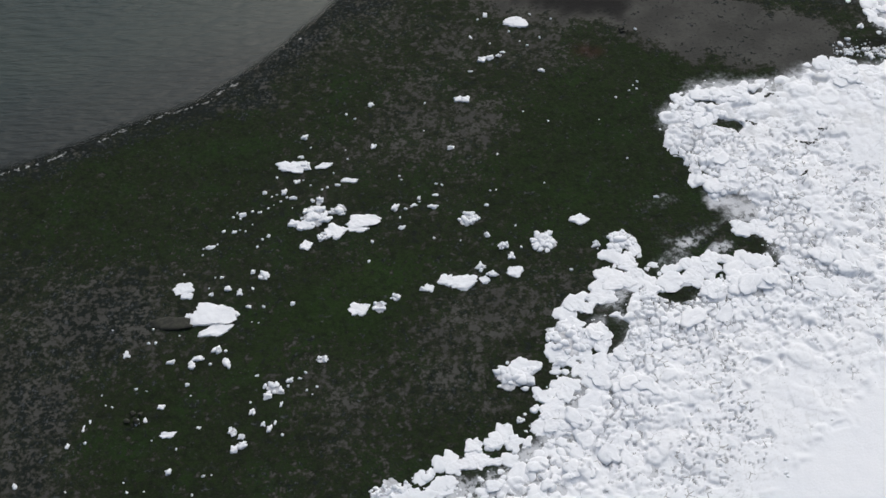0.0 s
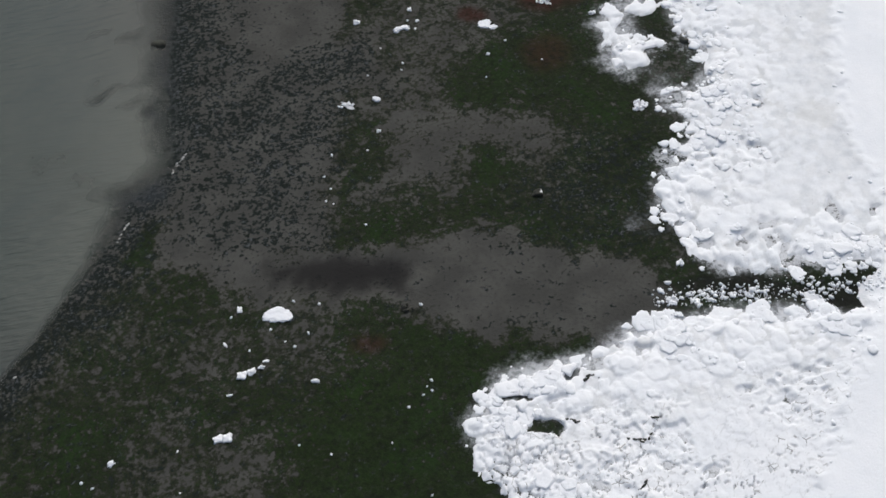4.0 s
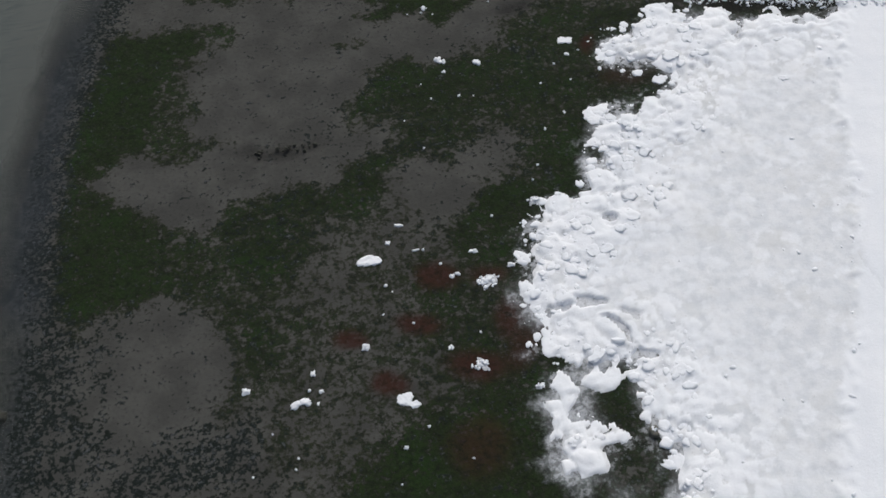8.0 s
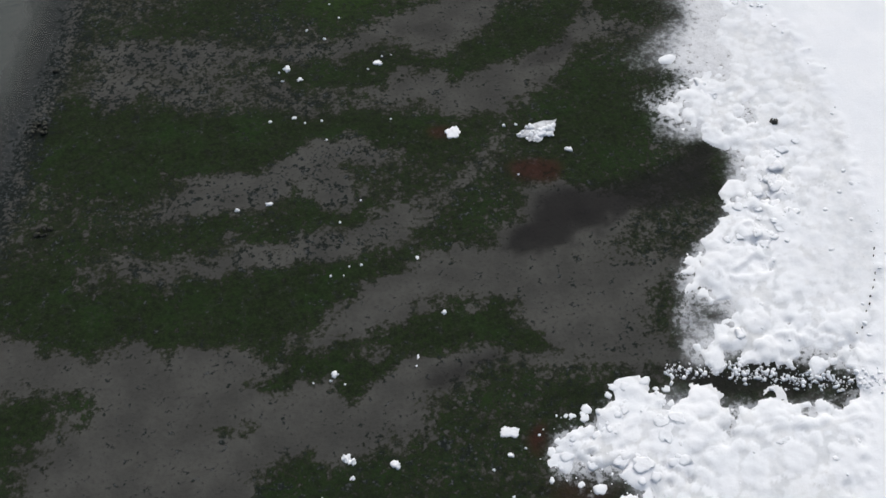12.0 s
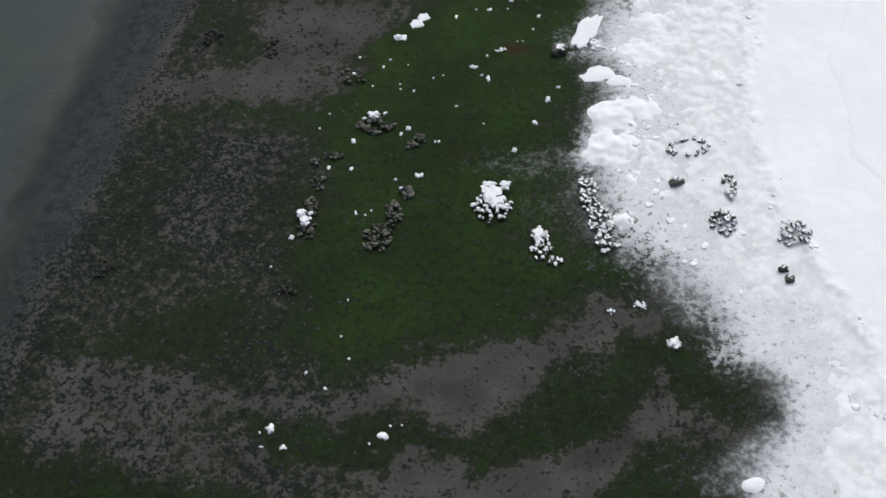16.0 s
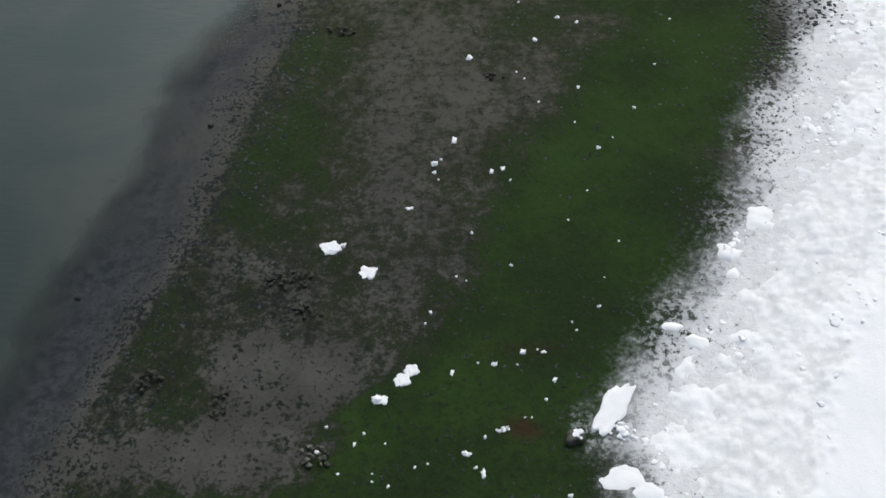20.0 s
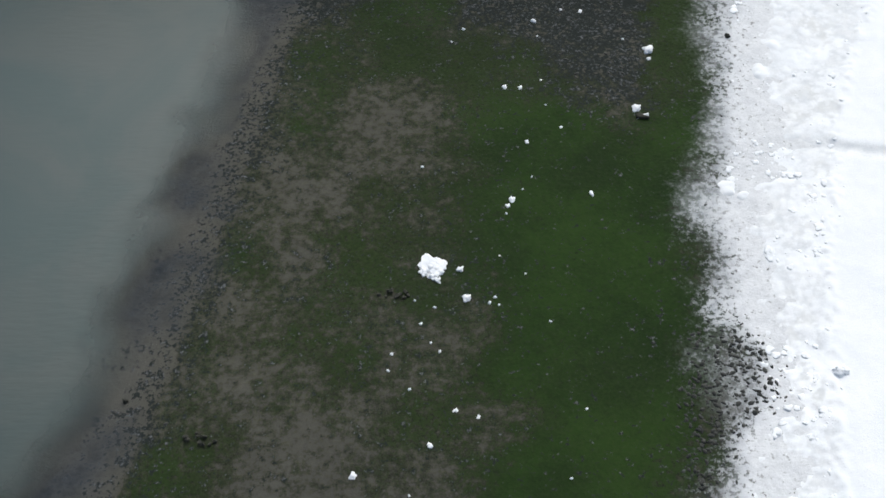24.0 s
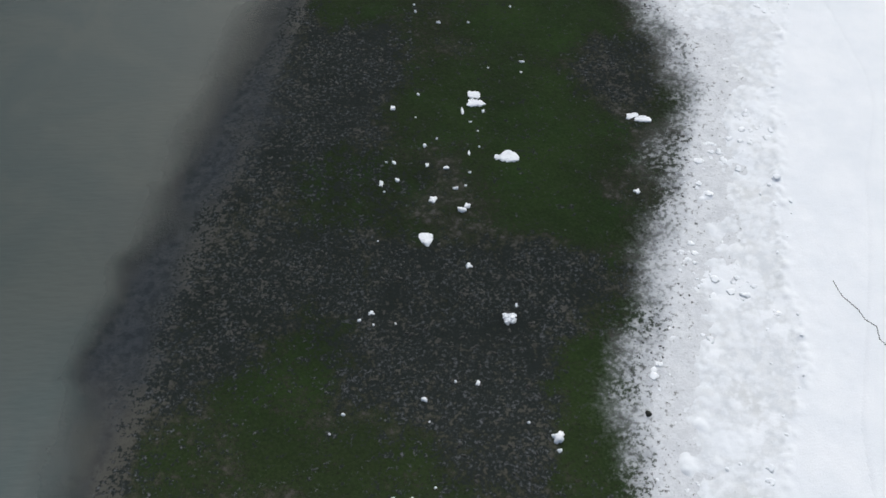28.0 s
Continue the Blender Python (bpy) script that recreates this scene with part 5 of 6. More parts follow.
for x, y, wide, long in [
    (0.57, 30.28, 0.98, 0.72), (1.64, 30.28, 0.94, 0.44), (0.86, 31.15, 0.74, 0.78), (1.69, 31.17, 0.65, 0.61), (4.53, 31.87, 0.90, 0.79), (-12.55, 32.55, 0.67, 0.34),
    (4.28, 32.55, 0.86, 0.73), (5.07, 33.54, 0.76, 1.08), (3.33, 35.07, 1.55, 1.21), (5.15, 35.58, 0.67, 0.64), (7.04, 36.12, 0.78, 0.88), (5.72, 37.36, 1.22, 1.07),
    (6.91, 36.82, 1.21, 1.30), (-10.81, 38.17, 1.51, 0.78), (6.48, 38.32, 0.69, 0.78), (-11.99, 39.01, 0.60, 0.43), (-11.03, 39.08, 2.23, 1.40), (-4.12, 38.94, 0.91, 0.78),
    (7.34, 38.92, 1.29, 0.84), (-12.31, 40.32, 0.61, 0.43), (-0.75, 39.99, 0.49, 0.48), (0.08, 40.42, 0.70, 0.73), (0.88, 40.24, 1.30, 0.91), (1.91, 40.32, 0.49, 0.48)]:
    snow_slab(x, y, wide, long)

for x, y, wide, long in [
    (8.32, 39.65, 1.36, 1.03), (9.13, 40.27, 0.82, 0.73), (10.78, 39.57, 1.53, 1.10), (11.72, 39.62, 1.09, 0.92), (12.78, 40.30, 0.94, 0.74), (-12.54, 40.77, 0.89, 0.62),
    (3.41, 40.74, 0.73, 0.73), (8.83, 40.70, 0.88, 0.55), (12.75, 40.91, 0.83, 1.06), (9.24, 41.70, 0.61, 0.93), (-6.70, 43.09, 0.59, 0.69), (-6.71, 44.47, 0.96, 0.76),
    (-5.29, 43.87, 0.96, 0.95), (-4.20, 43.96, 1.01, 0.38), (-3.92, 44.48, 1.64, 0.95), (6.80, 43.83, 0.90, 0.76), (-4.55, 47.35, 0.87, 0.33), (-5.92, 48.45, 0.88, 0.46),
    (-7.62, 48.52, 1.36, 0.93), (4.79, 58.96, 1.24, 0.88)]:
    snow_slab(x, y, wide, long)

for x, y, wide, long in [
    (19.27, 76.25, 0.71, 0.73),
    (19.63, 75.87, 0.53, 0.40), (19.09, 84.52, 1.09, 0.65)]:
    snow_slab(x, y, wide, long)

for x, y, wide, long in [
    (32.65, 97.49, 0.84, 0.58), (33.88, 115.95, 0.70, 0.71)]:
    snow_slab(x, y, wide, long)

for x, y, wide, long in [
    (32.18, 148.33, 0.67, 0.54), (33.08, 149.42, 0.68, 0.62), (33.47, 149.96, 0.62, 0.55), (31.07, 155.70, 0.79, 0.81),
    (29.12, 157.25, 1.05, 0.85)]:
    snow_slab(x, y, wide, long)

for x, y, wide, long in [
    (39.68, 183.95, 1.45, 1.35)]:
    snow_slab(x, y, wide, long)

for x, y, wide, long in [
    (47.85, 215.08, 0.74, 0.98), (53.05, 221.45, 0.64, 0.48), (53.66, 221.47, 1.07, 1.04), (62.15, 224.46, 0.82, 0.50), (62.78, 224.11, 0.97, 0.58), (52.24, 226.47, 0.97, 0.75),
    (52.16, 227.29, 0.82, 0.75)]:
    snow_slab(x, y, wide, long)

for x, y, wide, long in [
    (-3.17, 29.08, 1.22, 0.55), (-2.56, 29.24, 1.46, 0.66), (-9.24, 31.77, 0.45, 0.40), (2.96, 32.34, 0.40, 0.28), (-9.68, 32.51, 0.36, 0.46), (-7.95, 34.70, 0.93, 0.64),
    (2.94, 34.61, 1.85, 1.61), (-5.78, 36.18, 0.42, 0.53), (5.50, 36.53, 1.94, 1.53), (-3.13, 39.04, 0.70, 0.54), (-2.37, 39.57, 0.43, 0.42), (-8.73, 41.33, 0.55, 0.56),
    (1.74, 41.11, 0.33, 0.61), (2.31, 40.64, 0.54, 0.36), (2.93, 42.42, 0.50, 0.50), (7.48, 42.15, 0.33, 0.56), (8.70, 42.26, 1.34, 1.37), (2.20, 43.16, 0.31, 0.28),
    (4.93, 42.57, 1.17, 1.24), (-5.85, 43.61, 0.56, 0.57), (1.37, 44.32, 0.96, 0.82), (-6.24, 44.99, 1.54, 1.21), (-5.11, 45.25, 0.74, 0.70), (-6.11, 46.05, 0.75, 0.32)]:
    crumbled_clump(x, y, wide, long)

for x, y, wide, long in [
    (-6.98, 48.49, 0.65, 0.59), (22.73, 54.09, 0.73, 0.44), (22.82, 55.00, 0.51, 0.44), (3.64, 56.17, 0.25, 0.14)]:
    crumbled_clump(x, y, wide, long)

for x, y, wide, long in [
    (25.49, 67.71, 0.84, 0.72), (10.54, 71.93, 0.97, 0.36), (25.27, 75.45, 0.48, 0.27), (23.08, 77.24, 1.02, 0.40), (24.42, 81.82, 1.20, 0.71), (27.90, 86.38, 0.74, 0.38)]:
    crumbled_clump(x, y, wide, long)

for x, y, wide, long in [
    (39.43, 113.36, 0.44, 0.28), (38.2, 115.0, 2.2, 1.2), (44.24, 126.24, 0.72, 0.59)]:
    crumbled_clump(x, y, wide, long)

for x, y, wide, long in [
    (41.57, 128.27, 0.35, 0.16), (42.96, 128.54, 0.64, 0.33), (37.65, 146.85, 0.60, 0.23), (42.97, 146.79, 1.14, 0.81)]:
    crumbled_clump(x, y, wide, long)

for x, y, wide, long in [
    (39.92, 182.92, 0.53, 0.33), (39.65, 183.65, 1.15, 1.15)]:
    crumbled_clump(x, y, wide, long)

for x, y, wide, long in [
    (51.91, 208.73, 0.80, 0.82)]:
    crumbled_clump(x, y, wide, long)

for x, y, wide, long in [
    (-18.93, 30.33, 0.23, 0.23), (-12.35, 30.66, 0.28, 0.28), (-16.93, 32.22, 0.16, 0.23), (-9.57, 31.58, 0.30, 0.34), (-9.31, 32.24, 0.30, 0.28), (-16.33, 33.11, 0.10, 0.35),
    (-16.08, 33.46, 0.10, 0.21), (-13.97, 33.27, 0.18, 0.32), (-13.63, 33.37, 0.16, 0.29), (-11.20, 32.85, 0.18, 0.11), (-8.86, 33.50, 0.26, 0.34), (-8.35, 32.84, 0.20, 0.23),
    (-8.06, 32.61, 0.23, 0.37), (-7.82, 32.87, 0.10, 0.20), (-12.96, 34.03, 0.31, 0.23), (-8.21, 34.29, 0.41, 0.40), (-7.58, 33.85, 0.13, 0.29), (-11.89, 35.16, 0.21, 0.21),
    (-8.75, 35.45, 0.18, 0.09), (-7.22, 35.12, 0.34, 0.26), (-6.79, 35.22, 0.18, 0.12), (4.99, 35.27, 0.57, 0.41), (-12.77, 36.46, 0.40, 0.27), (-11.79, 36.24, 0.37, 0.36)]:
    snow_block(x, y, wide, long)

for x, y, wide, long in [
    (-10.16, 36.23, 0.37, 0.47), (-14.86, 37.02, 0.30, 0.36), (-11.54, 36.59, 0.53, 0.30), (-10.68, 37.05, 0.43, 0.42), (-9.34, 39.47, 0.27, 0.18), (-11.17, 40.34, 0.22, 0.22),
    (-9.82, 40.38, 0.27, 0.37), (-7.25, 39.51, 0.22, 0.24), (-1.07, 39.96, 0.27, 0.30), (-10.73, 41.37, 0.19, 0.15), (-10.41, 40.63, 0.33, 0.34), (-9.21, 40.58, 0.11, 0.21),
    (-9.24, 41.62, 0.22, 0.28), (3.29, 41.74, 0.33, 0.37), (-11.44, 43.33, 0.45, 0.25), (-3.47, 43.14, 0.14, 0.22), (-10.84, 44.35, 0.20, 0.16), (-10.30, 44.24, 0.23, 0.16),
    (-8.60, 43.87, 0.17, 0.22), (-1.98, 43.95, 0.34, 0.25), (-9.94, 45.34, 0.37, 0.29), (-9.09, 45.47, 0.23, 0.16), (-7.36, 44.56, 0.51, 0.38), (-2.27, 45.25, 0.34, 0.51)]:
    snow_block(x, y, wide, long)

for x, y, wide, long in [
    (-1.36, 45.40, 0.34, 0.16), (-0.37, 45.18, 0.51, 0.29), (2.27, 45.14, 0.23, 0.16), (10.85, 45.08, 0.26, 0.16), (-7.38, 46.32, 0.35, 0.26), (-1.06, 45.85, 0.17, 0.26),
    (-0.22, 46.02, 0.34, 0.13), (-8.92, 46.75, 0.23, 0.23), (-7.91, 46.79, 0.29, 0.39), (-7.27, 47.41, 0.32, 0.26), (-5.24, 47.08, 0.26, 0.19), (-6.68, 48.30, 0.21, 0.20),
    (-7.11, 49.19, 0.30, 0.20), (0.69, 49.27, 0.38, 0.30), (-3.34, 49.68, 0.27, 0.37), (-6.94, 50.58, 0.36, 0.37), (-3.44, 52.83, 0.34, 0.27), (1.25, 52.89, 0.43, 0.34),
    (1.65, 52.83, 0.43, 0.41), (1.98, 55.05, 0.25, 0.14), (5.96, 54.79, 0.34, 0.25), (2.72, 55.98, 0.44, 0.39), (3.16, 56.05, 0.44, 0.35), (3.91, 56.48, 0.33, 0.12)]:
    snow_block(x, y, wide, long)

for x, y, wide, long in [
    (22.52, 55.67, 0.28, 0.32), (22.94, 56.09, 0.29, 0.26), (23.93, 57.01, 0.35, 0.39), (2.20, 57.87, 0.13, 0.25), (3.11, 59.73, 0.23, 0.33)]:
    snow_block(x, y, wide, long)

for x, y, wide, long in [
    (18.70, 63.19, 0.36, 0.30), (11.82, 69.57, 0.25, 0.25), (12.15, 71.91, 0.39, 0.36), (18.79, 73.77, 0.20, 0.19), (14.45, 77.08, 0.59, 0.33), (14.89, 77.16, 0.53, 0.33),
    (15.41, 76.96, 0.12, 0.23), (29.28, 76.93, 0.53, 0.41), (12.32, 78.36, 0.39, 0.44), (15.66, 77.54, 0.24, 0.17), (21.87, 78.49, 0.24, 0.27), (15.45, 78.55, 0.24, 0.34),
    (18.01, 79.50, 0.37, 0.41), (22.83, 82.60, 0.25, 0.25), (23.17, 82.65, 0.25, 0.21), (25.78, 82.64, 0.38, 0.31), (24.20, 83.90, 0.42, 0.25), (20.22, 85.42, 0.23, 0.22),
    (21.40, 84.63, 0.32, 0.14), (20.89, 86.43, 0.39, 0.22), (31.08, 92.00, 0.13, 0.20)]:
    snow_block(x, y, wide, long)

for x, y, wide, long in [
    (32.42, 96.33, 0.25, 0.21), (25.52, 96.69, 0.22, 0.21), (27.46, 96.93, 0.44, 0.35), (25.40, 97.74, 0.38, 0.43), (25.64, 97.51, 0.32, 0.35), (25.57, 102.18, 0.33, 0.30),
    (29.45, 102.32, 0.11, 0.22), (31.11, 104.56, 0.23, 0.22), (30.49, 108.06, 0.15, 0.23), (22.22, 113.11, 0.24, 0.24), (23.84, 113.18, 0.37, 0.21), (36.59, 115.84, 0.16, 0.25),
    (25.84, 118.96, 0.26, 0.18), (26.54, 121.81, 0.30, 0.22), (30.93, 122.08, 0.49, 0.31), (25.94, 122.85, 0.37, 0.45)]:
    snow_block(x, y, wide, long)

for x, y, wide, long in [
    (26.48, 133.91, 0.24, 0.30), (29.66, 135.31, 0.11, 0.27), (29.42, 138.36, 0.17, 0.22), (32.79, 137.62, 0.25, 0.27), (33.00, 137.65, 0.22, 0.27), (28.25, 138.55, 0.17, 0.28),
    (37.85, 139.06, 0.25, 0.31), (29.50, 140.34, 0.22, 0.35), (32.02, 140.74, 0.14, 0.28), (32.38, 141.11, 0.28, 0.28), (39.13, 140.97, 0.23, 0.38), (39.92, 142.64, 0.26, 0.39),
    (40.55, 143.57, 0.23, 0.23), (36.84, 144.66, 0.20, 0.43), (29.54, 145.57, 0.24, 0.17), (31.15, 146.00, 0.12, 0.23), (36.08, 145.59, 0.41, 0.26), (32.00, 148.32, 0.49, 0.34),
    (35.34, 149.85, 0.15, 0.28), (37.25, 150.39, 0.28, 0.21), (40.01, 149.51, 0.18, 0.31), (38.56, 151.06, 0.25, 0.24), (39.51, 151.05, 0.25, 0.17), (29.72, 157.42, 0.3, 0.3)]:
    snow_block(x, y, wide, long)

for x, y, wide, long in [
    (32.88, 159.92, 0.37, 0.22)]:
    snow_block(x, y, wide, long)

for x, y, wide, long in [
    (34.04, 162.43, 0.20, 0.23), (34.02, 163.01, 0.35, 0.33), (36.99, 162.51, 0.18, 0.26), (37.57, 162.70, 0.23, 0.30), (42.55, 164.20, 0.24, 0.23), (35.00, 164.72, 0.24, 0.40),
    (41.63, 168.89, 0.16, 0.24), (35.66, 171.21, 0.32, 0.50), (39.30, 172.75, 0.29, 0.25), (41.70, 174.30, 0.16, 0.26), (40.61, 174.71, 0.26, 0.22), (41.46, 181.65, 0.43, 0.48),
    (41.21, 183.59, 0.37, 0.37), (44.01, 188.04, 0.26, 0.29), (44.26, 188.51, 0.32, 0.47), (48.72, 188.77, 0.23, 0.33), (45.42, 193.00, 0.20, 0.26), (52.04, 195.46, 0.48, 0.62),
    (52.06, 194.76, 0.27, 0.31), (52.51, 194.89, 0.41, 0.31), (44.43, 197.71, 0.24, 0.35), (45.35, 197.64, 0.24, 0.31), (53.36, 199.81, 0.25, 0.24), (53.40, 200.65, 0.62, 0.65)]:
    snow_block(x, y, wide, long)

for x, y, wide, long in [
    (46.65, 203.63, 0.31, 0.31), (49.60, 204.50, 0.21, 0.35)]:
    snow_block(x, y, wide, long)

for x, y, wide, long in [
    (44.18, 209.81, 0.33, 0.24), (52.46, 209.58, 0.16, 0.25), (50.10, 212.81, 0.34, 0.34), (50.13, 217.23, 0.48, 0.46), (48.55, 218.21, 0.41, 0.46), (50.58, 217.51, 0.34, 0.31),
    (61.15, 217.77, 0.35, 0.39), (50.03, 219.04, 0.35, 0.27), (45.50, 219.86, 0.24, 0.47), (46.49, 220.05, 0.24, 0.35), (48.49, 221.16, 0.21, 0.32), (49.63, 220.82, 0.35, 0.28),
    (46.44, 221.55, 0.21, 0.28), (51.22, 221.99, 0.14, 0.40), (48.52, 222.88, 0.25, 0.24), (46.78, 226.49, 0.30, 0.33), (51.25, 225.89, 0.18, 0.50), (52.59, 225.73, 0.18, 0.29),
    (55.74, 230.29, 0.31, 0.22), (50.67, 234.78, 0.28, 0.22)]:
    snow_block(x, y, wide, long)

for x, y, size in [
    (-11.23, 29.46, 0.15), (-16.69, 29.92, 0.11), (-14.25, 30.24, 0.11), (-14.05, 29.75, 0.15), (-13.30, 29.74, 0.10), (-10.81, 30.34, 0.17),
    (-10.47, 30.37, 0.08), (-16.18, 32.36, 0.17), (-13.24, 32.31, 0.09), (-12.11, 31.80, 0.13), (-7.47, 32.22, 0.14), (-15.50, 34.29, 0.09),
    (-15.18, 34.18, 0.12), (-8.98, 34.04, 0.14), (-6.20, 34.30, 0.09), (-15.74, 34.85, 0.12), (-14.21, 35.11, 0.18), (-13.71, 34.93, 0.12),
    (-11.69, 34.56, 0.10), (-7.31, 34.82, 0.14), (-6.46, 34.55, 0.14), (-6.01, 34.70, 0.15), (-10.94, 36.27, 0.18), (-6.54, 35.52, 0.16),
    (-10.26, 36.99, 0.18), (-15.66, 38.49, 0.09), (-13.88, 37.63, 0.15), (-13.75, 38.42, 0.14), (-13.56, 37.61, 0.15), (-12.49, 37.97, 0.12),
    (-8.82, 38.49, 0.09), (-9.14, 38.57, 0.09)]:
    crumb(x, y, size)

for x, y, size in [
    (-8.62, 39.42, 0.18), (-11.31, 40.73, 0.11), (-11.06, 41.37, 0.12), (6.09, 40.68, 0.18), (-12.59, 41.69, 0.12), (-3.62, 41.89, 0.18),
    (3.80, 42.27, 0.15), (-11.77, 43.29, 0.11), (-11.77, 42.88, 0.13), (-11.09, 43.49, 0.13), (-9.12, 43.19, 0.16), (-0.42, 43.12, 0.16),
    (0.88, 42.90, 0.11), (-10.02, 44.35, 0.11), (-9.74, 44.25, 0.11), (-8.89, 43.66, 0.16), (3.63, 43.65, 0.13), (-10.41, 45.22, 0.17),
    (-10.23, 45.50, 0.12), (-10.06, 45.10, 0.17), (-9.42, 44.68, 0.10), (-2.05, 44.63, 0.13), (-1.76, 45.19, 0.19), (-9.46, 45.54, 0.16),
    (-8.67, 45.72, 0.13), (-8.53, 46.44, 0.13), (-8.40, 45.90, 0.10), (-8.06, 46.10, 0.14), (-7.76, 46.36, 0.19), (-7.45, 45.64, 0.11),
    (-1.06, 45.62, 0.13), (2.55, 46.10, 0.11)]:
    crumb(x, y, size)

for x, y, size in [
    (2.84, 46.12, 0.11), (5.30, 46.41, 0.10), (-8.28, 46.58, 0.13), (-6.57, 47.16, 0.13), (-5.98, 46.81, 0.14), (-5.70, 46.94, 0.17),
    (-2.02, 47.45, 0.16), (-1.94, 47.17, 0.13), (-0.17, 46.78, 0.19), (0.12, 46.69, 0.16), (-8.33, 47.80, 0.16), (-6.95, 47.51, 0.12),
    (-5.42, 47.95, 0.13), (9.70, 47.83, 0.12), (-4.70, 48.91, 0.13), (3.07, 48.65, 0.13), (-6.63, 49.84, 0.13), (-4.79, 49.54, 0.10),
    (-0.68, 50.65, 0.10), (5.91, 50.89, 0.13), (8.59, 50.78, 0.10), (-4.77, 52.19, 0.17), (-4.32, 51.82, 0.14), (4.66, 51.69, 0.12),
    (9.69, 52.37, 0.17), (-0.56, 52.70, 0.15), (10.45, 52.83, 0.12), (10.71, 53.24, 0.10), (10.89, 52.99, 0.14), (10.99, 53.51, 0.17),
    (3.23, 57.27, 0.16), (4.92, 57.37, 0.11)]:
    crumb(x, y, size)

for x, y, size in [
    (5.31, 56.98, 0.16), (4.35, 58.21, 0.14), (6.05, 57.53, 0.19), (11.45, 57.81, 0.20), (2.67, 59.38, 0.16), (6.82, 59.13, 0.16),
    (5.68, 59.56, 0.18)]:
    crumb(x, y, size)

for x, y, size in [
    (9.91, 63.38, 0.15), (8.26, 65.40, 0.17), (8.61, 65.13, 0.12), (8.65, 66.16, 0.14), (8.46, 67.08, 0.15), (9.11, 68.47, 0.17),
    (10.97, 68.35, 0.14), (18.28, 72.05, 0.11), (21.56, 72.57, 0.13), (12.07, 73.87, 0.13), (13.95, 73.83, 0.13), (14.12, 74.35, 0.14),
    (20.02, 74.60, 0.20), (13.20, 75.82, 0.11), (15.13, 77.73, 0.20), (23.40, 79.03, 0.14), (20.49, 80.30, 0.17), (19.18, 81.12, 0.14),
    (19.87, 82.38, 0.11), (19.62, 82.80, 0.21), (22.47, 83.47, 0.19), (21.81, 84.57, 0.19), (25.60, 85.90, 0.15), (28.20, 87.72, 0.16),
    (28.71, 88.67, 0.15), (23.28, 91.31, 0.13), (29.76, 91.05, 0.20), (22.69, 93.49, 0.10), (26.68, 94.46, 0.11), (30.43, 94.45, 0.14),
    (32.08, 94.33, 0.17), (24.42, 94.82, 0.12)]:
    crumb(x, y, size)

for x, y, size in [
    (25.92, 94.65, 0.17), (31.53, 95.78, 0.14)]:
    crumb(x, y, size)

for x, y, size in [
    (24.11, 96.03, 0.10), (33.13, 96.55, 0.14), (24.55, 101.95, 0.12), (25.34, 101.89, 0.15), (25.95, 101.56, 0.12), (29.29, 101.84, 0.12),
    (26.20, 107.88, 0.15), (26.83, 107.74, 0.10), (27.17, 108.23, 0.10), (27.76, 108.23, 0.16), (27.15, 111.13, 0.15), (28.40, 112.34, 0.14),
    (36.54, 112.26, 0.13), (37.22, 115.76, 0.18), (27.32, 116.95, 0.16), (26.37, 118.46, 0.16), (27.27, 118.43, 0.18), (30.87, 117.69, 0.10),
    (24.58, 118.92, 0.22), (25.60, 121.90, 0.19), (30.32, 121.74, 0.17), (25.49, 122.65, 0.14), (31.23, 122.60, 0.14), (31.75, 122.62, 0.10),
    (28.32, 124.79, 0.21), (27.44, 125.71, 0.19), (29.39, 126.37, 0.13), (29.03, 127.66, 0.14)]:
    crumb(x, y, size)

for x, y, size in [
    (26.01, 130.40, 0.09), (29.32, 129.76, 0.15), (25.56, 132.08, 0.13), (30.12, 135.13, 0.15), (30.43, 135.43, 0.15), (31.67, 137.43, 0.18),
    (33.79, 139.97, 0.19), (33.99, 139.97, 0.19), (27.72, 141.43, 0.13), (36.41, 141.16, 0.14), (28.23, 142.50, 0.13), (35.02, 142.60, 0.19),
    (30.55, 144.48, 0.16), (32.07, 144.13, 0.13), (32.77, 143.89, 0.19), (32.04, 144.53, 0.13), (33.87, 144.88, 0.15), (34.43, 145.07, 0.13),
    (36.50, 144.90, 0.20), (32.51, 146.07, 0.13), (36.89, 146.46, 0.20), (29.85, 146.90, 0.17), (31.53, 146.59, 0.17), (38.65, 147.52, 0.13),
    (38.95, 147.51, 0.13), (39.60, 148.47, 0.17), (36.51, 150.44, 0.14), (38.32, 150.39, 0.12), (39.24, 151.21, 0.14), (41.07, 152.34, 0.14),
    (34.00, 152.68, 0.14), (34.22, 153.32, 0.18)]:
    crumb(x, y, size)

for x, y, size in [
    (40.88, 152.81, 0.14), (42.16, 153.74, 0.22), (35.86, 155.26, 0.11), (35.38, 155.51, 0.15), (38.03, 156.24, 0.18), (42.50, 155.53, 0.12),
    (36.06, 158.28, 0.19), (43.29, 157.82, 0.13), (40.86, 159.18, 0.13), (41.86, 161.18, 0.13), (34.27, 161.93, 0.16), (37.96, 161.90, 0.16)]:
    crumb(x, y, size)

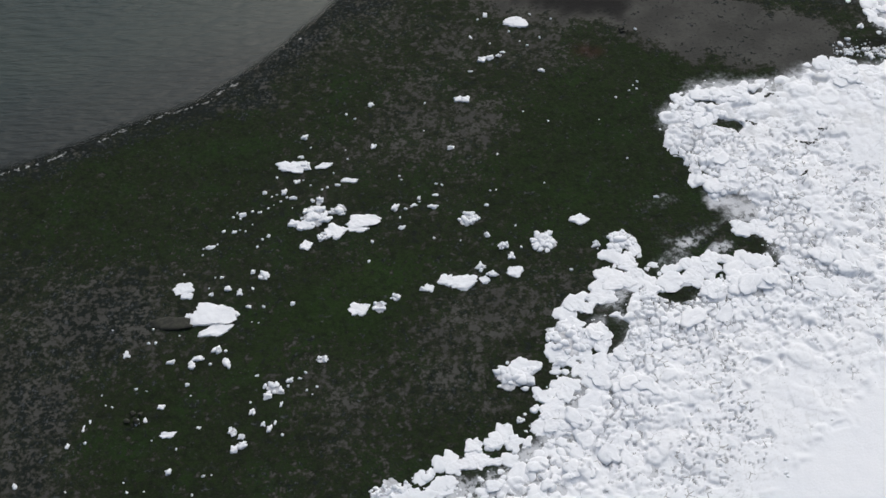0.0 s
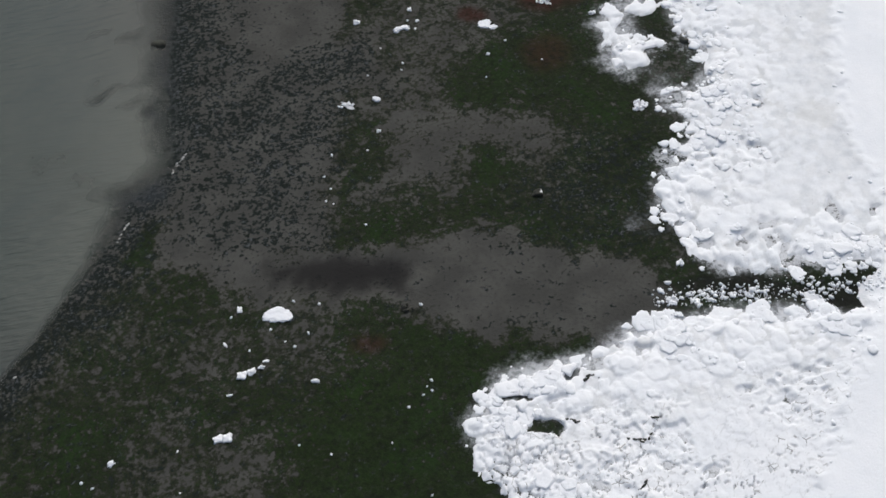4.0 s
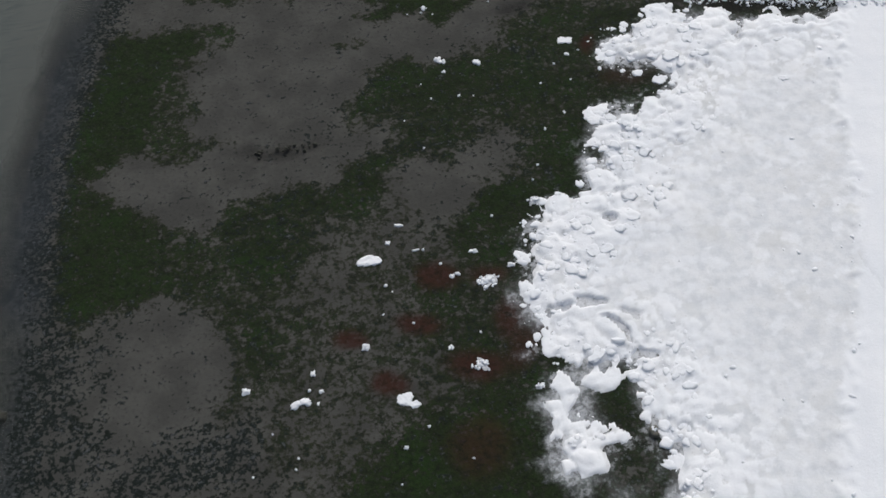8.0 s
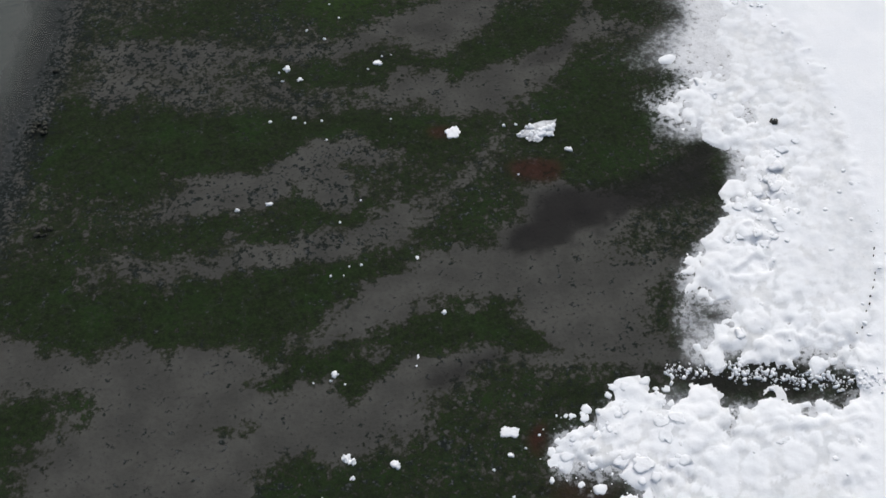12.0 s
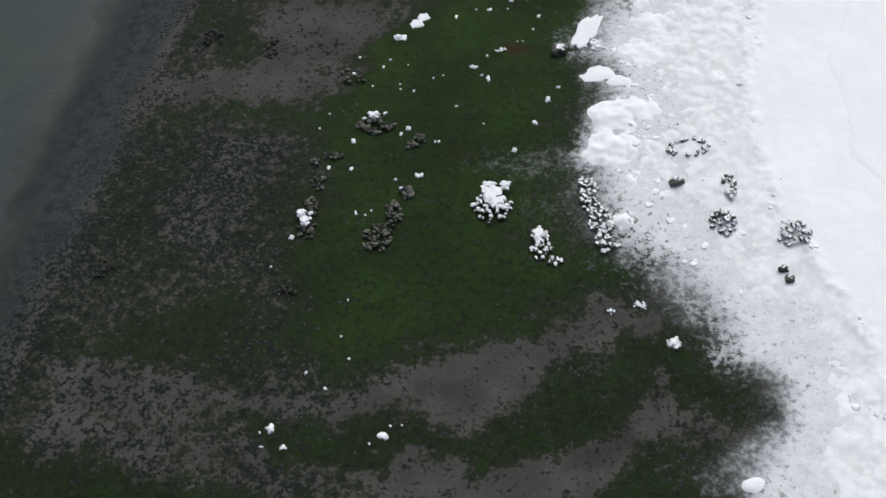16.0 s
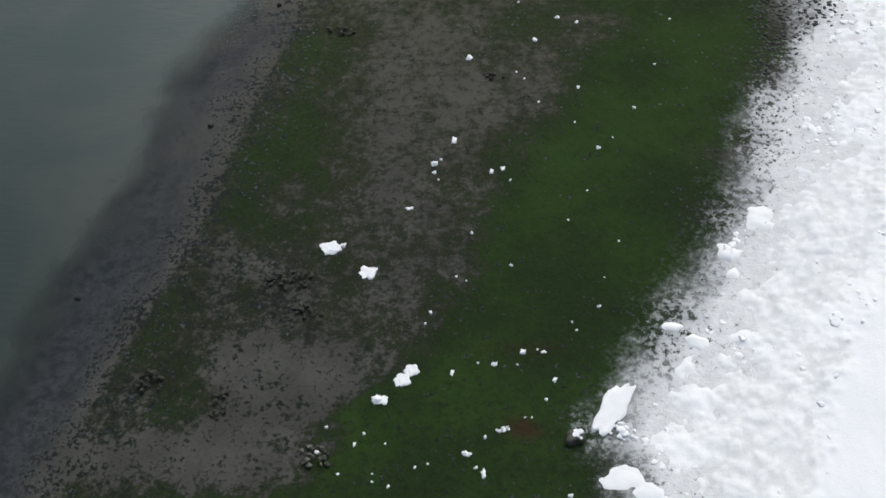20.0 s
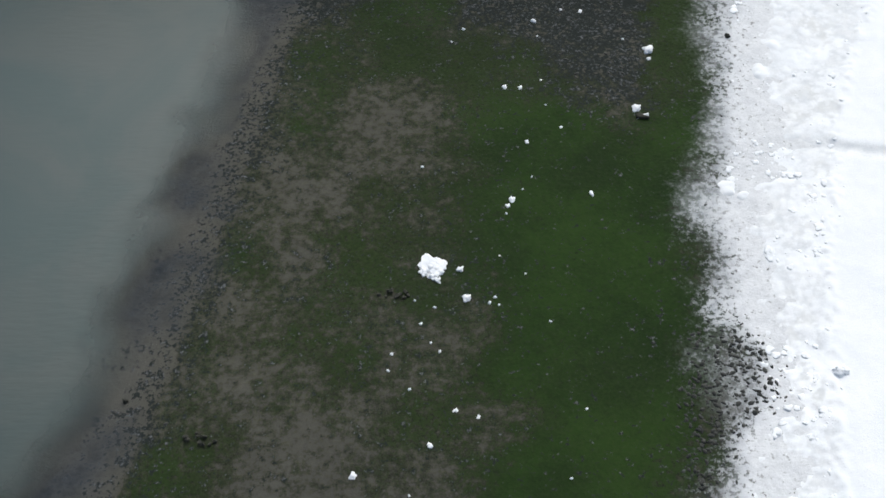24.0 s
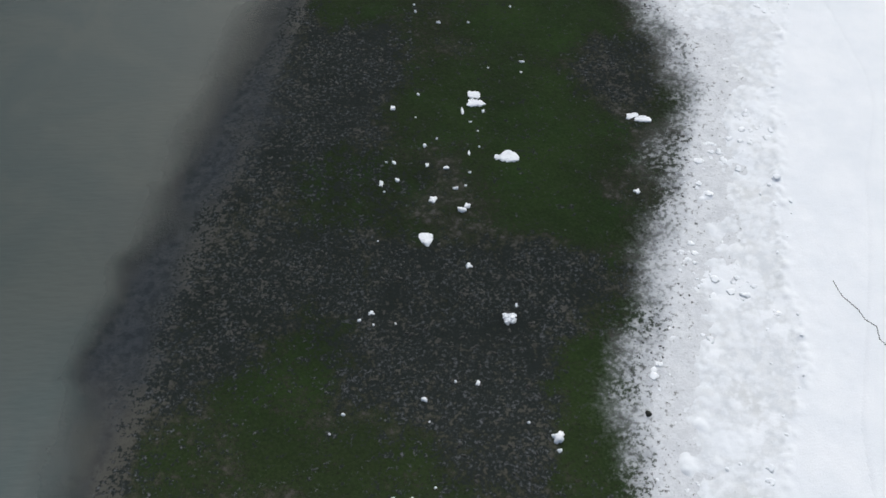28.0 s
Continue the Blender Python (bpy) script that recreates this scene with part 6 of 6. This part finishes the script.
for x, y, size in [
    (34.36, 163.33, 0.20), (43.32, 164.97, 0.13), (41.37, 166.16, 0.14), (44.57, 167.26, 0.21), (39.48, 167.67, 0.16), (38.27, 170.05, 0.16),
    (38.71, 169.51, 0.14), (45.88, 170.67, 0.18), (47.00, 174.55, 0.15), (38.41, 176.04, 0.20), (37.35, 177.21, 0.18), (37.52, 178.23, 0.21),
    (39.95, 178.29, 0.18), (39.51, 178.84, 0.18), (39.04, 180.08, 0.22), (45.68, 179.97, 0.18), (39.78, 181.13, 0.18), (42.64, 181.30, 0.22),
    (43.12, 181.13, 0.15), (38.75, 181.61, 0.18), (42.95, 181.68, 0.22), (44.63, 183.15, 0.15), (43.34, 184.46, 0.15), (43.88, 187.46, 0.18),
    (44.91, 189.27, 0.14), (45.49, 190.22, 0.14), (39.36, 191.28, 0.18), (47.47, 194.12, 0.19), (46.74, 196.04, 0.14), (46.63, 198.22, 0.16),
    (41.41, 201.97, 0.15), (46.74, 202.24, 0.15)]:
    crumb(x, y, size)

for x, y, size in [
    (52.00, 201.68, 0.22), (42.21, 203.12, 0.23), (48.40, 204.67, 0.20)]:
    crumb(x, y, size)

for x, y, size in [
    (43.47, 209.36, 0.24), (44.23, 208.97, 0.16), (45.48, 208.95, 0.16), (44.97, 215.23, 0.15), (45.65, 219.13, 0.16), (50.68, 219.20, 0.20),
    (51.06, 220.33, 0.20), (45.99, 221.66, 0.20), (51.93, 222.49, 0.20), (49.34, 223.50, 0.16), (52.04, 223.93, 0.16), (51.63, 224.79, 0.20),
    (48.16, 225.52, 0.16), (48.55, 227.67, 0.21), (55.59, 229.23, 0.21), (53.46, 229.87, 0.17), (52.70, 234.63, 0.18), (49.15, 236.11, 0.27),
    (55.82, 236.08, 0.18), (49.15, 236.89, 0.18)]:
    crumb(x, y, size)

PEBBLES = [lump_mesh("bit", 80 + k, 1, 0.6, 0.3, 0.0, SNOW) for k in range(6)]
many("snow_crumbs", PEBBLES, [(x, y, surface(x, y) + 0.05 * size, scatter.uniform(0, 6.283), size, size * scatter.uniform(0.7, 1.15), size * 0.7) for x, y, size in CRUMB_PLACES],
     SNOW, "small white crumbs of snow strewn over dark weed", "snow crumbs")


# ---------------------------------------------------------------- stones
def stone_mesh(seed, material):
    rng = random.Random(seed)
    bm = bmesh.new()
    for k in range(15):
        p = Vector((rng.gauss(0, 1), rng.gauss(0, 1), rng.gauss(0, 1))).normalized()
        big = max(abs(p.x), abs(p.y), abs(p.z))
        bm.verts.new(p * (0.5 * (1 + 0.45 * (1 / big - 1)) * rng.uniform(0.85, 1.05)))
    hull = bmesh.ops.convex_hull(bm, input=bm.verts)
    bmesh.ops.delete(bm, geom=list({v for v in hull["geom_interior"] + hull["geom_unused"] if isinstance(v, bmesh.types.BMVert)}), context="VERTS")
    me = bpy.data.meshes.new("stone")
    bm.to_mesh(me)
    bm.free()
    me.materials.append(material)
    return me


STONES = {m.name: [stone_mesh(100 + k, m) for k in range(8)] for m in (STONE, SNOWY_STONE, CLOD_AND_SHADE)}


def stone(parent, x, y, z, size, material):
    ob = new("stone", scatter.choice(STONES[material.name]))
    ob.parent = parent
    ob.matrix_basis = pose(x, y, z, scatter.uniform(-25, 25), scatter.uniform(-25, 25), scatter.uniform(0, 360)) @ Matrix.Diagonal(
        (size * scatter.uniform(0.85, 1.35), size * scatter.uniform(0.75, 1.1), size * scatter.uniform(0.6, 0.85), 1))
    return ob


def snow_cap(parent, x, y, z, wide, long):
    for dx, dy, share in ((0, 0, 0.7), (0.3, 0.22, 0.5), (-0.28, 0.25, 0.45), (0.12, -0.3, 0.5), (-0.2, -0.26, 0.4)):
        if share < 0.7 and min(wide, long) < 0.35:
            continue
        ob = new("snow_cap", scatter.choice(CAP_MESHES))
        ob.parent = parent
        ob.matrix_basis = pose(x + dx * wide, y + dy * long, z - 0.05 * (share < 0.7), 0, 0, scatter.uniform(-30, 30)) @ Matrix.Diagonal((share * wide, share * long, 0.2, 1))
        tagged(ob, "white cap of snow")


CAP_MESHES = [lump_mesh("snow_cap", 120 + k, 3, 0.75, 0.1, 1.0, SNOW) for k in range(5)]


def stone_heap(label, legs, size, material, caps=(), ring=False):
    """A heap of stones: legs are ovals of x, y, wide, long and number of stones."""
    x0, y0 = legs[0][0], legs[0][1]
    z0 = surface(x0, y0)
    heap = new("stone_heap")
    heap.matrix_basis = pose(x0, y0, z0)
    for x, y, wide, long, count in legs:
        taken = []
        for k in range(count):
            for attempt in range(12):
                r, a = math.sqrt(scatter.uniform(0.45 if ring else 0, 1)), scatter.uniform(0, 6.283)
                px, py = x + 0.5 * wide * r * math.cos(a), y + 0.5 * long * r * math.sin(a)
                if all(math.hypot(px - qx, py - qy) > 0.62 * size for qx, qy in taken):
                    break
            taken.append((px, py))
            own = size * scatter.uniform(0.7, 1.3)
            rise = 0.30 * min(wide, long) * (1 - r * r) * (0 if ring else 0.5)
            stone(heap, px - x0, py - y0, surface(px, py) - z0 + 0.22 * own + rise, own, material)
    for x, y, wide, long in caps:
        snow_cap(heap, x - x0, y - y0, surface(x, y) - z0 + 0.16 + 0.12 * min(legs[0][2], legs[0][3]), wide, long)
    return tagged(heap, label, "stone heap", "stone heaps on the shore")


stone_heap("heap of weedy dark stones capped with snow on algae", [(30.73, 141.4, 1.98, 1.2, 24)], 0.27, STONE, [(30.6, 142.0, 0.6, 0.42), (31.2, 142.0, 0.3, 0.25), (30.1, 141.7, 0.25, 0.2)])
stone_heap("small heap of brownish stones on green algae", [(32.95, 140.1, 0.7, 0.9, 9), (32.4, 139.8, 0.6, 0.5, 5)], 0.24, STONE)
stone_heap("curved row of weedy stones with a patch of snow", [(27.57, 138.9, 0.5, 0.5, 4), (28.6, 139.3, 1.2, 0.35, 7), (27.73, 137.5, 0.66, 1.1, 9), (27.5, 135.9, 0.6, 1.3, 11), (27.25, 134.3, 1.0, 1.2, 14)],
           0.25, STONE, [(26.95, 135.3, 0.45, 0.5), (27.15, 134.8, 0.5, 0.6), (27.4, 135.25, 0.3, 0.4)])
stone_heap("long low heap of rounded olive-brown stones on algae", [(32.2, 136.5, 0.7, 1.0, 12), (31.5, 135.0, 0.9, 1.7, 20), (30.75, 133.5, 1.5, 1.7, 36)], 0.25, STONE, [(31.95, 136.6, 0.2, 0.2)])
stone_heap("rounded stone heap mostly covered by a snow cap", [(36.5, 135.1, 1.9, 2.1, 46)], 0.26, SNOWY_STONE, [(36.5, 135.7, 0.9, 1.3), (36.75, 135.2, 0.8, 0.7), (37.2, 136.3, 0.5, 0.5), (36.4, 136.4, 0.6, 0.4)])
stone_heap("narrow heap of snow-dusted stones on algae", [(38.7, 132.5, 1.0, 2.2, 28), (39.25, 131.4, 0.8, 0.4, 5)], 0.26, SNOWY_STONE, [(38.6, 133.0, 0.4, 0.9)])
stone_heap("long bank of snow-covered cobbles at the snow's edge", [(41.35, 135.6, 1.1, 2.6, 34), (41.75, 133.6, 1.2, 2.4, 36), (41.9, 132.3, 1.0, 1.0, 10)], 0.28, SNOWY_STONE)
stone_heap("ring of snow-covered stones showing through the snow", [(46.76, 138.5, 2.2, 1.3, 20)], 0.26, SNOWY_STONE, ring=True)
stone_heap("snow-covered stone heap in shallow snow", [(47.69, 133.3, 1.3, 1.6, 24), (48.4, 135.5, 0.7, 1.7, 12)], 0.29, SNOWY_STONE)
stone_heap("snow-covered stones half buried in the snow field", [(50.9, 132.2, 1.5, 1.5, 22)], 0.30, SNOWY_STONE)
stone_heap("scattered weedy stones beside bare mud", [(29.4, 145.3, 1.7, 1.1, 17)], 0.24, STONE)

for x, y, wide, long, count in [(12.36, 121.2, 1.4, 1.1, 13), (12.53, 113.9, 0.95, 0.7, 9), (27.4, 155.2, 2.4, 1.1, 20), (28.4, 153.3, 1.6, 0.8, 11), (21.5, 149.2, 1.3, 1.3, 13),
                                (24.9, 148.1, 0.8, 1.9, 13), (28.1, 173.5, 1.9, 0.8, 10), (36.95, 169.7, 1.4, 0.5, 7), (37.7, 182.1, 1.8, 0.7, 9), (17.4, 132.5, 0.9, 1.2, 8),
                                (16.0, 92.9, 4.2, 0.7, 18), (10.8, 57.8, 0.7, 0.5, 5), (-14.1, 33.4, 0.8, 0.8, 6), (26.4, 130.6, 1.0, 0.6, 6)]:
    stone_heap("scatter of dark weed-grown clods on mud", [(x, y, wide, long, count)], 0.23, CLOD_AND_SHADE)


def boulder(x, y, wide, long, tall, label, material, cap=False):
    thing = new("boulder")
    thing.matrix_basis = pose(x, y, surface(x, y))
    body = new("rock", lump_mesh("rock", x * 0.37, 3, 0.5, 0.45, 0.0, material))
    body.parent = thing
    body.matrix_basis = pose(0, 0, 0.15 * tall, 0, 0, scatter.uniform(-15, 15)) @ Matrix.Diagonal((wide, long, tall, 1))
    if cap:
        snow_cap(thing, 0.05 * wide, 0.12 * long, 0.58 * tall, 0.75 * wide, 0.7 * long)
    return tagged(thing, label, "boulder")


boulder(-12.9, 38.7, 1.6, 0.75, 0.25, "flat olive-brown boulder lying in dark mud", CLOD_AND_SHADE)
boulder(1.2, 79.7, 0.8, 0.6, 0.45, "dark wet boulder standing in shallow water", CLOD_AND_SHADE)
boulder(45.83, 136.1, 0.7, 0.45, 0.42, "dark boulder with a snow cap in the snow", STONE, True)
boulder(49.95, 130.1, 0.5, 0.32, 0.36, "dark boulder capped with snow on the snow field", STONE, True)
boulder(50.15, 129.5, 0.45, 0.4, 0.36, "rounded grey boulder half covered by snow", STONE, True)
long_slab = snow_slab(42.55, 148.0, 1.05, 2.5)
long_slab.matrix_basis = pose(42.55, 148.0, surface(42.55, 148.0) + 0.02, 0, 0, -27) @ Matrix.Diagonal((1.05, 2.6, 0.4, 1))
boulder(40.85, 146.4, 0.75, 0.7, 0.6, "dark boulder with a white snow cap on weed", STONE, True)
boulder(58.45, 201.6, 0.28, 0.28, 0.3, "small dark bare stone at the snow's edge", CLOD_AND_SHADE)
boulder(52.25, 194.75, 0.7, 0.4, 0.3, "low dark boulder beside snow blocks on weed", CLOD_AND_SHADE)
boulder(29.46, 71.9, 0.4, 0.45, 0.45, "pale snow-capped stone at the snow's edge", STONE, True)
boulder(50.3, 112.7, 0.35, 0.35, 0.35, "small stone with a snow cap on thin snow", STONE, True)
boulder(18.6, 63.1, 0.5, 0.35, 0.3, "small dark stone under snow bits on mud", CLOD_AND_SHADE)
for x, y in [(21.8, 166.0), (17.0, 154.3), (13.4, 125.6), (24.4, 176.0)]:
    boulder(x, y, 0.30, 0.26, 0.30, "small dark stone in shallow water", CLOD_AND_SHADE)


def mound(x, y, wide, long, tall, label):
    ob = new("snow_mound", lump_mesh("snow_mound", x, 4, 0.45, 0.0, 0.0, SNOW, 0.25))
    ob.matrix_basis = pose(x, y, surface(x, y), 0, 0, 10) @ Matrix.Diagonal((wide, long, tall, 1))
    return tagged(ob, label, "snow mound")


mound(59.77, 176.1, 0.8, 0.75, 0.5, "small round snow mound in the smooth snow field")
for x, y, wide, long in [(44.0, 94.4, 0.55, 0.32), (43.1, 91.4, 0.6, 0.4)]:
    snow_slab(x, y, wide, long)

# ---------------------------------------------------------------- weed, foam, ice bits, marks in the snow
rng = np.random.RandomState(3)
wx, wy = rng.uniform(-28, 66, 230000), rng.uniform(26, 242, 230000)
chance = (wrack_field(wx, wy) - 0.30) * 0.8 * ramp(layers(wx, wy, 1.2, 81, 3), -0.25, 0.35) - 2.0 * pool_field(wx, wy)
ok = (rng.uniform(0, 1, len(wx)) < chance) & (snow_depth_in(wx, wy) < -0.4) & (water_in(wx, wy) < 2.0)
wx, wy = wx[ok][:9000], wy[ok][:9000]
size = rng.uniform(0.05, 0.21, len(wx)) * rng.uniform(0.6, 1.3, len(wx))
many("wrack_clumps", [m for m in PEBBLES], [(x, y, z - 0.03 * s, a, s * 1.7, s, s * 0.38) for x, y, z, a, s in zip(wx, wy, ground_height(wx, wy), rng.uniform(0, 6.283, len(wx)), size)],
     WEED, "small dark clumps of wrack scattered over mud", "seaweed")

fx, fy = [], []
for (ax, ay), (bx, by) in zip(SHORE[1:9], SHORE[2:10]):
    n = int(math.hypot(bx - ax, by - ay) * 9)
    s = np.sort(rng.uniform(0, 1, n))
    fx.append(ax + (bx - ax) * s)
    fy.append(ay + (by - ay) * s)
fx, fy = np.concatenate(fx), np.concatenate(fy)
fy = fy + 0.35 * layers(fx, fy, 1.2, 51, 3) + rng.normal(0, 0.05, len(fx))
keep = layers(fx, fy, 1.6, 52, 3) > -0.12 + 0.25 * ramp(fy, 54, 62)
many("foam_line", PEBBLES, [(x, y, 0.02, 0.5 + a, s * 1.7, s * 0.6, s * 0.4) for x, y, a, s in zip(fx[keep], fy[keep], rng.normal(0, 0.4, keep.sum()), rng.uniform(0.05, 0.13, keep.sum()))],
     FOAM, "thin broken line of pale foam along the waterline", "foam")

bx, by = [], []
for ax, ay, cx, cy, n, wide in [(23.6, 55.0, 27.5, 54.4, 260, 0.7), (27.5, 54.3, 36, 53.0, 330, 0.9), (40.2, 99.0, 44, 98.4, 150, 0.5), (43, 98.4, 51, 95.7, 420, 0.6), (22.0, 55.2, 24.6, 54.9, 70, 0.8)]:
    s = rng.uniform(0, 1, n)
    bx.append(ax + (cx - ax) * s + rng.normal(0, 0.1, n))
    by.append(ay + (cy - ay) * s + rng.normal(0, wide * 0.5, n))
bx, by = np.concatenate(bx), np.concatenate(by)
many("stream_ice", PEBBLES, [(x, y, surface(x, y) + 0.03, a, s, s * 0.85, s * 0.7) for x, y, a, s in zip(bx, by, rng.uniform(0, 6.28, len(bx)), 0.05 + 0.24 * rng.uniform(0, 1, len(bx)) ** 3)],
     SNOW, "white bits of ice strewn along a dark stream", "ice bits")

# dark tufts of weed that stand out of the thin snow, thickest in the bare spot
tx, ty = rng.uniform(38, 70, 160000), rng.uniform(104, 242, 160000)
deep = snow_depth_in(tx, ty) + 1.3 * layers(tx, ty, 2.5, 82, 4, 0.65)
ok = rng.uniform(0, 1, len(tx)) < 0.30 * ramp(ty, 150, 168) * np.maximum(ramp(deep, -1.0, 0.6) * (1 - ramp(deep, 1.0, 3.2)) * ramp(layers(tx, ty, 2.4, 83, 4, 0.65), -0.1, 0.35), 2.2 * bare_spot(tx, ty))
tx, ty = tx[ok][:7000], ty[ok][:7000]
many("weed_tufts", PEBBLES, [(x, y, max(z, g) - 0.01, a, s * 1.5, s, s * 0.5) for x, y, z, g, a, s in
                             zip(tx, ty, snow_height(tx, ty), ground_height(tx, ty), rng.uniform(0, 6.28, len(tx)), (0.03 + 0.13 * rng.uniform(0, 1, len(tx)) ** 2) * (1 + 0.8 * bare_spot(tx, ty)))],
     WEED, "dark weed tufts standing out of thin snow", "weed tufts")

# rounded lumps of whiter snow, frozen into the grey crust
lx, ly = rng.uniform(24, 76, 130000), rng.uniform(56, 242, 130000)
deep, line, far_in = snow_depth_in(lx, ly), calm_in(lx, ly), thin_field(lx, ly)
lumpy = ramp(layers(lx, ly, 3.4, 86, 5, 0.68), 0.05, 0.25) * (1 - 0.97 * np.exp(-(((ly - 126) / 13) ** 2))) * (1 - 0.3 * ramp(ly, 186, 198))
ok = (deep > 0.5 + 1.2 * far_in) & (deep < 3.5 + 20 * far_in) & (line < -0.2) & (rng.uniform(0, 1, len(lx)) < 0.30 * lumpy * (1 - ramp(deep, 4 + 4 * far_in, 9 + 4 * far_in)))
lx, ly = lx[ok][:4200], ly[ok][:4200]
lump = (0.12 + 0.62 * rng.uniform(0, 1, len(lx)) ** 2.4) * (1 - 0.25 * far_in[ok][:len(lx)])
many("snow_lumps", [lump_mesh("lump", 180 + k, 2, 0.7, 0.0, 1.0, SNOW, 0.35) for k in range(12)],
     [(x, y, max(z, g) - 0.005, a, s * q, s, 0.05 + 0.16 * s) for x, y, z, g, a, s, q in
      zip(lx, ly, snow_height(lx, ly), ground_height(lx, ly), rng.uniform(0, 6.28, len(lx)), lump, rng.uniform(0.85, 1.2, len(lx)))],
     SNOW, "rounded white snow lumps frozen into grey crust", "snow lumps")

# loose blocks heaped along the rim of the south and middle banks
ex, ey = rng.uniform(-4, 40, 90000), rng.uniform(27, 99, 90000)
deep = snow_depth_in(ex, ey)
heaped = ramp(layers(ex, ey, 2.0, 84, 3, 0.6), -0.1, 0.35)
ok = (deep > -0.5 - 1.5 * (1 - ramp(ey, 42, 45)) - 0.4 * ramp(ey, 56, 60)) & (deep < 3.5) & ((ex > 29.4) | (ey < 68.6) | (ey > 76)) & (patches(ex, ey, HOLLOW) < 0.3) & (rng.uniform(0, 1, len(ex)) < (0.42 * heaped + 0.22 * (1 - ramp(ey, 44, 47)) * (deep < 0.3) + 0.16 * ramp(ey, 56, 60) * (deep < 1.2)) * (1 - 0.2 * ramp(ey, 50, 60)) * (1 - 0.6 * ramp(deep, 0.8, 3)))
ex, ey = ex[ok][:3600], ey[ok][:3600]
rim = (0.08 + 0.85 * rng.uniform(0, 1, len(ex)) ** 3.0) * (1 - 0.25 * ramp(ey, 50, 60))
RIM_MESHES = [lump_mesh("bit", 160 + k, 3, 0.5, 0.15, 1.0, SNOW, 0.12) for k in range(9)]
rows = [(x, y, max(z, g) - 0.01 - 0.03 * s, a, s * q, s, 0.05 + s * 0.40) for x, y, z, g, a, s, q in
        zip(ex, ey, snow_height(ex, ey), ground_height(ex, ey), rng.uniform(0, 6.28, len(ex)), rim, rng.uniform(0.8, 1.6, len(ex)))]
rows.sort(key=lambda row: -row[4] * row[5])
for k, (x, y, z, a, sx, sy, sz) in enumerate(rows[:280]):
    ob = new("block", RIM_MESHES[k % 9])
    ob.parent = snow
    ob.matrix_basis = pose(x, y, z, 0, 0, math.degrees(a)) @ Matrix.Diagonal((sx, sy, sz, 1))
many("rim_blocks", [lump_mesh("bit", 160 + k, 2, 0.5, 0.15, 1.0, SNOW, 0.12) for k in range(9)], rows[280:], SNOW, "loose white snow blocks heaped along the bank's rim", "snow blocks")


# small bits of crust, strewn over it and drifted up where the smooth snow begins
cx, cy = rng.uniform(8, 80, 120000), rng.uniform(28, 242, 120000)
line = calm_in(cx, cy) + 0.5 * layers(cx, cy, 2, 23, 3)
ok = (snow_depth_in(cx, cy) > 1.0) & (rng.uniform(0, 1, len(cx)) < 0.40 * np.exp(-((line / 0.35) ** 2)) + 0.05 * (line < 0) * (line > -9) * ramp(layers(cx, cy, 3, 85, 3), -0.2, 0.4))
cx, cy = cx[ok][:4200], cy[ok][:4200]
many("crust_bits", PEBBLES, [(x, y, z - 0.01, a, s * 1.3, s, s * 0.55) for x, y, z, a, s in
                             zip(cx, cy, snow_height(cx, cy), rng.uniform(0, 6.28, len(cx)), 0.05 + 0.22 * rng.uniform(0, 1, len(cx)) ** 3)],
     SNOW, "small white bits of crust strewn over the snow", "snow bits")


def trail(name, label, ends, gap, size, material):
    bits = []
    for (ax, ay), (cx, cy) in zip(ends, ends[1:]):
        n = max(1, int(math.hypot(cx - ax, cy - ay) / gap))
        for k in range(n):
            x, y = ax + (cx - ax) * k / n + scatter.gauss(0, 0.3 * size), ay + (cy - ay) * k / n + scatter.gauss(0, 0.3 * size)
            bits.append((x, y, surface(x, y) + 0.005, math.atan2(cy - ay, cx - ax), size * 1.6 * scatter.uniform(0.6, 1.2), size * scatter.uniform(0.6, 1.1), 0.05))
    return many(name, PEBBLES, bits, material, label, "tracks")


# paw prints: dark bits laid on the snow in place of shade inside the pits
trail("track_shade", "line of small dark bits standing in for shade in paw marks", [(44.9, 81.0), (43.9, 79.0), (43.1, 78.1), (42.6, 76.6), (42.0, 74.8)], 0.42, 0.11, CLOD_AND_SHADE)
trail("track_shade", "line of small dark bits standing in for shade in paw marks", [(52.0, 103.6), (51.4, 102.2), (50.7, 100.9), (49.9, 99.7), (49.0, 98.7)], 0.42, 0.11, CLOD_AND_SHADE)
trail("snow_crack", "thin dark crack running through smooth snow", [(71.0, 209.5), (71.2, 208.4), (71.8, 207.4), (72.0, 206.6), (72.5, 206.1), (72.4, 205.2), (72.8, 204.4)], 0.04, 0.05, CLOD_AND_SHADE)
trail("driftwood_twigs", "dark twigs sticking out of broken snow", [(16.1, 49.9), (16.9, 49.6)], 0.10, 0.16, CLOD_AND_SHADE)
trail("driftwood_twigs", "dark twigs sticking out of broken snow", [(17.3, 51.6), (17.9, 51.9), (18.2, 51.6)], 0.10, 0.14, CLOD_AND_SHADE)
trail("driftwood_twigs", "dark twigs sticking out of broken snow", [(18.6, 48.3), (19.2, 48.0), (19.5, 48.3)], 0.10, 0.14, CLOD_AND_SHADE)
trail("driftwood_twigs", "dark twigs sticking out of broken snow", [(17.8, 46.3), (18.2, 45.9), (18.6, 46.2)], 0.10, 0.15, CLOD_AND_SHADE)
trail("driftwood_twigs", "dark twigs sticking out of broken snow", [(19.8, 49.0), (20.4, 48.7)], 0.10, 0.13, CLOD_AND_SHADE)
